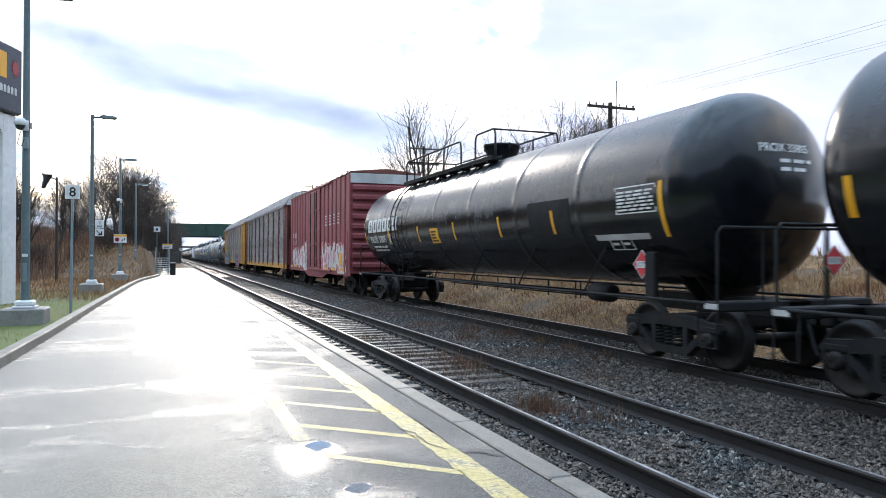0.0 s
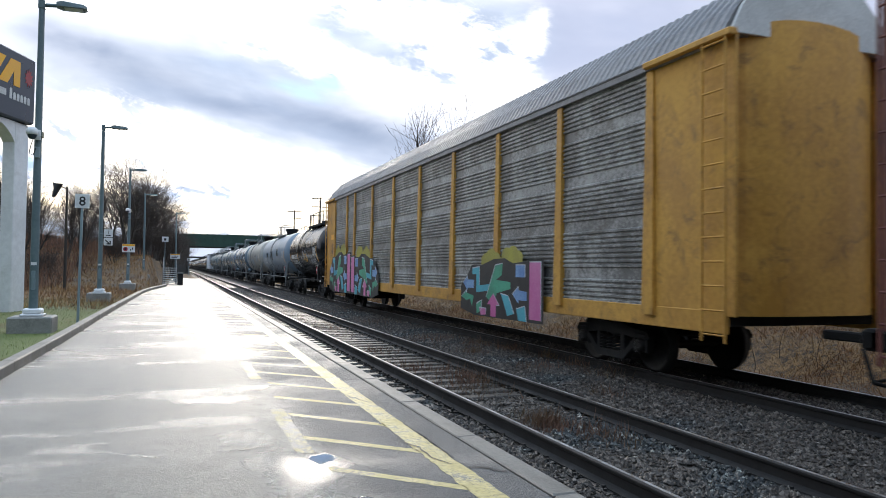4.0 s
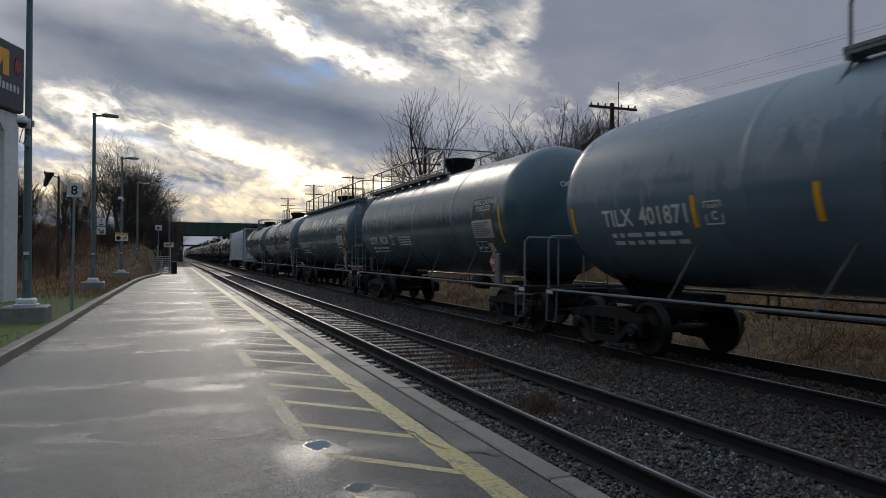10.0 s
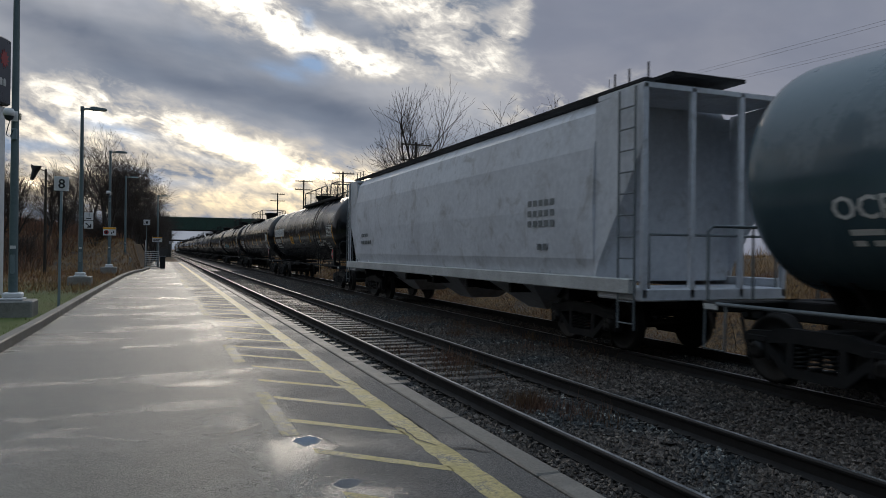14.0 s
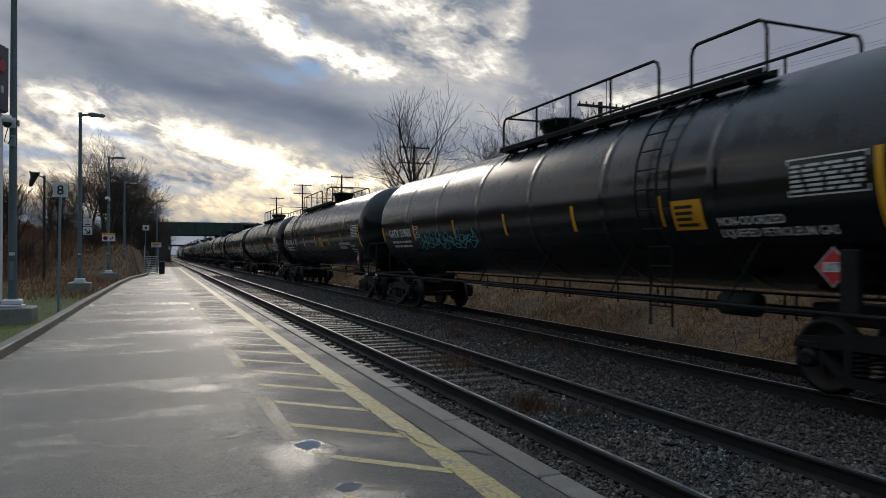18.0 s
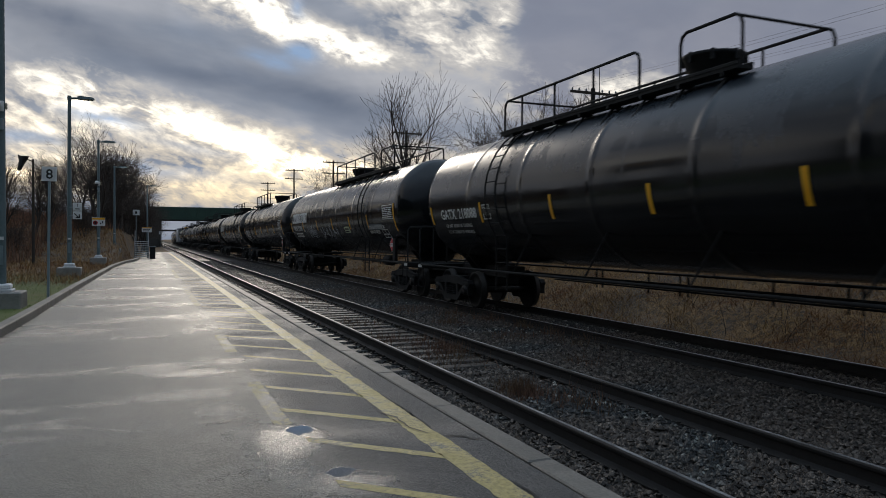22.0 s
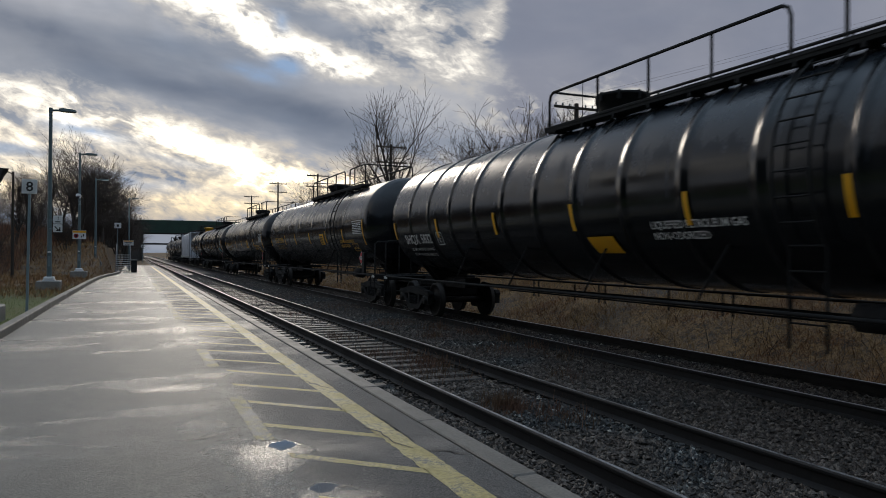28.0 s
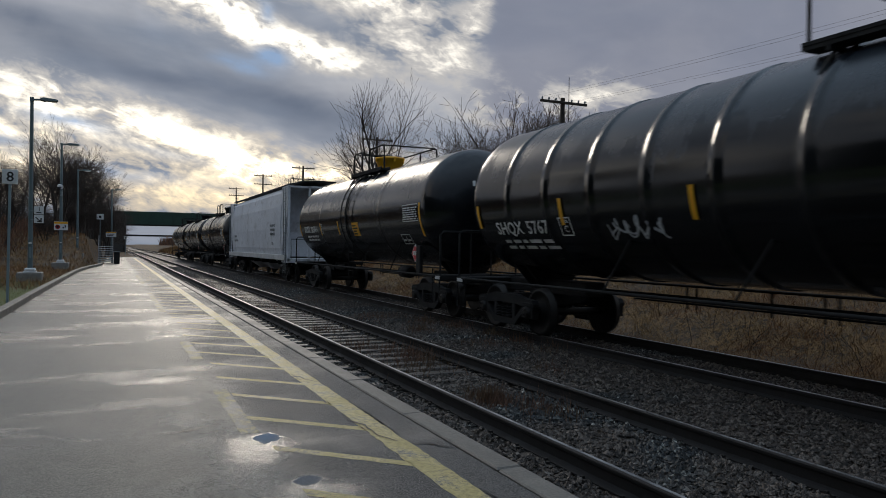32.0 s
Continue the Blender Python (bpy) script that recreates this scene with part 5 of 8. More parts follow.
def boxcar(c0, c1, front, rear):
    mid, hl = (c0 + c1) / 2, (c1 - c0) / 2
    car = thing("boxcar", "faded red ribbed steel boxcar with sprayed white graffiti", "boxcar", (T2, mid, RAIL_Z), group="freight train")
    CARS.append((car, mid))
    a, b, top, low = front - mid, rear - mid, 5.10, 0.95
    body = Shape().box(-1.50, 1.50, a + 0.05, b - 0.05, low, top)
    part("body", body, M["boxcar_red"], car)
    roof = Shape().loft([[(-1.56, y, top), (1.56, y, top), (1.5, y, top + 0.06), (0, y, top + 0.2), (-1.5, y, top + 0.06)] for y in (a, b)])
    k = a + 0.6
    while k < b:
        roof.loft([[(-1.54, y, top + 0.06), (0, y, top + 0.2), (1.54, y, top + 0.06), (1.54, y, top + 0.1), (0, y, top + 0.24), (-1.54, y, top + 0.1)] for y in (k, k + 0.06)])
        k += 1.1
    part("roof", roof, M["rack_brown"], car)
    d0, d1 = 34.72 - mid, 37.73 - mid
    for side in (-1, 1):
        y = a + 0.03
        n = 0
        while y < b:
            if not (d0 - 0.1 < y < d1 + 0.1):
                part("rib", Shape().box(side * 1.50 - 0.05, side * 1.50 + 0.05, y, y + 0.2, low + 0.05, top - 0.02, 0.035), M["boxcar_red"], car)
                if side < 0 and (d0 - 5.0 < y < d0 - 0.3 or b - 5.4 < y < b - 1.1):
                    part("sprayed_rib", Shape().box(-1.554, -1.5, y - 0.004, y + 0.204, low + 0.06, low + 0.85 + 0.35 * math.sin(y * 2.3) ** 2, 0.035), M["graffiti_white"], car)
            y += 0.86
        part("side_sill", Shape().add([(side * 1.53, a, low + 0.2), (side * 1.53, b, low + 0.2), (side * 1.53, b, low - 0.1), (side * 1.53, d1 + 1.5, low - 0.1), (side * 1.53, d1 + 0.3, low - 0.32), (side * 1.53, d0 - 0.3, low - 0.32), (side * 1.53, d0 - 1.5, low - 0.1), (side * 1.53, a, low - 0.1)] + [(side * 1.49, q, z) for q, z in ((a, low + 0.2), (b, low + 0.2), (b, low - 0.1), (d1 + 1.5, low - 0.1), (d1 + 0.3, low - 0.32), (d0 - 0.3, low - 0.32), (d0 - 1.5, low - 0.1), (a, low - 0.1))],
             [tuple(range(8)) if side < 0 else tuple(reversed(range(8)))] + [(i, (i + 1) % 8, 8 + (i + 1) % 8, 8 + i) for i in range(8)]), M["boxcar_red"], car)
        door = part("sliding_door", Shape().box(side * 1.55 - 0.03, side * 1.55 + 0.03, d0, d1, low + 0.06, top - 0.12, 0.01), M["boxcar_red"], car, "wide sliding steel door")
        for z in (1.5, 2.2, 2.9, 3.9):
            part("door_brace", Shape().box(side * 1.57 - 0.04, side * 1.57 + 0.04, d0 + 0.04, d1 - 0.04, z, z + 0.09, 0.015), M["boxcar_red"], door)
        for y in (d0 + 0.7, d0 + 1.1, d1 - 0.7):
            part("lock_rod", Shape().tube((side * 1.61, y, low + 0.2), (side * 1.61, y, top - 0.2), 0.022, n=6), M["rail_side"], door)
        for z in (low + 0.02, top - 0.1):
            part("door_track", Shape().box(side * 1.56 - 0.05, side * 1.56 + 0.05, d0 - 2.6, d1 + 0.2, z, z + 0.07, 0.01), M["boxcar_red"], car)
        for y in (a + 0.12, b - 0.55):
            l = Shape()
            for z in [low + 0.05 + 0.3 * i for i in range(6)]:
                l.tube((side * 1.62, y, z), (side * 1.62, y + 0.43, z), 0.013, n=5)
            for yy in (y, y + 0.43):
                l.tube((side * 1.62, yy, low - 0.25), (side * 1.62, yy, low + 1.7), 0.016, n=5)
            part("ladder", l, M["boxcar_red"], car)
    for e, y in ((-1, a), (1, b)):
        for i in range(9):
            z = low + 0.2 + i * 0.4
            part("end_corrugation", Shape().loft([[(x, y + e * 0.0, z), (x, y + e * 0.07, z + 0.07), (x, y + e * 0.07, z + 0.2), (x, y, z + 0.27)] for x in (-1.42, 1.42)]), M["boxcar_red"], car)
        part("end_top", Shape().box(-1.5, 1.5, y - 0.02 if e < 0 else y - 0.04, y + 0.04 if e < 0 else y + 0.02, top - 0.42, top - 0.02), M["dirty_white"], car, "white painted top band on the end")
        part("brake_wheel" if e < 0 else "end_ladder", (Shape().lathe([(y - 0.16, 0.26), (y - 0.13, 0.29), (y - 0.1, 0.26)], "y", (0.35, 0, 2.3), 18) if e < 0 else Shape().tube((0.9, y + 0.1, low), (0.9, y + 0.1, top - 0.3), 0.02).tube((1.3, y + 0.1, low), (1.3, y + 0.1, top - 0.3), 0.02)), M["rail_side"], car)
    rr = random.Random(5)
    def blot(shape, x, cy, cz, ry, rz, tilt=0.0, n=11):
        pts = []
        for q in range(n):
            u, v = ry * rr.uniform(0.8, 1.1) * math.cos(q * 2 * math.pi / n), rz * rr.uniform(0.8, 1.12) * math.sin(q * 2 * math.pi / n)
            pts.append((x, cy + u * math.cos(tilt) - v * math.sin(tilt), max(low - 0.04, cz + u * math.sin(tilt) + v * math.cos(tilt))))
        shape.add(pts, [tuple(range(n))])

    for y0, w in ((d0 - 0.2, 4.9), (b - 0.9, 4.6)):
        fill, cream, shade, edge = Shape(), Shape(), Shape(), Shape()
        letters = 4
        for i in range(letters):
            cy, half_w = y0 - w * (i + 0.5) / letters, w / letters * 0.62
            tall = rr.uniform(1.2, 1.45)
            for j in range(7):
                blot(cream, -1.505 - 0.0006 * (i * 7 + j) / 3, cy + rr.uniform(-0.8, 0.8) * half_w, low + tall * rr.uniform(0.3, 0.86), half_w * rr.uniform(0.25, 0.5), tall * rr.uniform(0.12, 0.24), rr.uniform(-0.6, 0.6), 13)
            for j in range(16):
                blot(fill, -1.512 - 0.0004 * (i * 16 + j), cy + rr.uniform(-0.8, 0.8) * half_w, low + tall * rr.uniform(0.0, 0.78), half_w * rr.uniform(0.25, 0.6), tall * rr.uniform(0.16, 0.32), rr.uniform(-0.4, 0.4))
            for j in range(9):
                blot(shade, -1.539 - 0.0005 * j - 0.0001 * i, cy + rr.uniform(-0.8, 0.8) * half_w, low + tall * rr.uniform(0.1, 0.7), 0.05 + 0.11 * rr.random(), rr.uniform(0.10, 0.24), rr.uniform(-0.7, 0.7), 9)
            lean = rr.uniform(-0.15, 0.15)
            arc = [(cy + half_w * math.cos(q * 0.42 - 0.1), low + tall * (0.45 + 0.5 * math.sin(q * 0.42 - 0.1)) + lean * math.cos(q * 0.42)) for q in range(9)]
            for (p, h0), (q, h1) in zip(arc, arc[1:]):
                t = rr.uniform(0.022, 0.05)
                edge.add([(-1.545, p, h0 - t), (-1.545, p, h0 + t), (-1.545, q, h1 + t), (-1.545, q, h1 - t)], [(0, 1, 2, 3)])
        part("graffiti_ground", cream, M["graffiti_cream"], car, "cream sprayed haze round the letters")
        part("graffiti_fill", fill, M["graffiti_white"], car, "white sprayed graffiti letters")
        part("graffiti_shade", shade, M["graffiti_rose"], car, "rose sprayed shading in the letters")
        part("graffiti_outline", edge, M["graffiti_red"], car, "dark pink sprayed outlines")
    for y in (a + 1.4, d0 - 1.4, d0 - 3.0, d1 - 0.9, b - 0.9, b - 2.4):
        part("yellow_stripe", Shape().box(-1.575, -1.55, y - 0.28, y + 0.28, low + 0.08, low + 0.19), M["stripe_yellow"], car)
    part("yellow_stripe", Shape().box(-1.57, -1.54, a + 1.35, a + 1.85, low + 0.3, low + 0.85), M["stripe_yellow"], car)
    # owner's letters as plain slanted bars, and the car's number
    g = Shape()
    for i, y in enumerate((d0 - 0.95, d0 - 1.85, d0 - 2.75, d0 - 3.65)):
        for z, hgt, w in ((3.1, 0.06, 0.55), (3.24, 0.05, 0.34), (3.38, 0.05, 0.3), (3.5, 0.06, 0.36)):
            g.box(-1.512, -1.506, y - w + 0.12 * (z - 3.1) * -2, y - 0.12 * (z - 3.1) * 2, z, z + hgt)
    part("owner_mark", g, M["dirty_white"], car)
    v, f = text_shape("726 469", 0.26)
    part("car_number", Shape().add([(-1.512, b - 0.95 - q, 2.32 + z) for q, z in v], f), M["dirty_white"], car)
    g = Shape()
    for y in (b - 0.95, b - 1.23, b - 1.68, b - 1.96):
        g.box(-1.512, -1.506, y - 0.2, y - 0.13, 2.72, 2.98).box(-1.512, -1.506, y - 0.07, y, 2.72, 2.98).box(-1.512, -1.506, y - 0.2, y, 2.92, 2.98)
    part("owner_mark", g, M["dirty_white"], car)
    make_underframe_plain(car, hl, b - 1.75, a + 1.75)
    return car


def make_underframe_plain(car, hl, rear_truck, front_truck, depth=0.78, deep=False):
    c = Shape().box(-0.35, 0.35, front_truck - 1.2, rear_truck + 1.2, depth - 0.05, 1.06, 0.02)
    for y in np.linspace(front_truck, rear_truck, 7):
        c.box(-1.4, 1.4, y - 0.06, y + 0.06, depth + 0.06, 1.04)
    part("centre_sill", c, M["frame_steel"], car)
    for e in (-1, 1):
        part("coupler", cached("coupler", "coupler", coupler_shape, M["frame_steel"]), None, car, at=pose(0, e * (hl - 0.42), 0, 0, 0, 0 if e > 0 else 180))
    make_truck(car, front_truck)
    make_truck(car, rear_truck)


def panel_mesh(w, z0, z1, holes=True):
    """One corrugated side panel: bands of horizontal ribs."""
    s = Shape()
    rings, z = [], z0
    prof = []
    n = 0
    while z < z1 - 0.02:
        smooth_band = (n // 5) % 2 == 1 and n % 5 in (0, 1)
        step = 0.085
        if smooth_band:
            prof += [(0.0, z), (0.0, z + step)]
        else:
            prof += [(0.0, z), (-0.028, z + 0.02), (-0.028, z + 0.05), (0.0, z + 0.068)]
        z += step
        n += 1
    prof.append((0.0, z1))
    p = []
    for x, z in prof:
        p += [(x, 0.0, z), (x, w, z)]
    s.add(p, [(2 * i, 2 * i + 2, 2 * i + 3, 2 * i + 1) for i in range(len(prof) - 1)])
    return s


def autorack(c0, c1, front, rear, trim, label, post=None, plate=0.58):
    mid, hl = (c0 + c1) / 2, (c1 - c0) / 2
    car = thing("autorack", label, "autorack car", (T2, mid, RAIL_Z), group="freight train")
    CARS.append((car, mid))
    a, b, low, eave, top = front - mid, rear - mid, 1.15, 4.93, 5.84
    part("deck_frame", Shape().box(-1.40, 1.40, a + 0.4, b - 0.4, 0.95, 1.2, 0.02), M["frame_steel"], car)
    for side in (-1, 1):
        part("side_sill", Shape().box(side * 1.47 - 0.03, side * 1.47 + 0.03, a + 0.25, b - 0.25, 0.86, 1.17, 0.01), M["rack_yellow"], car, "weathered yellow side sill")
    roof = Shape().loft([[(-1.52, y, eave - 0.02), (-1.55, y, eave + 0.04), (-1.35, y, eave + 0.36), (-0.95, y, top - 0.12), (-0.4, y, top), (0.4, y, top), (0.95, y, top - 0.12), (1.35, y, eave + 0.36), (1.55, y, eave + 0.04), (1.52, y, eave - 0.02)] for y in (a + 0.25, b - 0.25)], smooth=False)
    part("roof", roof, M["roof_grey"], car, "grey corrugated curved roof")
    ribs = Shape()
    y = a + 0.3
    while y < b - 0.4:
        arc = [(-1.565, eave + 0.045), (-1.365, eave + 0.385), (-0.955, top - 0.085), (-0.4, top + 0.035), (0.4, top + 0.035), (0.955, top - 0.085), (1.365, eave + 0.385), (1.565, eave + 0.045)]
        ribs.loft([[(x, y + d, z - (0.035 if d in (0.0, 0.12) else 0.0)) for x, z in arc] for d in (0.0, 0.03, 0.09, 0.12)], closed=False, caps=False)
        y += 0.2
    part("roof_corrugation", ribs, M["roof_grey"], car)["kind"] = "stuff"
    # narrow bays near the ends, wide ones between
    bays = [a + plate + 0.15, a + plate + 2.97]
    while bays[-1] + 2.85 < b - plate - 3.6:
        bays.append(bays[-1] + 2.85)
    bays += ([b - plate - 4.57] if b - plate - 4.57 > bays[-1] + 1.0 else []) + [b - plate - 2.64, b - plate - 0.13]
    for side in (-1, 1):
        for y, y2 in zip(bays, bays[1:]):
            w = round(y2 - y, 2)
            me = cached(("panel", w), "side_panel", lambda: panel_mesh(w - 0.14, low, eave - 0.08), M["rack_steel"])
            part("side_panel", me, None, car, "corrugated galvanised side panel", at=pose(side * 1.46, y + 0.07 if side < 0 else y2 - 0.07, 0, 0, 0, 0 if side < 0 else 180))
        for y in bays:
            wd = 0.09 if post is None else 0.14
            part("side_post", Shape().add([(side * 1.45, y - wd, low - 0.12), (side * 1.56, y - wd, low - 0.12), (side * 1.56, y + wd, low - 0.12), (side * 1.45, y + wd, low - 0.12), (side * 1.45, y - wd * 0.6, eave), (side * 1.52, y - wd * 0.6, eave), (side * 1.52, y + wd * 0.6, eave), (side * 1.45, y + wd * 0.6, eave)], [(0, 1, 5, 4), (1, 2, 6, 5), (2, 3, 7, 6), (4, 5, 6, 7), (3, 0, 4, 7), (0, 3, 2, 1)]), post or M["rack_brown"], car)
        part("eave_rail", Shape().box(side * 1.5 - 0.05, side * 1.5 + 0.05, a + 0.3, b - 0.3, eave - 0.1, eave, 0.01), M["roof_grey"], car)
        for e, y0, y1 in ((-1, a + 0.1, a + plate + 0.1), (1, b - plate - 0.1, b - 0.1)):
            part("end_side_plate", Shape().box(side * 1.46 - 0.03, side * 1.46 + 0.03, y0, y1, low - 0.05, eave, 0.01), trim, car)
            yy = y0 + 0.06 if e < 0 else y1 - 0.51
            l = Shape()
            for q in (yy, yy + 0.45):
                l.tube((side * 1.6, q, 0.75), (side * 1.6, q, eave - 0.05), 0.022, n=5)
            for z in np.arange(0.85, eave - 0.1, 0.33):
                l.tube((side * 1.6, yy, z), (side * 1.6, yy + 0.45, z), 0.015, n=5)
            part("ladder", l, trim, car)
            part("cap_bar", Shape().box(side * 1.56 - 0.07, side * 1.56 + 0.07, y0 - 0.05, y1 + 0.1, eave - 0.08, eave + 0.02, 0.015), trim, car)
    for e, y in ((-1, a + 0.12), (1, b - 0.12)):
        d = Shape().loft([[(x, y - e * 0.35 * (abs(x) / 1.45) ** 4, low - 0.05), (x, y - e * 0.35 * (abs(x) / 1.45) ** 4, eave + 0.3 - 0.25 * (abs(x) / 1.45) ** 2), (x, y - e * (0.05 + 0.35 * (abs(x) / 1.45) ** 4), eave + 0.3 - 0.25 * (abs(x) / 1.45) ** 2), (x, y - e * (0.05 + 0.35 * (abs(x) / 1.45) ** 4), low - 0.05)] for x in np.linspace(-1.45, 1.45, 11)])
        part("end_door", d, trim, car, "curved end door")
        part("end_cap", Shape().loft([[(-1.5, y - e * q, eave), (-1.3, y - e * q, eave + 0.4), (-0.9, y - e * q, top - 0.1), (0.9, y - e * q, top - 0.1), (1.3, y - e * q, eave + 0.4), (1.5, y - e * q, eave)] for q in (0.04, 0.10)]), M["dirty_white"], car, "white end cap under the roof")
    make_underframe_plain(car, hl, b - 3.6, a + 3.6)
    return car, a, b


def hopper(c0, c1, front, rear, label):
    mid, hl = (c0 + c1) / 2, (c1 - c0) / 2
    car = thing("covered_hopper", label, "hopper car", (T2, mid, RAIL_Z), group="freight train")
    CARS.append((car, mid))
    a, b = front - mid, rear - mid
    paint = M["hopper_white"]
    prof = [(-1.40, 1.22), (-1.50, 1.6), (-1.53, 2.5), (-1.50, 3.5), (-1.40, 4.12), (-1.2, 4.36), (0, 4.5), (1.2, 4.36), (1.40, 4.12), (1.50, 3.5), (1.53, 2.5), (1.50, 1.6), (1.40, 1.22)]
    part("body", Shape().loft([[(x, y, z) for x, z in prof] for y in np.linspace(a + 1.3, b - 1.3, 8)], smooth=False), paint, car, "bulging pale grey hopper side")
    for e, y in ((-1, a), (1, b)):
        # slope sheet and end cage
        y1 = y - e * 1.3
        part("slope_sheet", Shape().add([(-1.45, y1, 3.0), (1.45, y1, 3.0), (1.45, y1 - e * 1.6, 1.3), (-1.45, y1 - e * 1.6, 1.3), (-1.45, y1 + e * 0.02, 4.2), (1.45, y1 + e * 0.02, 4.2)], [(0, 1, 2, 3), (4, 5, 1, 0)]), paint, car)
        for x in (-1.48, 1.48):
            part("corner_sheet", Shape().add([(x, y1, 1.2), (x, y1, 4.25), (x, y, 4.3), (x, y, 3.4), (x, y + -e * 0.5, 2.6), (x, y1 + e * 0.1, 1.5)] + [(x * 0.985, q, z) for q, z in ((y1, 1.2), (y1, 4.25), (y, 4.3), (y, 3.4), (y - e * 0.5, 2.6), (y1 + e * 0.1, 1.5))], [(0, 1, 2, 3, 4, 5), (11, 10, 9, 8, 7, 6)] + [(i, (i + 1) % 6, 6 + (i + 1) % 6, 6 + i) for i in range(6)]), paint, car)
        for x in (-1.42, -0.5, 0.5, 1.42):
            part("end_post", Shape().box(x - 0.05, x + 0.05, min(y, y - e * 0.08), max(y, y - e * 0.08), 1.0, 4.35, 0.01), paint, car)
        part("end_plate", Shape().box(-1.46, 1.46, min(y, y - e * 1.25), max(y, y - e * 1.25), 4.28, 4.36), paint, car)
        l = Shape()
        for q in (0.1, 0.52):
            l.tube((-1.55, y - e * q, 0.5), (-1.55, y - e * q, 4.3), 0.02, n=5)
        for z in np.arange(0.6, 4.3, 0.34):
            l.tube((-1.55, y - e * 0.1, z), (-1.55, y - e * 0.52, z), 0.014, n=5)
        part("ladder", l, M["rail_grey_steel"], car)
        part("end_sill", Shape().box(-1.48, 1.48, min(y, y - e * 1.2), max(y, y - e * 1.2), 0.95, 1.15, 0.02), paint, car)
        rail = rounded_rail([(-1.3, y - e * 0.06, 1.15), (-1.3, y - e * 0.06, 2.0), (1.3, y - e * 0.06, 2.0), (1.3, y - e * 0.06, 1.15)], 0.022)
        part("end_railing", rail, M["rail_grey_steel"], car)
        for q in (0.25, 0.75, 1.15):
            part("roof_rail", Shape().tube((-1.2, y - e * q, 4.36), (-1.2, y - e * q, 4.75), 0.016, n=5), M["frame_steel"], car)
    part("side_sill", Shape().box(-1.58, -1.42, a + 0.2, b - 0.2, 1.06, 1.3, 0.015), M["dirty_white"], car, "white bottom sill")
    part("side_sill", Shape().box(1.42, 1.58, a + 0.2, b - 0.2, 1.06, 1.3, 0.015), paint, car)
    part("roof_walk", Shape().box(-0.75, 0.75, a + 0.2, b - 0.2, 4.58, 4.64).box(-1.3, -1.1, a + 0.2, b - 0.2, 4.45, 4.49), M["frame_steel"], car, "dark running boards on the roof")
    for i in range(4):
        y = a + 4.2 + i * (b - a - 8.4) / 3
        part("hatch", Shape().box(-0.45, 0.45, y - 1.4, y + 1.4, 4.48, 4.7, 0.03), paint, car)
    for i in range(3):
        y = a + (b - a) * (0.28 + 0.22 * i)
        part("outlet_bay", Shape().add([(-1.35, y - 1.3, 1.2), (1.35, y - 1.3, 1.2), (1.35, y + 1.3, 1.2), (-1.35, y + 1.3, 1.2), (-0.4, y - 0.4, 0.45), (0.4, y - 0.4, 0.45), (0.4, y + 0.4, 0.45), (-0.4, y + 0.4, 0.45)], [(0, 1, 5, 4), (1, 2, 6, 5), (2, 3, 7, 6), (3, 0, 4, 7), (4, 5, 6, 7)]), paint, car)
    rr = random.Random(9)
    lines = Shape()
    for y0, z, n in ((b - 2.2, 2.2, 4), (b - 2.2, 1.95, 6), (a + 3.6, 2.6, 5), (a + 3.6, 2.4, 5), (a + 3.6, 2.2, 5), (a + 3.2, 1.75, 2)):
        for i in range(n):
            lines.box(-1.536, -1.531, y0 - i * 0.22 - 0.15, y0 - i * 0.22, z, z + 0.12)
    part("stencil_lines", lines, M["rail_grey_steel"], car, "small dark stencilled lettering")
    make_underframe_plain(car, hl, b - 2.3, a + 2.3)


M["graffiti_white"] = surface("white_spray_paint", (0.50, 0.49, 0.46), (0.70, 0.69, 0.66), (0.5, 0.7), grain=10, stain=0.9, bump=0.0, dirt=(0.34, 0.27, 0.25), dirt_amount=0.6)
M["graffiti_cream"] = surface("cream_spray_paint", (0.44, 0.34, 0.25), (0.58, 0.50, 0.40), (0.5, 0.7), grain=8, stain=1.0, bump=0.0, dirt=(0.32, 0.15, 0.14), dirt_amount=0.6)
M["graffiti_rose"] = surface("rose_spray_paint", (0.42, 0.10, 0.13), (0.55, 0.27, 0.28), (0.5, 0.7), grain=10, stain=1.2, bump=0.0)
M["graffiti_red"] = surface("pink_red_spray_paint", (0.45, 0.08, 0.10), (0.6, 0.16, 0.18), (0.5, 0.7), bump=0.0)
M["graffiti_green"] = surface("green_spray_paint", (0.03, 0.22, 0.13), (0.08, 0.38, 0.24), (0.4, 0.6), bump=0.0)
M["graffiti_blue"] = surface("blue_spray_paint", (0.08, 0.18, 0.42), (0.25, 0.42, 0.62), (0.4, 0.6), bump=0.0)
M["graffiti_pink"] = surface("pink_spray_paint", (0.5, 0.10, 0.28), (0.6, 0.2, 0.38), (0.4, 0.6), bump=0.0)
M["graffiti_olive"] = surface("olive_spray_paint", (0.25, 0.22, 0.03), (0.4, 0.36, 0.06), (0.4, 0.6), bump=0.0)
M["roof_grey"] = surface("dull_grey_roof_steel", (0.16, 0.15, 0.15), (0.27, 0.26, 0.26), (0.45, 0.65), metal=0.2, grain=12, stain=0.6, dirt=(0.1, 0.07, 0.055))
M["tank_blue"] = tank_paint("pale_blue_grey_tank_paint", (0.14, 0.195, 0.25), (0.2, 0.26, 0.32), (0.27, 0.30, 0.33), (0.26, 0.42))

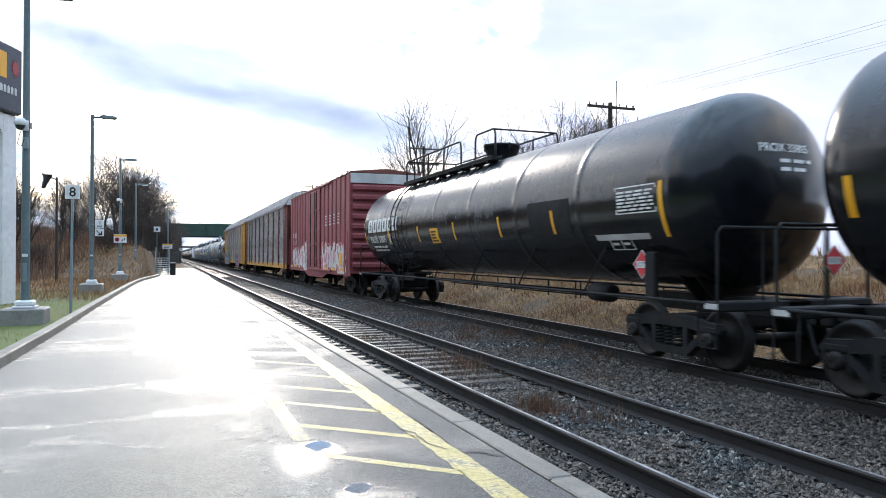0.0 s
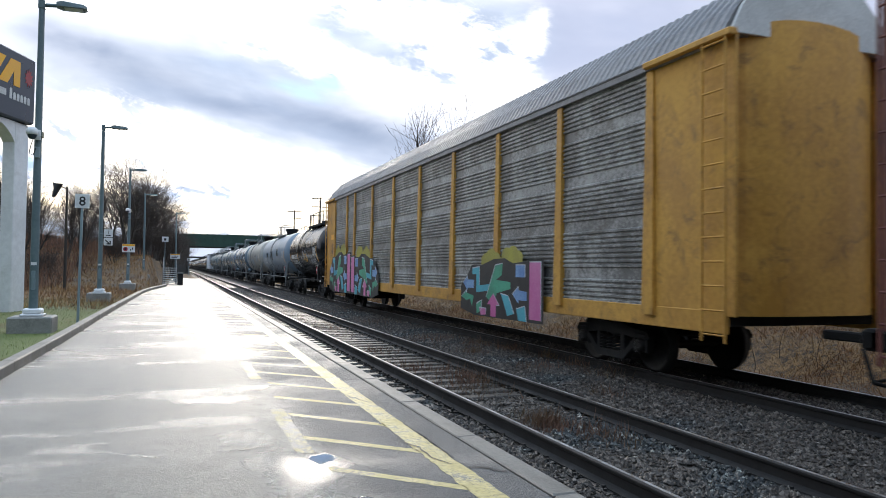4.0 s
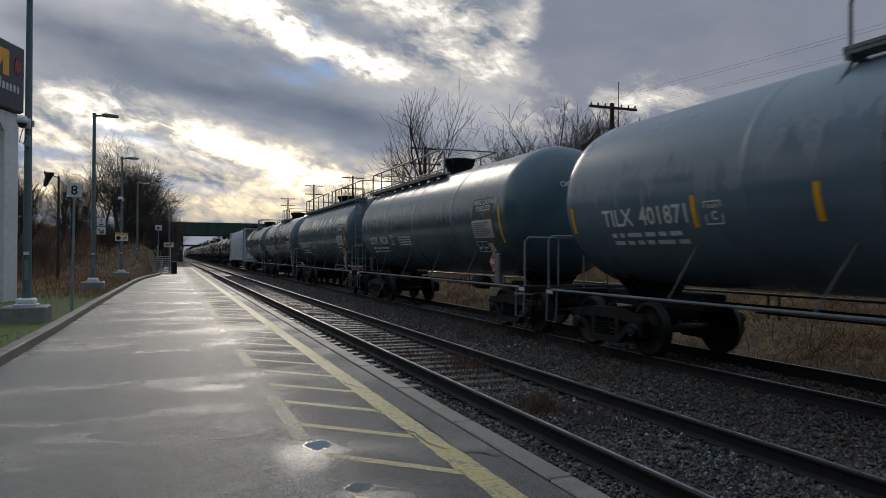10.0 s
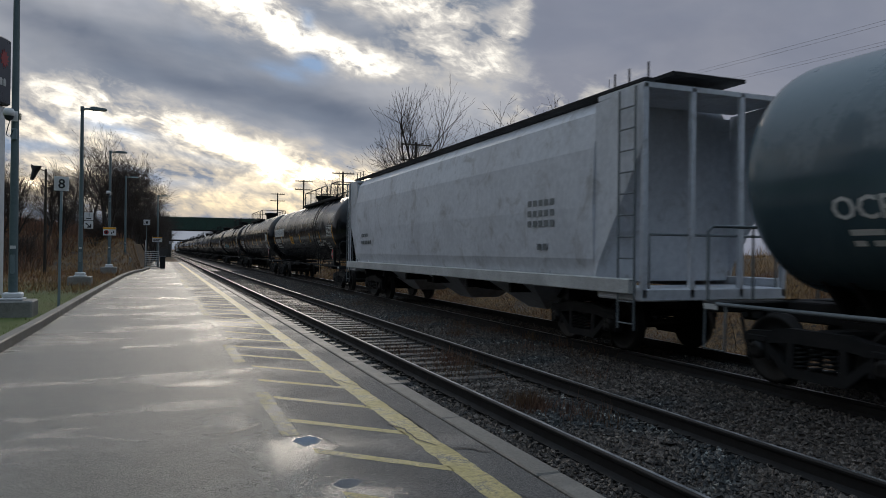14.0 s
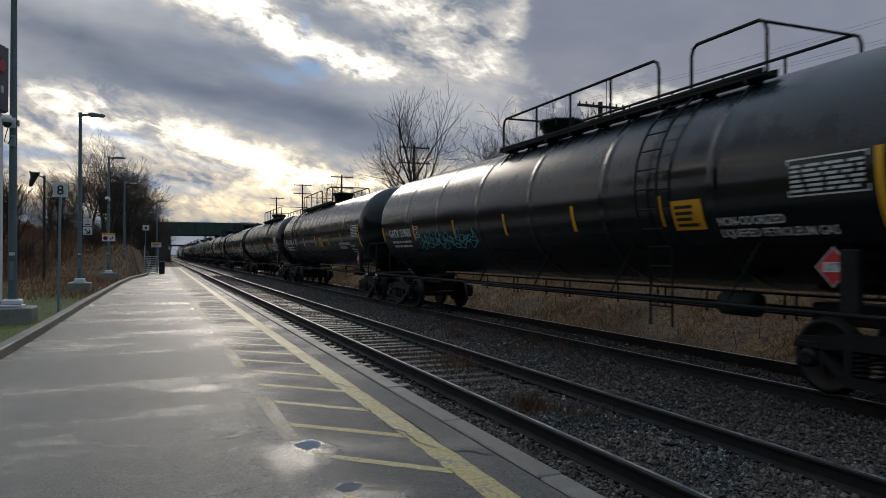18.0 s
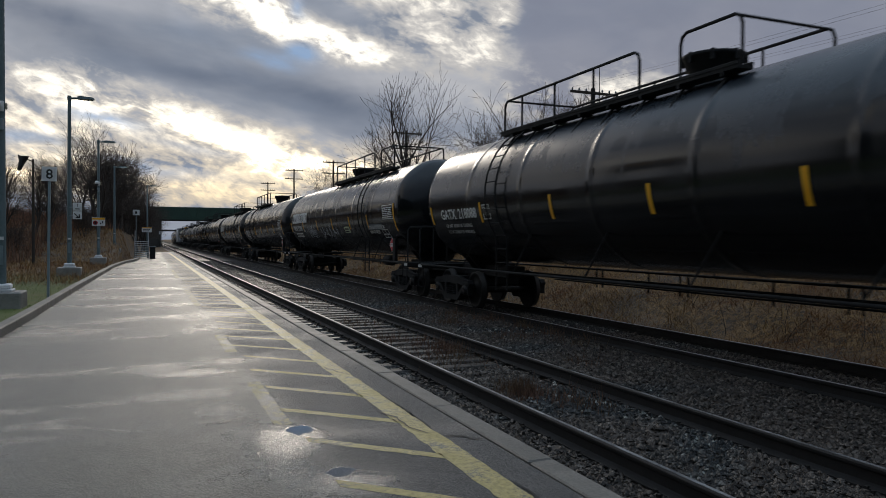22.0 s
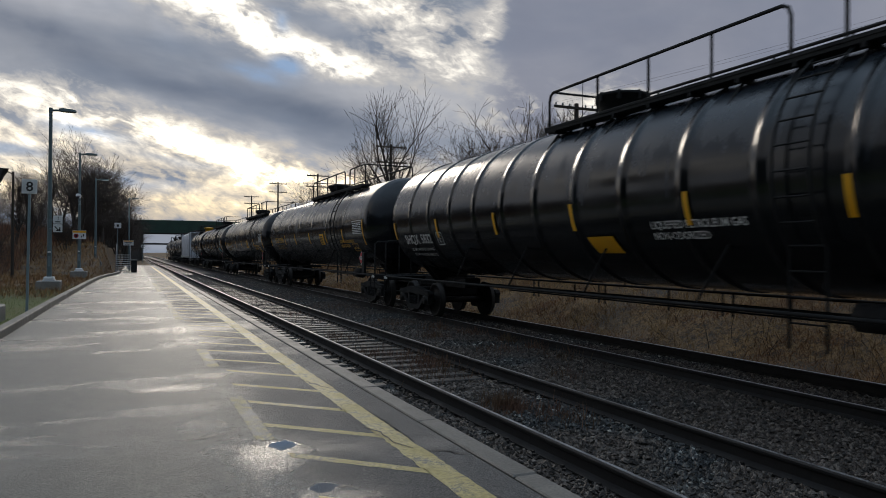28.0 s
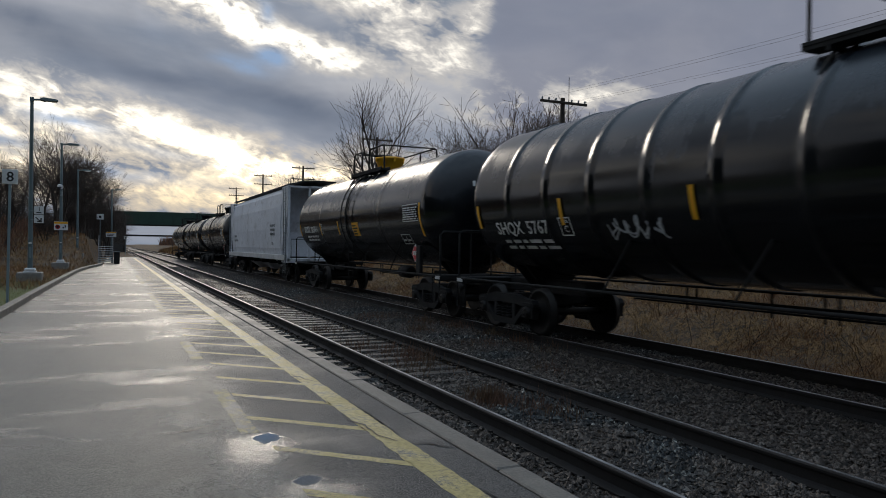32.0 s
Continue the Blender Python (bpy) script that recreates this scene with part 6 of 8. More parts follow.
FORE = dict(deck=(-6.7, 1.15), gap_at=-4.85, gap=0.72, ladder_at=-5.1)
AFT = dict(deck=(-1.5, 5.6), gap_at=0.25, gap=0.95, ladder_at=4.8)
AFT_SHORT = dict(deck=(-0.5, 5.85), gap_at=None, ladder_at=4.3)
FORE_SHORT = dict(deck=(-6.6, 1.25), gap_at=-4.3, gap=0.6, ladder_at=-4.9)
MIDDLE = dict(deck=(-1.9, 1.15), gap_at=-0.1, ladder_at=-0.1)
LONG = dict(deck=(-0.95, 1.4), gap_at=0.75, gap=0.4, ladder_at=0.75, long_rail=(-7.55, -1.0))
WHOLE = dict(deck=(-6.6, 6.8), gap_at=0.0, gap=0.8, ladder_at=None)
REAR = dict(deck=(-1.0, 7.0), gap_at=None, ladder_at=None)
BACK = dict(deck=(-1.6, 1.4), gap_at=None, ladder_at=0.9, long_rail=(1.6, 4.6))
GREY = M["rail_grey_steel"]
B = BOUNDS
GAS = ("LIQUEFIED PETROLEUM GAS", "NON-ODORIZED")
SAG = ("NON-ODORIZED", "LIQUEFIED PETROLEUM GAS")

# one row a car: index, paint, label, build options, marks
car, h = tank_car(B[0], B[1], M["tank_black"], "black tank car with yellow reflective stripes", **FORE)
mark_tank(car, h, "218402", code="GATX")
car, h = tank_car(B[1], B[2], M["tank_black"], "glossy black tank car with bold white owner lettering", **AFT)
mark_tank(car, h, "33805", code="PROX", z=2.14, owner=6, yellow=1.6)
part("sprayed_cover", curved_plate(-6.0, -4.4, 2.0, 2.75, TANK_R, TANK_Z, 0.006), M["frame_steel"], car, "dull patch of touched-up paint")
part("white_label", curved_plate(-8.2, -6.7, 1.92, 2.03, TANK_R, TANK_Z, 0.008), M["dirty_white"], car)
boxcar(B[2], B[3], 28.6, 44.1)
first_rack, fa, fb = autorack(B[3], B[4], 45.75, 71.5, M["rack_brown"], "long autorack with galvanised panels and brown ends")


def flat_tag(car, y_left, z, strokes, width, mat, label):
    """Broad sprayed strokes on a flat side; strokes run in (right, up) steps."""
    s = Shape()
    for stroke in strokes:
        pts = [(y_left - u, z + v) for u, v in stroke]
        for (ya, za), (yb, zb) in zip(pts, pts[1:]):
            d = math.hypot(yb - ya, zb - za)
            ny, nz = -(zb - za) / d * width / 2, (yb - ya) / d * width / 2
            ey, ez = (yb - ya) / d * width * 0.3, (zb - za) / d * width * 0.3
            s.add([(-1.512, ya - ey + ny, za - ez + nz), (-1.512, yb + ey + ny, zb + ez + nz), (-1.512, yb + ey - ny, zb + ez - nz), (-1.512, ya - ey - ny, za - ez - nz)], [(0, 1, 2, 3)])
    part("graffiti", s, mat, car, label)


hump = [(0.0, 0.0), (0.02, 0.45), (0.12, 0.66), (0.35, 0.70), (0.55, 0.62), (0.62, 0.35), (0.62, 0.12)]
flat_tag(first_rack, 57.45 - (B[3] + B[4]) / 2, 1.12, [hump, [(0.62 + u * 1.1, v + 0.02) for u, v in hump], [(1.45, 0.7), (1.85, 0.62), (2.2, 0.64), (2.35, 0.4), (2.6, 0.3)], [(2.5, 0.25), (2.75, 0.2), (2.7, 0.05)]], 0.10, M["graffiti"], "pale sprayed outline letters")
rack, ra, rb = autorack(B[4], B[5], 73.4, 101.05, M["rack_yellow"], "long autorack with yellow ends and bright graffiti", M["rack_yellow"], 1.75)


BACKING = [(0.0, 0.75), (0.0, 1.5), (0.5, 1.95), (0.7, 2.2), (1.3, 2.2), (1.7, 2.3), (2.0, 2.38), (2.6, 2.4), (3.0, 2.25), (3.7, 2.3), (3.75, 2.35), (4.4, 2.35), (4.4, 0.62), (0.9, 0.58)]
MURAL = [("graffiti_blue", [(0.15, 1.62), (0.45, 1.85), (0.45, 1.72), (0.85, 1.72), (0.85, 1.45), (0.45, 1.45), (0.45, 1.36)]),
         ("graffiti_green", [(0.05, 1.15), (0.4, 1.38), (0.4, 1.28), (0.85, 1.2), (0.75, 0.85), (0.6, 1.1), (0.4, 1.02)]),
         ("graffiti_cyan", [(0.75, 2.1), (1.2, 2.15), (1.2, 1.55), (1.9, 1.62), (1.9, 1.42), (1.0, 1.32), (1.0, 1.9), (0.75, 1.9)]),
         ("graffiti_green", [(1.6, 1.2), (2.1, 2.2), (2.5, 2.25), (2.45, 1.9), (2.15, 1.75), (2.9, 1.7), (2.9, 1.5), (2.2, 1.35), (2.0, 1.0)]),
         ("graffiti_cyan", [(2.4, 1.35), (2.8, 1.3), (3.1, 0.8), (2.75, 0.7), (2.6, 1.0)]),
         ("graffiti_green", [(1.0, 0.95), (1.35, 1.1), (1.3, 0.75), (1.05, 0.65)]),
         ("graffiti_pink", [(2.0, 1.33), (2.35, 0.98), (2.15, 0.98), (2.15, 0.62), (1.85, 0.62), (1.85, 0.98), (1.65, 0.98)]),
         ("graffiti_pink", [(1.2, 0.85), (1.6, 0.85), (1.6, 0.65), (1.3, 0.62)]),
         ("graffiti_blue", [(3.15, 2.2), (3.6, 2.2), (3.6, 1.85), (3.15, 1.85)]),
         ("graffiti_blue", [(3.0, 1.35), (3.3, 1.6), (3.3, 1.48), (3.68, 1.45), (3.68, 1.2), (3.3, 1.2), (3.3, 1.1)]),
         ("graffiti_cyan", [(3.2, 0.95), (3.6, 1.05), (3.68, 0.62), (3.3, 0.62)]),
         ("graffiti_pink", [(3.8, 2.28), (4.3, 2.28), (4.3, 0.7), (3.8, 0.7)])]


def rack_mural(car, y_left, flip=False, tall=1.0):
    """Sprayed letter forms on a black ground: olive clouds, coloured shapes with pale edges."""
    turn = lambda u: 4.4 - u if flip else u
    sheet = lambda pts, lift: [(-1.572 - lift, y_left - turn(u), 0.6 + (v - 0.6) * tall) for u, v in pts]
    clouds = Shape()
    for k, (u, v, r) in enumerate(((1.55, 2.3, 0.28), (1.85, 2.42, 0.3), (2.15, 2.35, 0.24), (2.7, 2.42, 0.3), (3.0, 2.5, 0.26), (3.25, 2.38, 0.24))):
        clouds.add(sheet([(u + r * math.cos(a) * (1 + 0.1 * math.sin(5 * a + k)), v + r * math.sin(a)) for a in [6.283 * i / 14 for i in range(14)]], 0.0005 * k), [tuple(range(14))])
    part("sprayed_shape", clouds, M["graffiti_olive"], car, "olive sprayed clouds")
    part("sprayed_shape", Shape().add(sheet(BACKING, 0.004), [tuple(range(len(BACKING)))]), M["black_paint"], car, "black sprayed ground")
    for k, (name, pts) in enumerate(MURAL):
        part("sprayed_shape", Shape().add(sheet(pts, 0.006 + 0.0002 * k), [tuple(range(len(pts)))]), M[name], car, "bright sprayed letter form")
        (ua, va), (ub, vb), (uc, vc) = pts[0], pts[1], pts[2]
        edge = Shape()
        for (pa, qa), (pb, qb) in (((ua, va), (ub, vb)), ((ub, vb), (uc, vc))):
            d = math.hypot(pb - pa, qb - qa)
            nu, nv = -(qb - qa) / d * 0.014, (pb - pa) / d * 0.014
            edge.add(sheet([(pa + nu, qa + nv), (pb + nu, qb + nv), (pb - nu, qb - nv), (pa - nu, qa - nv)], 0.0095), [(0, 1, 2, 3)])
        part("sprayed_edge", edge, M["graffiti"], car)


rack_mural(rack, rb - 1.15)
rack_mural(rack, rb - 5.6, True, 0.92)
rack_mural(rack, ra + 9.6, False, 0.75)
part("notice", Shape().box(-1.504, -1.494, rb - 1.75, rb - 1.05, 3.02, 3.26), M["stripe_yellow"], rack, "small yellow notice plate")
part("tag", scribble(rb - 1.05, 2.15, 0.75, 0.75, 1, 1, 71, 0.02, 5, -1.5), M["black_paint"], rack, "thin black marker scrawl")
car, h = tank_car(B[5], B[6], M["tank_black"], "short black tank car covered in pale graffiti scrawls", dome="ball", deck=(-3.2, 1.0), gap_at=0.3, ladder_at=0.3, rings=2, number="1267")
mark_tank(car, h, "203195", stripes="few", yellow=-0.9, h=0.26)
for q in ((2.2, 1.55, 1.5, 0.55, 21), (-0.2, 2.05, 2.0, 0.7, 22), (-2.6, 1.75, 1.6, 0.6, 23), (-0.9, 3.0, 2.4, 0.5, 24)):
    part("graffiti", scribble(q[0], q[1], q[2], q[3], TANK_R, TANK_Z, q[4], 0.017, 7), M["graffiti"], car, "pale sprayed scrawl")
car, h = tank_car(B[6], B[7], M["tank_blue"], "pale blue-grey tank car with patched paint", metal=GREY, rings=4, number="1086", **MIDDLE)
mark_tank(car, h, "80319", code="OCPX", stripes="none", h=0.26, y_in=1.04)
for y, z, w, hh in ((3.6, 2.3, 1.1, 0.5), (0.6, 2.2, 0.8, 0.7), (-2.4, 2.5, 0.9, 0.5)):
    part("paint_patch", curved_plate(y - w, y, z, z + hh, TANK_R, TANK_Z, 0.004), M["tank_dark_grey"], car, "darker touched-up paint")
car, h = tank_car(B[7], B[8], M["tank_tan"], "weathered beige-grey tank car with dark patches", metal=GREY, rings=3, number="1086", **BACK)
mark_tank(car, h, "80008", code="OCPX", stripes="none", h=0.28, z=2.05, yellow=None)
for y, z, w, hh in ((6.0, 1.64, 0.7, 1.9), (5.3, 1.9, 1.3, 1.1), (0.66, 1.73, 1.55, 0.68), (-3.2, 2.1, 0.7, 0.6)):
    part("paint_patch", curved_plate(y - w, y, z, z + hh, TANK_R, TANK_Z, 0.004), M["tank_blue"], car, "blue-grey touched-up paint")
spec_panel(car, -1.9, 2.62, 1.3, 0.2, 1, TANK_R, TANK_Z, M["black_paint"])
for i, digits in ((8, "402011"), (9, "401871")):
    car, h = tank_car(B[i], B[i + 1], M["tank_grey"], "slate-blue tank car with yellow stripes and pale railings", metal=GREY, rings=2, number="1086", **MIDDLE)
    mark_tank(car, h, digits, code="TILX", h=0.28, z=2.18, stripes="few", yellow=-0.9, y_in=1.03)
    part("word_plate", curved_plate(-h + 2.5, -h + 4.0, 1.9, 2.08, TANK_R, TANK_Z, 0.006), M["black_paint"], car)
    part("stencil_line", tank_text("VINYL CHLORIDE STABILIZED", 0.1, -h + 3.95, 1.94, TANK_R, TANK_Z, 0.003, 0.8), M["white_paint"], car)
    part("air_tank", Shape().lathe([(-0.55, 0.05), (-0.5, 0.17), (0.5, 0.17), (0.55, 0.05)], "y", (-1.0, -h - 0.05, 1.32), 14), M["tank_grey"], car)
for i, digits in ((10, "80228"), (11, "80076"), (12, "80342"), (13, "80007")):
    car, h = tank_car(B[i], B[i + 1], M["tank_dark_grey"], "dark slate-grey tank car with long roof walkway", metal=GREY, rings=3, number="1086", **{10: REAR, 11: WHOLE, 12: MIDDLE, 13: LONG}[i])
    mark_tank(car, h, digits, code="OCPX", space=1.1, h=0.26, z=2.08, stripes="none", spec=False, yellow=None, y_in=1.0)
    part("word_plate", curved_plate(-h + 0.5, -h + 1.62, 2.72, 3.05, TANK_R, TANK_Z, 0.006), M["black_paint"], car, "black sign with white hazard words")
    part("stencil_line", tank_text("VINYL CHLORIDE", 0.12, -h + 1.58, 2.90, TANK_R, TANK_Z, 0.004, 0.95), M["white_paint"], car)
    part("stencil_line", tank_text("STABILIZED", 0.12, -h + 1.45, 2.75, TANK_R, TANK_Z, 0.004, 0.95), M["white_paint"], car)
    note_panel(car, -h + 1.72, 2.10, 1.15, 0.44, TANK_R, TANK_Z, M["dirty_white"], M["rail_grey_steel"], 7)
    if i in (11, 13):
        note_panel(car, h - 4.25, 1.98, 0.5, 0.2, TANK_R, TANK_Z, M["stripe_yellow"], M["black_paint"], 2)
    else:
        spec_panel(car, h - 4.5, 1.95, 1.3, 0.42, 4, TANK_R, TANK_Z, M["white_paint"], False)
    if i in (10, 11):
        end_ladder(car, -1.05, (h + 0.86) * (1 if i == 10 else -1), GREY)
    part("white_label", curved_plate(-h + 0.82, -h + 1.07, 1.72, 1.97, TANK_R, TANK_Z, 0.008), M["dirty_white"], car)
    part("rust_stain", curved_plate(-h + 0.5, -h + 0.9, 1.9, 2.7, TANK_R, TANK_Z, 0.003, 0.2), M["rust"] if "rust" in M else M["rail_side"], car)
hopper(B[14], B[15], 240.1, 258.6, "pale grey covered hopper car with bulging sides")
LAST = [
    (15, "94811", FORE, dict(code="PROX", owner=6, z=2.14, yellow=2.2, words=GAS)),
    (16, "218371", AFT, dict(code="GATX", yellow=None, weights=("LD LMT 163300 LB  74100 KG", "LT WT  99700 LB  45200 KG"))),
    (17, "219681", FORE, dict(code="GATX", yellow=-5.5, words=SAG, word_at=2.55, boxes=False)),
    (18, "696180", AFT, dict(code="PROX", h=0.29, capacity=("CAPY 33720 US GAL", "CAPY 127700 L"), yellow=-1.2, words=GAS)),
    (19, "219790", FORE, dict(code="GATX", yellow=-5.5, words=SAG, word_at=2.55, boxes=False)),
    (20, "218088", AFT, dict(code="GATX", weights=("LD LMT 163000 LB  73950 KG", "LT WT 100000 LB  45350 KG"), yellow=None, words=GAS)),
    (21, "32908", FORE, dict(code="PROX", owner=6, z=2.14, words=GAS, word_at=3.1)),
    (22, "64494", AFT_SHORT, dict(code="CGTX", weights=("LD LMT 164200 LB  74 500 KG", "LT WT  98800 LB  44 800 KG"), yellow=3.0, h=0.27, z=2.1, y_in=0.85)),
    (23, "32914", FORE, dict(code="PROX", owner=6, z=2.14, words=GAS, word_at=3.1)),
    (24, "957512", AFT_SHORT, dict(code="UTLX", ink="gold_paint", h=0.27, fine="dim_gold")),
    (25, "5832", FORE, dict(code="SHQX", weights=("LD LMT 161900 LB  73450 KG", "LT WT  101100 LB  45850 KG"), h=0.25, words=GAS, word_at=5.9, yellow=None, z=1.95)),
    (26, "957495", FORE_SHORT, dict(code="UTLX", ink="gold_paint", h=0.25, y_in=1.3, words=GAS, word_at=3.2, yellow=-2.4, fine="dim_gold")),
    (27, "957524", FORE_SHORT, dict(code="UTLX", ink="gold_paint", h=0.25, y_in=1.3, fine="dim_gold", words=GAS, word_at=3.2, yellow=-2.4)),
    (28, "5767", FORE, dict(code="SHQX", h=0.25, z=1.95)),
]
for i, digits, form, marks in LAST:
    banded = i in (25, 28)
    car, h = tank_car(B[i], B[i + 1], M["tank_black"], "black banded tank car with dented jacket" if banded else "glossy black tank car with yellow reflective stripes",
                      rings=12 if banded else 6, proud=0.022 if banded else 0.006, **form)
    mark_tank(car, h, digits, radius=TANK_R + (0.018 if banded else 0.0), **marks)
    if i == 17:
        part("graffiti", scribble(h - 3.4, 1.75, 4.2, 0.62, TANK_R, TANK_Z, 31, 0.03, 10), M["graffiti_cyan"], car, "turquoise sprayed outline letters")
    if i == 21:
        for q in ((1.6, 1.7, 1.6, 0.7, 41), (-1.0, 1.65, 3.2, 0.7, 42)):
            part("graffiti", scribble(h - 4.2 + q[0] - 1.6, q[1], q[2], q[3], TANK_R, TANK_Z, q[4], 0.02, 6), M["graffiti"], car, "thin pale sprayed scrawl")
        note_panel(car, -2.2, 1.95, 0.75, 0.25, TANK_R, TANK_Z, M["note_green"], M["frame_steel"], 2)
        part("word_plate", curved_plate(-h + 1.55, -h + 3.25, 2.03, 2.22, TANK_R, TANK_Z, 0.005), M["rail_grey_steel"], car)
    if i == 23:
        part("graffiti", scribble(h - 4.6, 2.1, 1.6, 0.4, TANK_R, TANK_Z, 51, 0.04, 4), M["graffiti_cyan"], car, "turquoise sprayed marks")
    if i == 25:
        part("notice", curved_plate(-1.6, -0.9, 1.66, 1.98, TANK_R, TANK_Z, 0.024, 0.12), M["stripe_yellow"], car)
    if i == 28:
        part("graffiti", scribble(h - 4.3, 1.78, 1.3, 0.45, TANK_R, TANK_Z, 61, 0.03, 5), M["graffiti"], car, "white sprayed tag")
        part("sprayed_patch", scribble(-h + 2.2, 1.75, 0.9, 0.4, TANK_R, TANK_Z, 62, 0.16, 3), M["graffiti_cyan"], car, "turquoise sprayed patch")
        note_panel(car, -h + 3.6, 2.18, 0.55, 0.42, TANK_R, TANK_Z, M["dirty_white"], M["graffiti_red"], 3)
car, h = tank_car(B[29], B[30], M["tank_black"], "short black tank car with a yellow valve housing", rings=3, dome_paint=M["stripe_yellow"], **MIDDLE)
mark_tank(car, h, "203441", stripes="few", yellow=-0.6)
hopper(B[30], B[31], 559.3, 576.2, "pale grey covered hopper with streaked sides")
for i, digits in ((31, "203112"), (32, "203118"), (33, "203125")):
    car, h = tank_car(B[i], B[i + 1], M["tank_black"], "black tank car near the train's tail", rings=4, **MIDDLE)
    mark_tank(car, h, digits, stripes="few")

SMALL = ("sprayed_edge", "tag", "graffiti_fill", "graffiti_outline", "sprayed_shape", "weight_stencil", "plate_word", "end_mark", "fine_print", "owner_mark", "data_panel", "stencil_lines", "graffiti", "owner_name", "car_number", "plate_mark", "test_box", "stencil_line", "sprayed_patch")
for ob in scene.objects:
    if ob.name.split(".")[0] in SMALL:
        ob["kind"] = "stuff"


# ---- things along the platform ----
def lamp_post(x, y, ground, height=7.4, seed=0):
    lamp = thing("street_lamp", "blue-grey steel platform lamp on a concrete footing", "street lamp", (x, y, 0), group="platform lamps")
    top = ground + 0.36
    part("footing", Shape().box(-0.44, 0.44, -0.44, 0.44, -0.35, top, 0.03), M["concrete"], lamp, "square concrete footing")
    part("base_cover", Shape().box(-0.23, 0.23, -0.23, 0.23, top, top + 0.05, 0.01).box(-0.19, 0.19, -0.19, 0.19, top + 0.05, top + 0.17, 0.03), M["pylon_white"], lamp, "pale base cover")
    s = Shape().loft([[(r * math.cos(a), r * math.sin(a), z) for a in [2 * math.pi * i / 16 for i in range(16)]] for z, r in ((top + 0.05, 0.095), (top + 2.5, 0.084), (height, 0.062))], smooth=True)
    part("pole", s, M["lamp_paint"], lamp)
    part("arm", Shape().tube((-0.06, 0, height - 0.09), (0.36, 0, height - 0.06), 0.045, 0.04, 10).box(-0.07, 0.07, -0.07, 0.07, height - 0.18, height + 0.02, 0.015), M["lamp_paint"], lamp)
    part("lamp_head", Shape().loft([[(0.30, -0.09, height - 0.1), (0.30, 0.09, height - 0.1), (0.30, 0.09, height), (0.30, -0.09, height)], [(0.42, -0.17, height - 0.11), (0.42, 0.17, height - 0.11), (0.42, 0.15, height + 0.02), (0.42, -0.15, height + 0.02)], [(0.86, -0.17, height - 0.10), (0.86, 0.17, height - 0.10), (0.86, 0.14, height - 0.01), (0.86, -0.14, height - 0.01)], [(0.93, -0.10, height - 0.085), (0.93, 0.10, height - 0.085), (0.93, 0.08, height - 0.04), (0.93, -0.08, height - 0.04)]]), M["lamp_paint"], lamp, "flat rectangular lamp head, unlit")
    part("lens", Shape().box(0.46, 0.84, -0.13, 0.13, height - 0.115, height - 0.10), M["dirty_white"], lamp)
    part("hand_hole_cover", Shape().box(-0.045, 0.045, -0.105, -0.08, ground + 0.95, ground + 1.38, 0.02), M["lamp_light"], lamp)
    part("tag_plate", Shape().box(-0.055, 0.055, -0.102, -0.08, ground + 1.5, ground + 1.57), M["pylon_white"], lamp)
    return lamp


M["lamp_light"] = surface("pale_blue_grey_cover_paint", (0.17, 0.22, 0.24), (0.22, 0.28, 0.3), (0.4, 0.6), bump=0.0)
LAMPS = [(-3.03, 18.3, 0.05, 7.56), (-3.06, 33.05, 0.05, 7.44), (-2.84, 47.4, 0.1, 7.46), (-2.62, 63.0, 0.5, 7.42), (-0.24, 79.0, -0.3, 7.1)]
lamps = [lamp_post(x, y, g, h) for x, y, g, h in LAMPS]


def dome_camera(x, y, z, label):
    c = thing("security_camera", label, "security camera", Matrix.Translation((x, y, z)) @ Matrix.Scale(0.72, 4))
    part("bracket", Shape().tube((0.05, -0.08, 0.05), (-0.08, -0.24, 0.12), 0.03).box(-0.09, 0.09, -0.14, -0.10, -0.18, 0.14, 0.01), M["pylon_white"], c)
    part("housing", Shape().lathe([(0.19, 0.03), (0.17, 0.12), (0.08, 0.165), (-0.03, 0.165), (-0.05, 0.14)], "z", (-0.12, -0.3, 0.0), 20), M["pylon_white"], c, "white domed housing")
    part("lens_bubble", Shape().lathe([(-0.05, 0.135), (-0.12, 0.12), (-0.18, 0.07), (-0.2, 0.01)], "z", (-0.12, -0.3, 0.0), 18), M["sign_navy"], c, "dark glass bubble")
    part("junction_box", Shape().box(-0.08, 0.08, -0.2, -0.1, -0.75, -0.4, 0.02), M["lamp_light"], c)
    part("cable", Shape().pipe([(-0.06, -0.3, -0.1), (-0.14, -0.28, -0.35), (-0.2, -0.24, -0.62), (-0.1, -0.2, -0.68), (-0.02, -0.2, -0.45)], 0.014, 6), M["black_paint"], c)
    part("sensor", Shape().box(0.1, 0.16, -0.06, 0.06, -0.1, 0.1, 0.02), M["sign_yellowed"], c, "small beige sensor")


M["sign_yellowed"] = surface("aged_beige_plastic", (0.3, 0.26, 0.19), (0.42, 0.37, 0.28), (0.5, 0.7), bump=0.0)
dome_camera(-3.03, 18.3, 4.5, "white dome security camera strapped to a lamp pole")
dome_camera(-2.83, 47.4, 4.9, "white dome security camera high on a lamp pole")


def flat_sign(name, label, x, y, z, w, h, face="pylon_white", turn=0.0):
    s = thing(name, label, "sign", pose(x, y, z, 0, 0, turn))
    part("panel", Shape().box(-w / 2, w / 2, -0.008, 0.008, 0, h, 0.006), M[face], s)
    return s


def sign_text(sign, words, size, x, z, mat="black_paint", bold=0.0):
    v, f = text_shape(words, size, bold)
    part("lettering", Shape().add([(x + a, -0.011, z + b) for a, b in v], f), M[mat], sign)


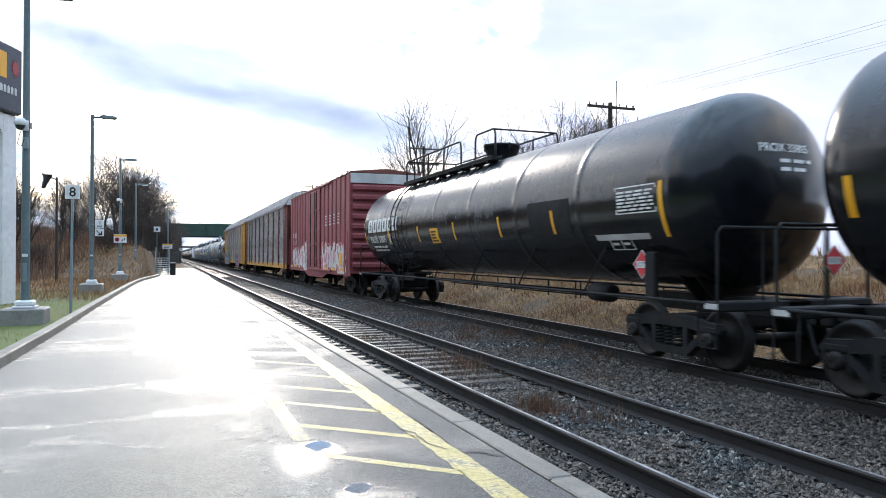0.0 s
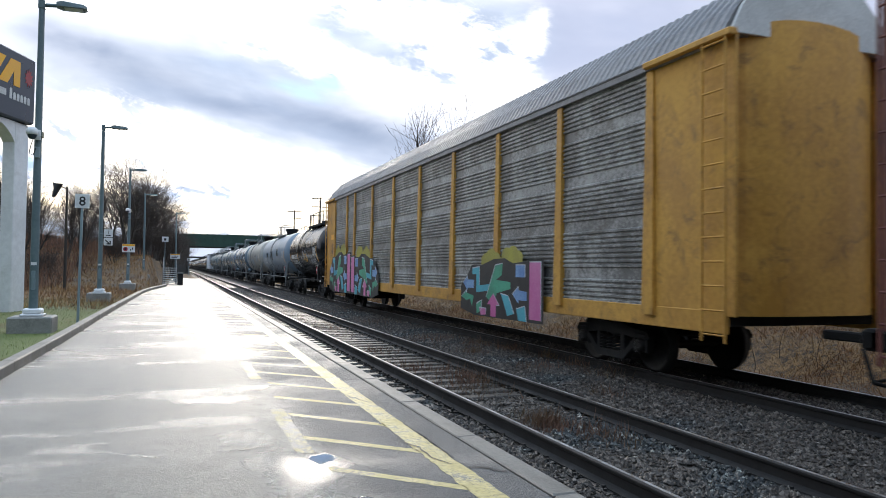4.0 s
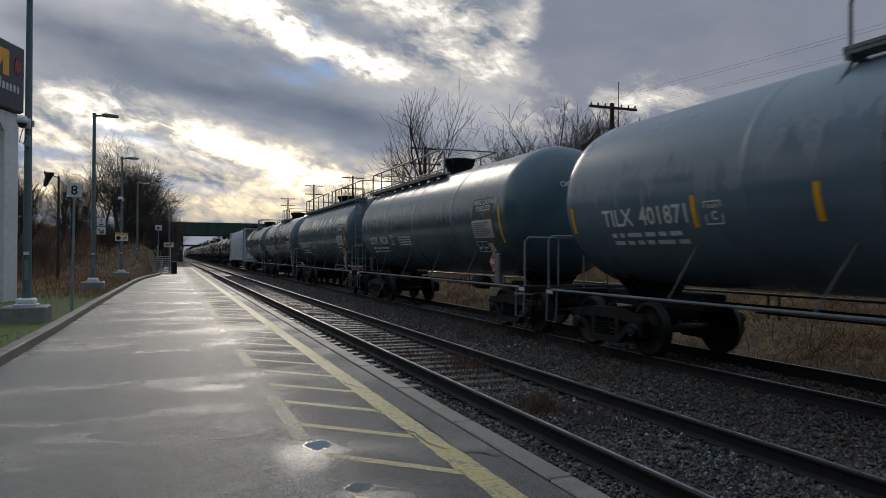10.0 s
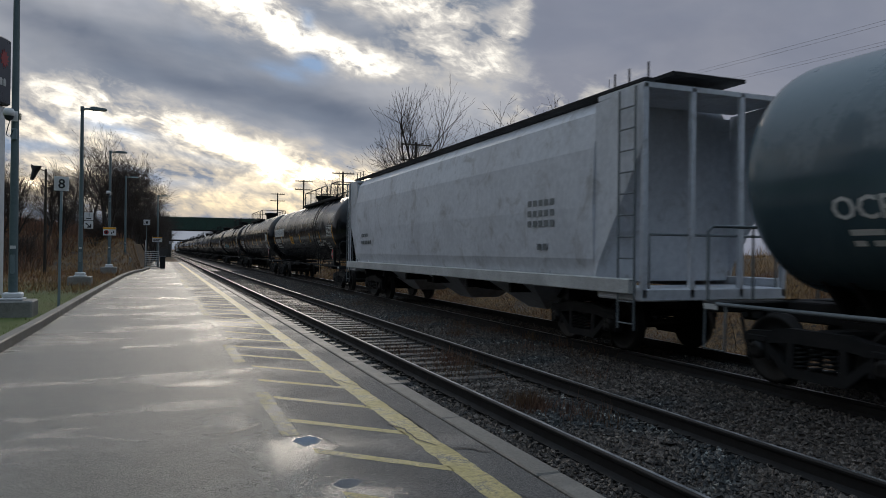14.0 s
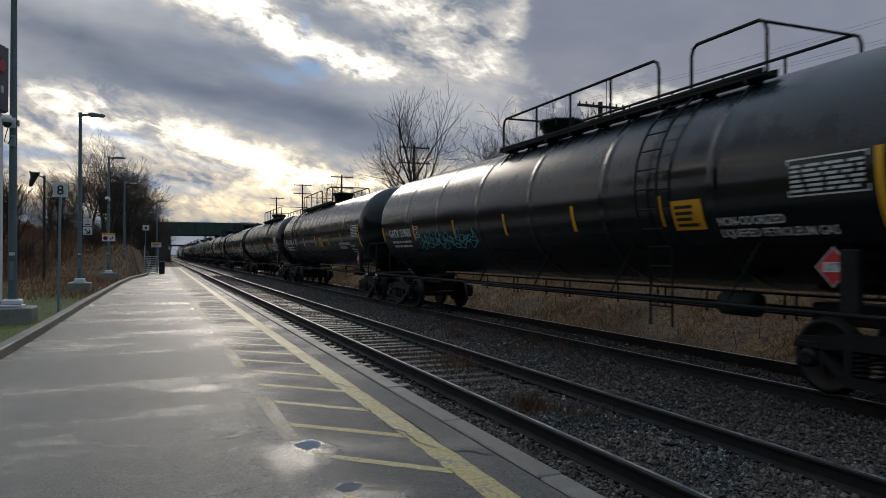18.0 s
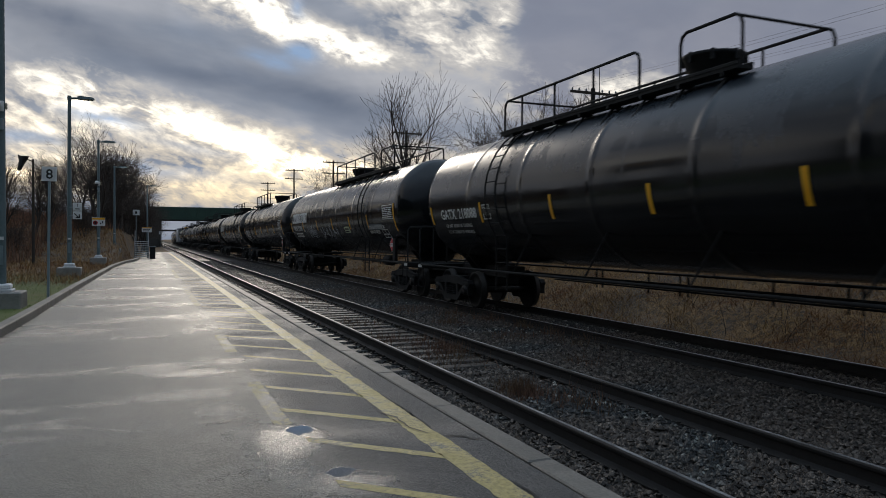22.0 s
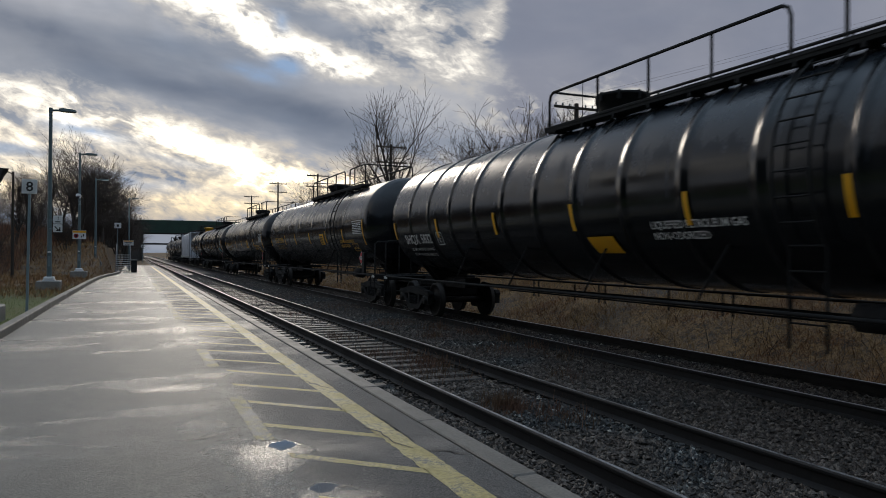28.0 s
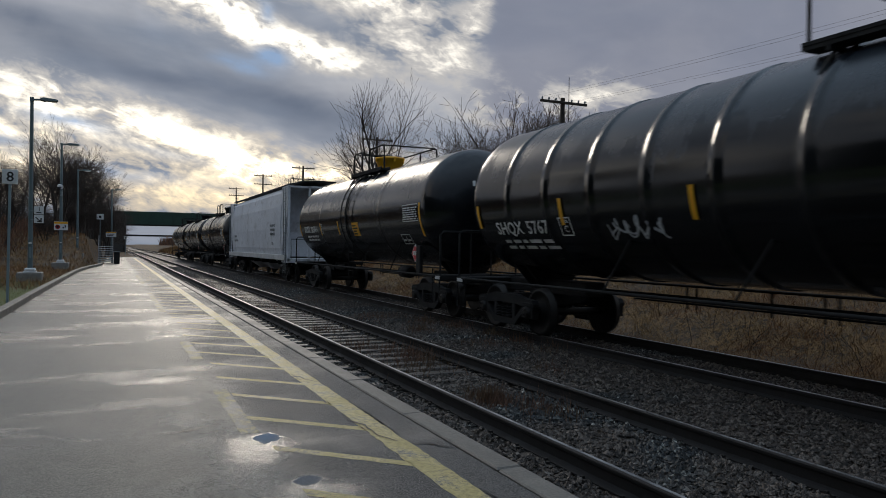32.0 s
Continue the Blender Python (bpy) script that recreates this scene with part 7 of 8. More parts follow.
# car-stop marker on its own post
post = thing("car_stop_sign", "white square sign with black figure 8 on a thin steel post", "sign", pose(-2.36, 20.3, 0.0, 0, 0.6, 0))
part("post", Shape().box(-0.03, 0.03, 0.0, 0.04, -0.2, 3.38, 0.005), M["lamp_light"], post, "thin galvanised post")
part("panel", Shape().box(-0.17, 0.17, -0.012, 0.0, 3.02, 3.38, 0.006), M["pylon_white"], post)
v, f = text_shape("8", 0.235, 0.004)
wid = max(a for a, b in v)
part("figure", Shape().add([(a - wid / 2, -0.016, 3.085 + b) for a, b in v], f), M["black_paint"], post)

# stacked white signs on the second lamp
s1 = flat_sign("track_number_sign", "white sign with figure 1 fixed to a lamp pole", -2.76, 32.93, 2.74, 0.34, 0.32)
sign_text(s1, "1", 0.15, -0.04, 0.14)
part("small_bar", Shape().box(-0.09, 0.09, -0.012, -0.009, 0.05, 0.09), M["black_paint"], s1)
part("clamp", Shape().box(-0.3, -0.15, 0.0, 0.03, 0.12, 0.16), M["lamp_light"], s1)
s2 = flat_sign("arrow_sign", "white sign with a slanting black arrow on a lamp pole", -2.76, 32.93, 2.39, 0.34, 0.32)
arrow = Shape().add([(-0.10, -0.012, 0.25), (-0.13, -0.012, 0.22), (0.02, -0.012, 0.07), (0.05, -0.012, 0.10)], [(0, 1, 2, 3)]).add([(0.10, -0.0125, 0.04), (0.10, -0.0125, 0.2), (0.05, -0.0125, 0.2), (0.05, -0.0125, 0.09), (-0.06, -0.0125, 0.09), (-0.06, -0.0125, 0.04)], [(0, 1, 2, 3), (0, 3, 4, 5)])
part("arrow", arrow, M["black_paint"], s2)
part("clamp", Shape().box(-0.3, -0.15, 0.0, 0.03, 0.12, 0.16), M["lamp_light"], s2)
s3 = flat_sign("warning_sign", "white prohibition sign with yellow heading on a lamp pole", -2.83, 47.27, 2.36, 0.72, 0.5)
part("heading", Shape().box(-0.35, 0.35, -0.012, -0.009, 0.37, 0.49), M["stripe_yellow"], s3)
ring = Shape().lathe([(-0.012, 0.10), (-0.016, 0.10), (-0.016, 0.13), (-0.012, 0.13)], "y", (-0.17, 0, 0.19), 20)
part("red_ring", ring, M["red_paint"], s3)
for x0, x1, z0, z1 in ((-0.2, -0.13, 0.12, 0.26), (0.08, 0.15, 0.1, 0.2), (0.19, 0.25, 0.15, 0.29)):
    part("pictogram", Shape().box(x0, x1, -0.014, -0.011, z0, z1), M["black_paint"], s3)
s4 = flat_sign("platform_notice", "small white notice fixed to the far lamp pole", -0.28, 78.86, 2.3, 0.95, 0.5)
part("heading", Shape().box(-0.46, 0.46, -0.012, -0.009, 0.38, 0.49), M["stripe_yellow"], s4)
part("print", Shape().box(-0.36, 0.3, -0.012, -0.009, 0.24, 0.3).box(-0.36, 0.2, -0.012, -0.009, 0.1, 0.16), M["black_paint"], s4)
for x, y, z in ((-1.3, 80.0, 4.1), (2.0, 150.0, 2.6)):
    p = thing("post_sign", "small white sign on a thin post beside the line", "sign", (x, y, 0))
    part("post", Shape().tube((0, 0, -0.5), (0, 0, z + 0.5), 0.035, n=6), M["lamp_light"], p)
    part("panel", Shape().box(-0.32, 0.32, -0.05, -0.035, z - 0.05, z + 0.5, 0.01), M["pylon_white"], p)
    part("figure", Shape().box(-0.1, 0.1, -0.055, -0.051, z + 0.08, z + 0.34), M["black_paint"], p)


def pylon_sign():
    p = thing("station_pylon", "tall white station pylon carrying a dark navy sign", "pylon sign", pose(-4.95, 26.1, 0.0, 0, 0, 70))
    for x in (-3.2, 0.0):
        part("leg", Shape().box(x - 0.37, x + 0.37, -0.2, 0.2, -0.3, 6.05, 0.02), M["pylon_white"], p, "white painted square leg")
    arch = []
    for i in range(13):
        u = -1 + 2 * i / 12
        x = -1.6 + u * 1.24
        arch.append([(x, -0.19, 6.06 - 0.12 - 0.55 * abs(u) ** 2.6), (x, 0.19, 6.06 - 0.12 - 0.55 * abs(u) ** 2.6), (x, 0.19, 6.05), (x, -0.19, 6.05)])
    part("arch", Shape().loft(arch), M["pylon_white"], p, "shallow arched brace between the legs")
    part("sign_box", Shape().box(-3.66, 0.42, -0.34, 0.34, 6.08, 8.2, 0.05), M["sign_navy"], p, "dark navy sign box")
    def slab(pts):
        n = len(pts)
        return Shape().add([(x, -0.352, z) for x, z in pts] + [(x, -0.341, z) for x, z in pts], [tuple(range(n))] + [(i, n + i, n + (i + 1) % n, (i + 1) % n) for i in range(n)])
    part("gold_bar", slab([(-2.95, 7.9), (-2.35, 7.9), (-1.95, 7.35), (-1.75, 7.9), (-1.2, 7.9), (-1.75, 7.1), (-2.25, 7.1)]), M["stripe_yellow"], p)
    part("gold_bar", slab([(-1.55, 7.1), (-0.95, 7.9), (-0.45, 7.9), (-0.45, 7.1), (-0.78, 7.1), (-0.78, 7.55), (-1.1, 7.1)]), M["stripe_yellow"], p)
    leaf = []
    for i in range(22):
        a = 2 * math.pi * i / 22
        r = 0.30 if i % 2 == 0 else 0.18
        leaf.append((0.02 + r * math.sin(a) * 0.8, 7.52 + r * math.cos(a)))
    part("red_leaf", slab(leaf), M["red_dim"], p, "red leaf shape")
    part("maker_line", slab([(-2.9, 6.7), (-1.15, 6.7), (-1.15, 6.9), (-2.9, 6.9)]), M["dirty_white"], p)
    for i in range(6):
        x = -0.98 + i * 0.19
        part("maker_letter", slab([(x, 6.66), (x + 0.13, 6.66), (x + 0.13, 6.86 if i else 6.98), (x + 0.06, 6.9 if i else 7.0), (x, 6.86 if i else 6.95)]), M["dirty_white"], p)


M["red_dim"] = surface("dull_red_sign_vinyl", (0.28, 0.03, 0.03), (0.36, 0.05, 0.05), (0.4, 0.6), bump=0.0)
pylon_sign()


def stairs():
    st = thing("steel_stairs", "grey steel steps with handrails rising from the platform", "stairs", (-0.62, 63.4, 0.0))
    n, run, rise = 8, 0.28, 0.175
    far, high = n * run, n * rise
    for i in range(n):
        part("tread", Shape().box(-0.5, 0.5, i * run, i * run + 0.29, (i + 1) * rise - 0.04, (i + 1) * rise), M["stair_steel"], st)
        part("nosing", Shape().box(-0.5, 0.5, i * run - 0.012, i * run, (i + 1) * rise - 0.055, (i + 1) * rise + 0.004), M["dirty_white"], st)
    for x in (-0.53, 0.53):
        part("stringer", Shape().add([(x + e, y, z) for e in (-0.03, 0.03) for y, z in ((-0.1, 0.0), (0.25, 0.0), (far, high - 0.24), (far, high + 0.04))], [(0, 1, 2, 3), (7, 6, 5, 4), (0, 4, 5, 1), (1, 5, 6, 2), (2, 6, 7, 3), (3, 7, 4, 0)]), M["stair_steel"], st)
        for h in (0.45, 0.9):
            part("handrail", Shape().pipe([(x, -0.05, h + 0.1), (x, far, h + high), (x, far + 1.1, h + high)], 0.024, 8), M["stair_steel"], st)
        for i in range(4):
            y = 0.05 + i * (far - 0.1) / 3
            part("baluster", Shape().tube((x, y, y * rise / run), (x, y, 0.98 + y * rise / run), 0.02, n=6), M["stair_steel"], st)
        part("baluster", Shape().tube((x, far + 1.1, high), (x, far + 1.1, high + 0.9), 0.02, n=6), M["stair_steel"], st)
    part("landing", Shape().box(-0.56, 0.56, far, far + 1.2, high - 0.06, high), M["stair_steel"], st)
    for x in (-0.45, 0.45):
        for y in (far + 0.1, far + 1.1):
            part("leg", Shape().box(x - 0.05, x + 0.05, y - 0.05, y + 0.05, -0.3, high - 0.06), M["stair_steel"], st)
    box = thing("salt_bin", "dark grey equipment box beside the steps", "box", (0.2, 62.3, 0.0))
    part("body", Shape().box(-0.22, 0.22, -0.25, 0.25, 0.0, 0.95, 0.03), M["frame_steel"], box)
    part("lid", Shape().box(-0.25, 0.25, -0.28, 0.28, 0.95, 1.02, 0.02), M["rail_grey_steel"], box)


M["stair_steel"] = surface("galvanised_stair_steel", (0.12, 0.125, 0.13), (0.22, 0.225, 0.23), (0.4, 0.6), metal=0.4, bump=0.1)
stairs()


def bridge():
    b = thing("road_bridge", "dark green steel girder road bridge over the railway", "bridge", (0, 200, 0))
    for y in (-4.5, 4.5):
        rings = []
        for x in np.linspace(-9, 48, 20):
            sag = 0.00055 * (x - 13) ** 2
            rings.append([(x, y - 0.25, 6.65), (x, y + 0.25, 6.65), (x, y + 0.25, 9.9 - sag), (x, y - 0.25, 9.9 - sag)])
        g = part("girder", Shape().loft(rings), M["bridge_green"], b, "deep green plate girder")
        for x in np.arange(-8, 47, 2.4):
            part("stiffener", Shape().box(x - 0.04, x + 0.04, y - 0.42 if y < 0 else y + 0.25, y - 0.25 if y < 0 else y + 0.42, 6.75, 9.3), M["bridge_green"], g)
        part("flange", Shape().box(-9, 48, y - 0.5, y + 0.5, 6.5, 6.65), M["frame_steel"], g)
    part("deck", Shape().box(-9, 48, -4.3, 4.3, 7.3, 7.9), M["concrete"], b)
    for x0, x1 in ((-12, 2.1), (27, 40)):
        part("abutment", Shape().box(x0, x1, -5, 5, -1.0, 6.5, 0.1), M["abutment"], b, "dark damp concrete abutment")
    part("pier", Shape().box(2.15, 2.75, -5.2, 5.2, -1.0, 6.5, 0.08), M["abutment"], b)
    for x in np.arange(-8, 47, 5.0):
        part("parapet_post", Shape().box(x - 0.05, x + 0.05, -4.7, -4.6, 9.6, 10.1), M["frame_steel"], b)
    f = thing("far_gantry", "slim dark beam across the line beyond the bridge", "gantry", (0, 330, 0))
    part("beam", Shape().box(-8, 40, -0.4, 0.4, 5.0, 5.7), M["frame_steel"], f)
    for x in (-6, 0.4, 24):
        part("leg", Shape().box(x - 0.2, x + 0.2, -0.2, 0.2, -1, 5.0), M["frame_steel"], f)


M["abutment"] = surface("dark_damp_abutment_concrete", (0.03, 0.029, 0.027), (0.075, 0.07, 0.064), (0.6, 0.85), grain=3, stain=0.3, bump=0.2)
bridge()


# ---- poles and wires ----
def telegraph_pole(x, y, top, arms):
    p = thing("telegraph_pole", "old dark timber telegraph pole with crossarms", "utility pole", (x, y, 0), group="pole line")
    part("pole", Shape().tube((0, 0, -0.6), (0, 0, top + 0.25), 0.16, 0.11, 10), M["pole_wood"], p)
    for z, w in arms:
        a = part("crossarm", Shape().box(-w / 2, w / 2, -0.16, -0.06, top + z - 0.06, top + z + 0.06, 0.01), M["pole_wood"], p)
        for u in (-0.46, -0.32, -0.17, 0.17, 0.32, 0.46):
            part("insulator", Shape().lathe([(top + z + 0.06, 0.02), (top + z + 0.12, 0.05), (top + z + 0.17, 0.045), (top + z + 0.2, 0.02)], "z", (u * w, -0.11, 0), 8), M["rail_grey_steel"], a)
        for e in (-1, 1):
            part("brace", Shape().tube((e * 0.6, -0.05, top + z - 0.04), (0, -0.12, top + z - 0.6), 0.016, n=5), M["frame_steel"], a)
    return p


POLES = [(20.3, 30.0, 8.9), (20.0, 57.0, 10.6), (20.4, 84.5, 10.9), (20.8, 112.0, 12.4), (21, 140, 12.4)]
for x, y, top in POLES:
    telegraph_pole(x, y, top, ((0.0, 2.75),) if y < 40 else ((0.0, 2.75), (-1.3, 2.75)))


def wires():
    ends = [(24.5, -34.0, 8.6), (22.6, -2.0, 8.6), POLES[0]]
    for k, u in enumerate((-1.26, -0.88, 0.88, 1.26)):
        w = thing("overhead_wire", "thin dark telegraph wire strung between poles", "wire", (0, 0, 0), group="pole line")
        for (xa, ya, za), (xb, yb, zb) in zip(ends, ends[1:]):
            pts = []
            for i in range(11):
                f = i / 10
                pts.append((xa + (xb - xa) * f + u, ya + (yb - ya) * f - 0.11, za + (zb - za) * f + 0.2 - 0.3 * 4 * f * (1 - f)))
            part("span", Shape().pipe(pts, 0.0038, 4), M["black_paint"], w)


wires()
broken = thing("broken_pole", "broken grey timber pole with a dark torn rag of debris", "pole", (-6.07, 46.0, 0.3))
part("pole", Shape().tube((0, 0, -0.5), (0, 0, 5.75), 0.085, 0.06, 8), M["pole_wood"], broken)
part("bracket", Shape().tube((0, 0, 5.6), (-0.75, 0, 5.95), 0.035, n=6), M["pole_wood"], broken)
rag_r = random.Random(5)
part("debris", Shape().loft([[(-0.45 + (0.24 - 0.16 * f) * (1 + 0.35 * rag_r.uniform(-1, 1)) * math.cos(a) - 0.25 * f, 0.2 * math.sin(a), 5.9 - 0.8 * f) for a in [6.283 * i / 9 for i in range(9)]] for f in (0.0, 0.25, 0.5, 0.75, 1.0)]), M["black_paint"], broken, "dark ragged clump of debris")
mast = thing("radio_mast", "very thin dark mast beyond the pole line", "mast", (24.6, 35.7, 0))
part("mast", Shape().tube((0, 0, -0.3), (0, 0, 11.9), 0.045, 0.02, 6), M["frame_steel"], mast)


# ---- bare trees, brush and grass ----
def tubes_mesh(name, segs, mat, sides):
    """segs: array of (ax, ay, az, bx, by, bz, ra, rb)."""
    s = np.asarray(segs, float)
    a, b, ra, rb = s[:, 0:3], s[:, 3:6], s[:, 6], s[:, 7]
    d = b - a
    d /= np.linalg.norm(d, axis=1)[:, None] + 1e-9
    ref = np.where(np.abs(d[:, 2:3]) > 0.9, np.array([[1.0, 0, 0]]), np.array([[0, 0, 1.0]]))
    u = np.cross(d, ref)
    u /= np.linalg.norm(u, axis=1)[:, None] + 1e-9
    w = np.cross(d, u)
    n = len(s)
    v = np.zeros((n, 2 * sides, 3))
    for i in range(sides):
        t = 2 * math.pi * i / sides
        o = math.cos(t) * u + math.sin(t) * w
        v[:, i] = a + o * ra[:, None]
        v[:, sides + i] = b + o * rb[:, None]
    q = np.array([(i, (i + 1) % sides, sides + (i + 1) % sides, sides + i) for i in range(sides)])
    f = (q[None] + 2 * sides * np.arange(n)[:, None, None]).reshape(-1, 4)
    return fast_mesh(name, v.reshape(-1, 3), f, mat, 4, True)


def grow(height, seed, spread=0.55, stems=1, levels=5, droop=0.0):
    r = random.Random(seed)
    limbs, twigs = [], []

    def branch(p, d, length, rad, level):
        n = 4 if level < 3 else 3
        for i in range(n):
            d2 = (d + Vector((r.gauss(0, 0.11), r.gauss(0, 0.11), r.gauss(0.04, 0.07) - droop * level * 0.02))).normalized()
            q = p + d2 * (length / n)
            r2 = rad * (0.86 if level else 0.9)
            (limbs if rad > 0.022 else twigs).append((*p, *q, max(rad, 0.010), max(r2, 0.008)))
            if level < levels and (level > 0 or i >= 1):
                for _ in range((r.choice((1, 1, 2)) if level < 3 else r.choice((0, 1, 1))) if level else r.choice((2, 3))):
                    a = r.uniform(0, 6.283)
                    side = d2.orthogonal().normalized()
                    side = (Matrix.Rotation(a, 3, d2) @ side)
                    lean = r.uniform(0.55, 1.15) * spread * 1.4
                    nd = (d2 * math.cos(lean) + side * math.sin(lean) + Vector((0, 0, 0.07))).normalized()
                    branch(q, nd, length * r.uniform(0.48, 0.74), r2 * r.uniform(0.42, 0.6), level + 1)
            p, d, rad = q, d2, r2
        if level < levels:
            branch(p, d, length * 0.6, rad * 0.8, level + 1)

    for k in range(stems):
        a = 6.283 * k / stems
        lean = 0.0 if stems == 1 else 0.22
        branch(Vector((0.2 * math.cos(a) * (stems > 1), 0.2 * math.sin(a) * (stems > 1), -0.3)), Vector((lean * math.cos(a), lean * math.sin(a), 1)).normalized(), height * 0.50, 0.021 * height * (0.75 if stems > 1 else 1.0), 0)
    return limbs, twigs


TREES = {}


def tree_kind(key, height, seed, label, levels=4, **shape):
    limbs, twigs = grow(height, seed, levels=levels, **shape)
    top = max(max(s[2], s[5]) for s in limbs + twigs)
    k = height / top
    trim = lambda segs: [(s[0] * k, s[1] * k, s[2] * k, s[3] * k, s[4] * k, s[5] * k, s[6], s[7]) for s in segs]
    TREES[key] = (tubes_mesh("trunk", trim(limbs), M["bark"], 5), tubes_mesh("crown", trim(twigs), M["twig"], 3), label, height)


def plant(key, x, y, turn, scale=1.0, wide=1.0):
    trunk, crown, label, height = TREES[key]
    z = float(ground_height(np.array([x]), np.array([y]))[0])
    t = thing("tree", label, "tree", Matrix.LocRotScale((x, y, z), Euler((0, 0, radians(turn))), (scale * wide, scale * wide, scale)), group="bare trees")
    part("trunk", trunk, None, t, "dark trunk and limbs")
    part("crown", crown, None, t, "fine leafless twigs")


tree_kind("tall", 13.0, 4, "tall leafless tree with fine upright twigs", 5, spread=0.62)
tree_kind("broad", 10.5, 9, "broad leafless tree with dense twigs", 4, spread=0.72, stems=2)
tree_kind("multi", 9.0, 15, "many-stemmed leafless tree in a thicket", 4, spread=0.62, stems=3)
tree_kind("thin", 9.5, 23, "slender leafless tree at the wood's edge", 4, spread=0.45)
tree_kind("shrub", 3.6, 31, "low leafless bush with tangled brown stems", 3, spread=0.8, stems=4)
tree_kind("lone", 13.6, 12, "tall leafless tree with a wide open crown", 4, spread=0.62)
# the single tree across the line, and the group behind the near pole
plant("lone", 17.1, 50.0, 220, 1.0, 0.85)
plant("thin", 40.2, 30.0, 40, 1.25, 0.8)
plant("thin", 45.5, 33.0, 140, 1.2, 0.8)
for x, y, k, t, s in ((26.5, 46.0, "broad", 20, 1.12), (29.5, 46.0, "multi", 70, 1.3), (27.5, 41.0, "multi", 130, 1.15), (32.5, 41.0, "thin", 200, 1.0), (24.3, 47.5, "multi", 15, 1.0), (25.2, 50.0, "broad", 215, 1.0), (34.5, 44, "broad", 100, 0.95), (22.6, 53, "shrub", 40, 1.5)):
    plant(k, x, y, t, s)
rr = random.Random(77)
LEFT_WOOD = [(-4.4, 73, "broad", 0.98), (-6.6, 78, "broad", 0.88), (-8.6, 66, "thin", 0.75), (-9.6, 60, "thin", 0.72), (-11.2, 62, "multi", 0.7), (-13.4, 66, "thin", 0.85), (-12.2, 56, "thin", 0.7), (-14.8, 58, "thin", 0.75),
             (-16.5, 56, "multi", 0.7), (-3.2, 84, "multi", 1.1), (-5.4, 90, "broad", 0.9), (-2.6, 100, "broad", 1.0), (-7.4, 62, "thin", 0.7),
             (-1.4, 112, "multi", 1.05), (-6.0, 108, "thin", 1.1), (-0.8, 128, "broad", 0.95), (-4.0, 135, "tall", 0.9), (-2.0, 150, "multi", 1.1), (-0.6, 165, "broad", 1.0), (-8.4, 53, "shrub", 0.7), (-12.5, 49, "shrub", 0.8),
             (-19.0, 46, "shrub", 1.0), (-5.2, 68, "shrub", 0.7), (-3.4, 78, "shrub", 0.9), (-2.6, 90, "shrub", 1.0)]
for x, y, k, s in LEFT_WOOD:
    plant(k, x, y, rr.uniform(0, 360), s)
for i in range(34):
    y = rr.uniform(95, 330)
    x = rr.uniform(22, 30) + (y - 95) * 0.09 + rr.uniform(0, 16)
    plant(rr.choice(("broad", "multi", "multi", "thin")), x, y, rr.uniform(0, 360), rr.uniform(0.85, 1.25))
for i in range(26):
    y = rr.uniform(215, 420)
    plant(rr.choice(("broad", "multi")), rr.uniform(-34, -3.5), y, rr.uniform(0, 360), rr.uniform(0.9, 1.3))


def blades(n, xs, ys, tall, lean, wide, seed, power=1.0, clump=0.0, keep=None):
    g = np.random.default_rng(seed)
    x = xs[0] + (xs[1] - xs[0]) * g.random(n)
    y = ys[0] + (ys[1] - ys[0]) * g.random(n) ** power
    if clump:
        c = 0.5 + 0.5 * np.sin(x * 1.9 + 2 * np.sin(y * 0.7)) * np.sin(y * 1.3 + 1.7 * np.sin(x * 0.9))
        ok = g.random(n) < (1 - clump) + clump * c
        x, y = x[ok], y[ok]
    if keep is not None:
        ok = keep(x, y)
        x, y = x[ok], y[ok]
    n = len(x)
    z = ground_height(x, y) - 0.02
    h = tall[0] + (tall[1] - tall[0]) * g.random(n) ** 1.6
    a = g.random(n) * 6.283
    o = h * lean * g.random(n)
    w = wide * (0.6 + 0.8 * g.random(n)) * (1 + y / 40)
    px, py = np.cos(a), np.sin(a)
    b = g.random(n) * 6.283
    base = np.stack([x, y, z], -1)
    v = np.stack([base + np.stack([-py * w, px * w, 0 * w], -1), base + np.stack([py * w, -px * w, 0 * w], -1),
                  base + np.stack([np.cos(b) * o, np.sin(b) * o, h], -1)], 1).reshape(-1, 3)
    return v, np.arange(3 * n).reshape(-1, 3)


def leafy(name, a, b, c):
    m = bpy.data.materials.new(name)
    m.use_nodes = True
    k = Nodes(m.node_tree)
    rnd = k.node("ShaderNodeNewGeometry", None).outputs["Random Per Island"]
    w = k.node("ShaderNodeTexCoord", None).outputs["Object"]
    colour = k.mix(k.smooth(k.noise(w, 0.9, 3), 0.4, 0.62), k.ramp(rnd, (0.0, a), (1.0, b)), k.ramp(rnd, (0.0, a), (1.0, c)))
    bs = k.node("ShaderNodeBsdfPrincipled", None)
    k.put(bs.inputs["Base Color"], colour)
    bs.inputs["Roughness"].default_value = 0.8
    k.node("ShaderNodeOutputMaterial", None, _0=bs.outputs[0])
    return m


M["straw"] = leafy("dry_straw_grass", (0.09, 0.045, 0.017), (0.46, 0.28, 0.105), (0.28, 0.115, 0.035))
M["lawn"] = leafy("short_green_grass", (0.05, 0.08, 0.014), (0.14, 0.195, 0.035), (0.22, 0.19, 0.05))
M["brush"] = leafy("reddish_brown_brush", (0.06, 0.034, 0.022), (0.21, 0.11, 0.066), (0.30, 0.135, 0.07))
M["weed"] = leafy("dead_reddish_weeds", (0.07, 0.034, 0.022), (0.22, 0.115, 0.07), (0.13, 0.085, 0.035))


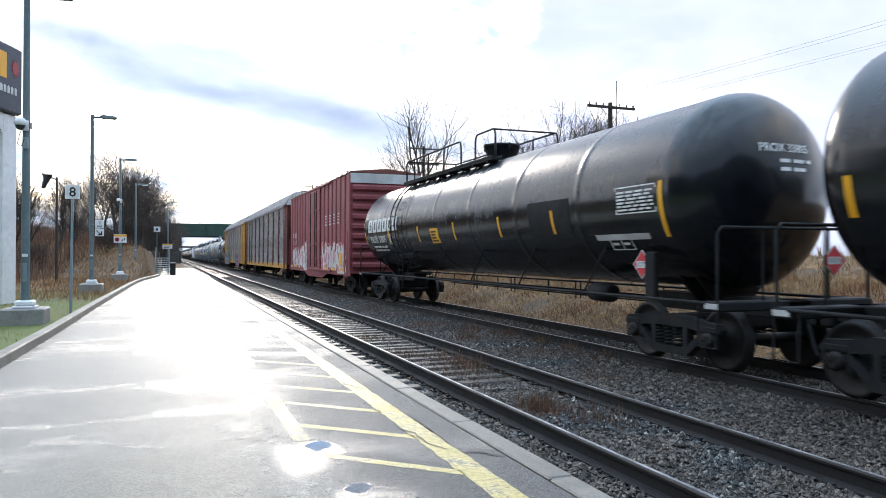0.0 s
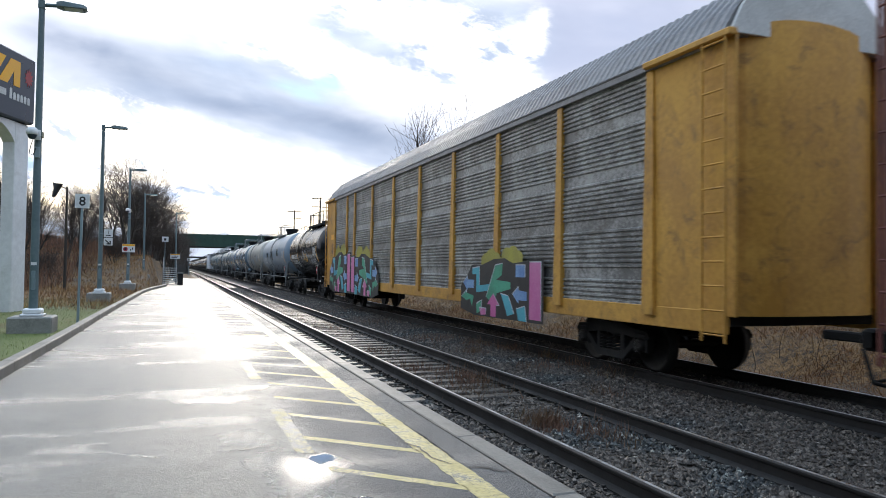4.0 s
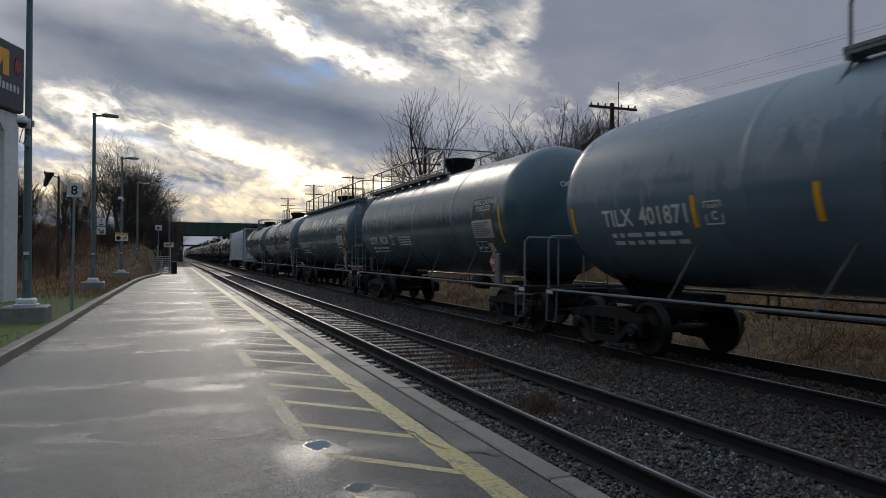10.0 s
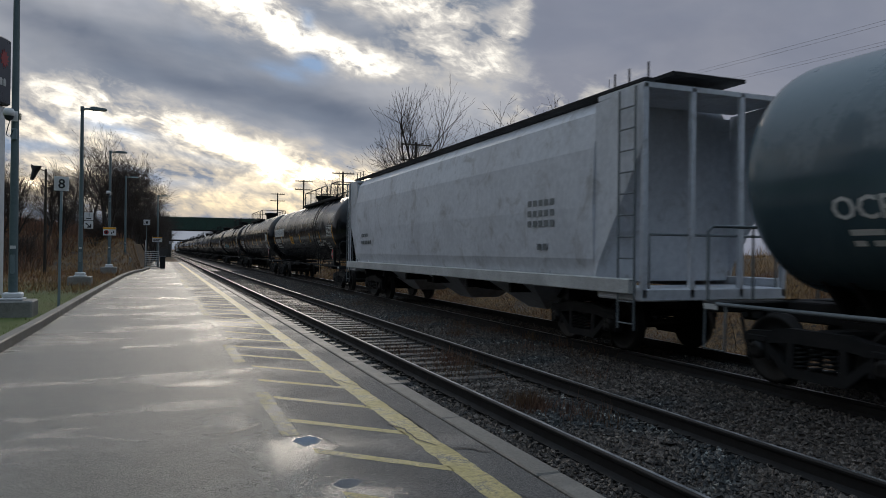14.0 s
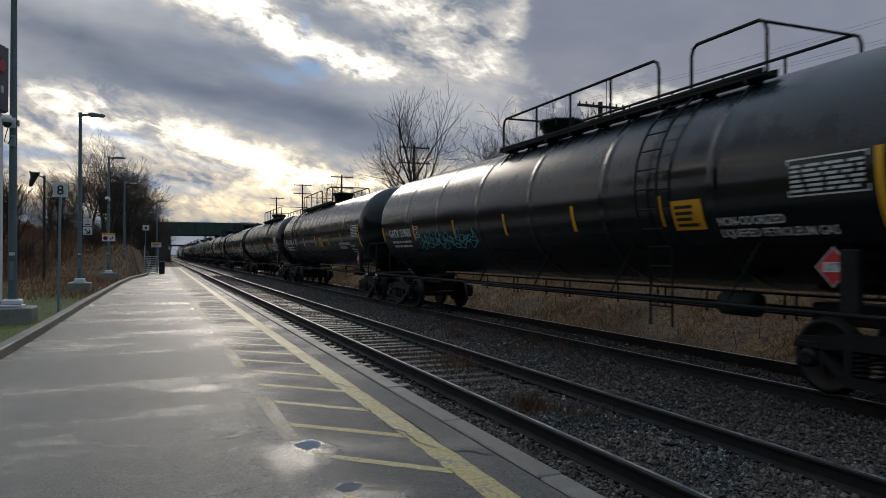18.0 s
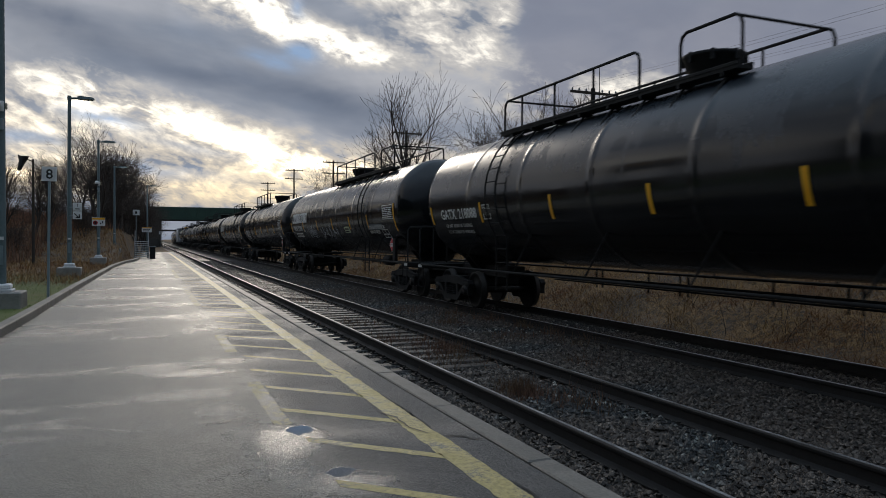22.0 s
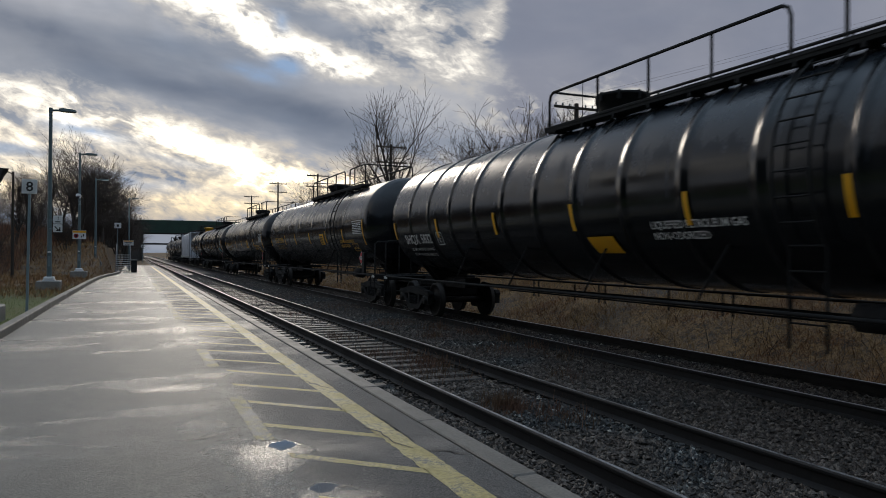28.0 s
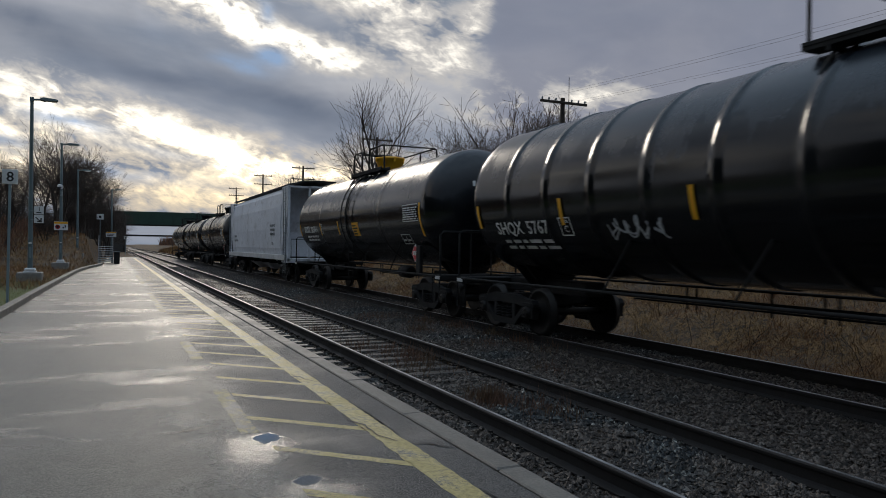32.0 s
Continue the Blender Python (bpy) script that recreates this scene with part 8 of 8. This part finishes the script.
def stuff(name, label, category, vf, mat):
    tagged(new(name, fast_mesh(name, vf[0], vf[1], mat, 3)), label, category, kind="stuff")


stuff("dry_grass", "tall straw-brown winter grass on the bank", "grass", blades(170000, (10.3, 15.5), (3.0, 60), (0.04, 0.34), 2.2, 0.0042, 3, 1.7, 0.8), M["straw"])
stuff("far_dry_grass", "brown winter grass along the railway", "grass", blades(16000, (10.8, 26), (60, 210), (0.3, 1.1), 0.5, 0.012, 4, 1.2, 0.4), M["straw"])
stuff("lawn_grass", "short damp green grass beside the platform", "grass", blades(42000, (-11, -2.25), (9, 36), (0.02, 0.07), 0.7, 0.006, 5, 1.0, 0.2, lambda x, y: x < np.interp(y, [p[0] for p in LEFT], [p[1] for p in LEFT]) - 0.22), M["lawn"])
stuff("rough_grass", "brown rough grass at the foot of the wood", "grass", blades(46000, (-16, -1.0), (27, 76), (0.06, 0.34), 1.1, 0.007, 6, 1.0, 0.4, lambda x, y: x < np.interp(y, [p[0] for p in LEFT], [p[1] for p in LEFT]) - 0.25), M["straw"])
stuff("brush", "tangled reddish-brown winter brush under the trees", "brush", blades(30000, (-27, -3.2), (44, 120), (0.3, 2.2), 0.9, 0.008, 7, 1.4, 0.6, lambda x, y: x < -7.4 + (y - 44) * 0.06), M["brush"])
stuff("far_brush", "dark brush at the edge of the line", "brush", blades(26000, (17, 42), (60, 320), (0.8, 4.0), 0.5, 0.016, 8, 1.0, 0.4), M["brush"])


stuff("far_thicket", "tall brown winter thicket behind the trees", "thicket", blades(26000, (-60, -5), (78, 130), (0.4, 1.9), 0.6, 0.018, 17, 1.2, 0.5), M["brush"])
stuff("bank_grass", "long matted brown grass along the top of the bank", "grass", blades(26000, (13.6, 20), (1, 46), (0.1, 0.6), 1.4, 0.006, 9, 1.3, 0.7), M["straw"])


def weeds():
    g = np.random.default_rng(12)
    vs, n0 = [], 0
    spots = [(4.2, 7.75, 0.36, 520), (4.92, 11.5, 0.5, 380), (4.4, 10.6, 0.75, 420), (4.7, 12.2, 0.5, 200), (4.55, 7.0, 0.42, 240), (4.2, 15.5, 0.6, 220), (6.5, 12.5, 0.5, 160), (6.3, 18, 0.8, 320), (6.6, 24, 1.0, 320), (7.1, 11, 0.4, 120), (6.4, 30, 1.4, 320), (4.4, 22, 0.7, 200), (6.2, 9.3, 0.35, 90),
             (6.3, 14.9, 0.35, 260), (7.0, 16.4, 0.5, 260), (7.4, 15.1, 0.45, 340), (7.55, 13.6, 0.4, 320), (7.6, 12.4, 0.4, 260), (7.7, 11.3, 0.3, 160), (4.1, 12.9, 0.5, 340), (4.75, 11.2, 0.4, 320), (4.25, 7.7, 0.2, 420)]
    for x, y, r, n in spots:
        px, py = x + g.normal(0, r * 0.45, n), y + g.normal(0, r * 0.7, n)
        h = 0.06 + 0.22 * g.random(n) ** 1.7
        z = ballast_height(px, py) - 0.01
        a, b = g.random(n) * 6.283, g.random(n) * 6.283
        w = 0.004 + 0.005 * g.random(n)
        base = np.stack([px, py, z], -1)
        o = h * 0.8 * g.random(n)
        v = np.stack([base + np.stack([np.cos(a) * w, np.sin(a) * w, 0 * w], -1), base - np.stack([np.cos(a) * w, np.sin(a) * w, 0 * w], -1), base + np.stack([np.cos(b) * o, np.sin(b) * o, h], -1)], 1)
        vs.append(v.reshape(-1, 3))
    v = np.concatenate(vs)
    stuff("track_weeds", "dead reddish-brown weeds between the rails", "weeds", (v, np.arange(len(v)).reshape(-1, 3)), M["weed"])


weeds()


def twiggy(n, seed):
    """Single dead stems standing in the grass of the bank."""
    g, segs = random.Random(seed), []
    for i in range(n):
        x, y = g.uniform(10.8, 14), g.uniform(4, 26)
        z = float(ground_height(np.array([x]), np.array([y]))[0])
        p, d = Vector((x, y, z)), Vector((g.gauss(0, 0.25), g.gauss(0, 0.25), 1)).normalized()
        for k in range(4):
            q = p + d * g.uniform(0.12, 0.3)
            segs.append((*p, *q, 0.008 - 0.0015 * k, 0.0065 - 0.0015 * k))
            e = q + Vector((g.gauss(0, 0.12), g.gauss(0, 0.12), g.uniform(0.05, 0.2)))
            segs.append((*q, *e, 0.004, 0.002))
            p, d = q, (d + Vector((g.gauss(0, 0.2), g.gauss(0, 0.2), 0))).normalized()
    return segs


dead = new("dead_stems", tubes_mesh("dead_stems", twiggy(26, 5), M["twig"], 4))
tagged(dead, "dead brown plant stems standing in the bank", "weeds", kind="stuff")


def fastenings():
    """Tie plates and spikes at each sleeper of the near track."""
    s = Shape()
    y, r = -3.0, random.Random(int(T1 * 100))
    while y < 60:
        r.uniform(-0.015, 0.0), r.uniform(-0.04, 0.04), r.uniform(-0.9, 0.9)
        z = RAIL_Z - 0.172
        for e in (-1, 1):
            x = T1 + e * GAUGE / 2
            s.box(x - 0.16, x + 0.16, y - 0.09, y + 0.09, z - 0.014, z - 0.002)
            if y < 30:
                for dx, dy in ((-0.085, 0.05), (0.085, -0.05), (-0.13, -0.04), (0.13, 0.04)):
                    s.box(x + dx - 0.014, x + dx + 0.014, y + dy - 0.014, y + dy + 0.014, z - 0.002, z + 0.032)
        y += 0.52 + r.uniform(-0.025, 0.025)
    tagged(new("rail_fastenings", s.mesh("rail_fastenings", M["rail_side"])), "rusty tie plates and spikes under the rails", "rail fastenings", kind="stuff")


fastenings()


# ---- what moves ----
def motions():
    """The train rolls past at a steady speed; its wheels turn with it."""
    for car, start in CARS:
        walk(car, [(t, Matrix.Translation((T2, start - SPEED * t, RAIL_Z))) for t in (0.0, 8.0, 16.0, 24.0, 32.0)])
    turned = {}
    for car, start in CARS:
        for truck in car.children:
            for wheels in truck.children:
                if wheels.name.split(".")[0] != "wheelset":
                    continue
                y = round(wheels.location.y, 3)
                if y not in turned:
                    rows = [(k / FPS, pose(0, y, WHEEL_R, math.degrees(SPEED * k / FPS / WHEEL_R) % 360.0)) for k in range(int(32 * FPS) + 1)]
                    walk(wheels, rows)
                    turned[y] = wheels.animation_data
                else:
                    wheels.rotation_mode = "QUATERNION"
                    wheels.animation_data_create()
                    wheels.animation_data.action = turned[y].action
                    wheels.animation_data.action_slot = turned[y].action_slot


motions()
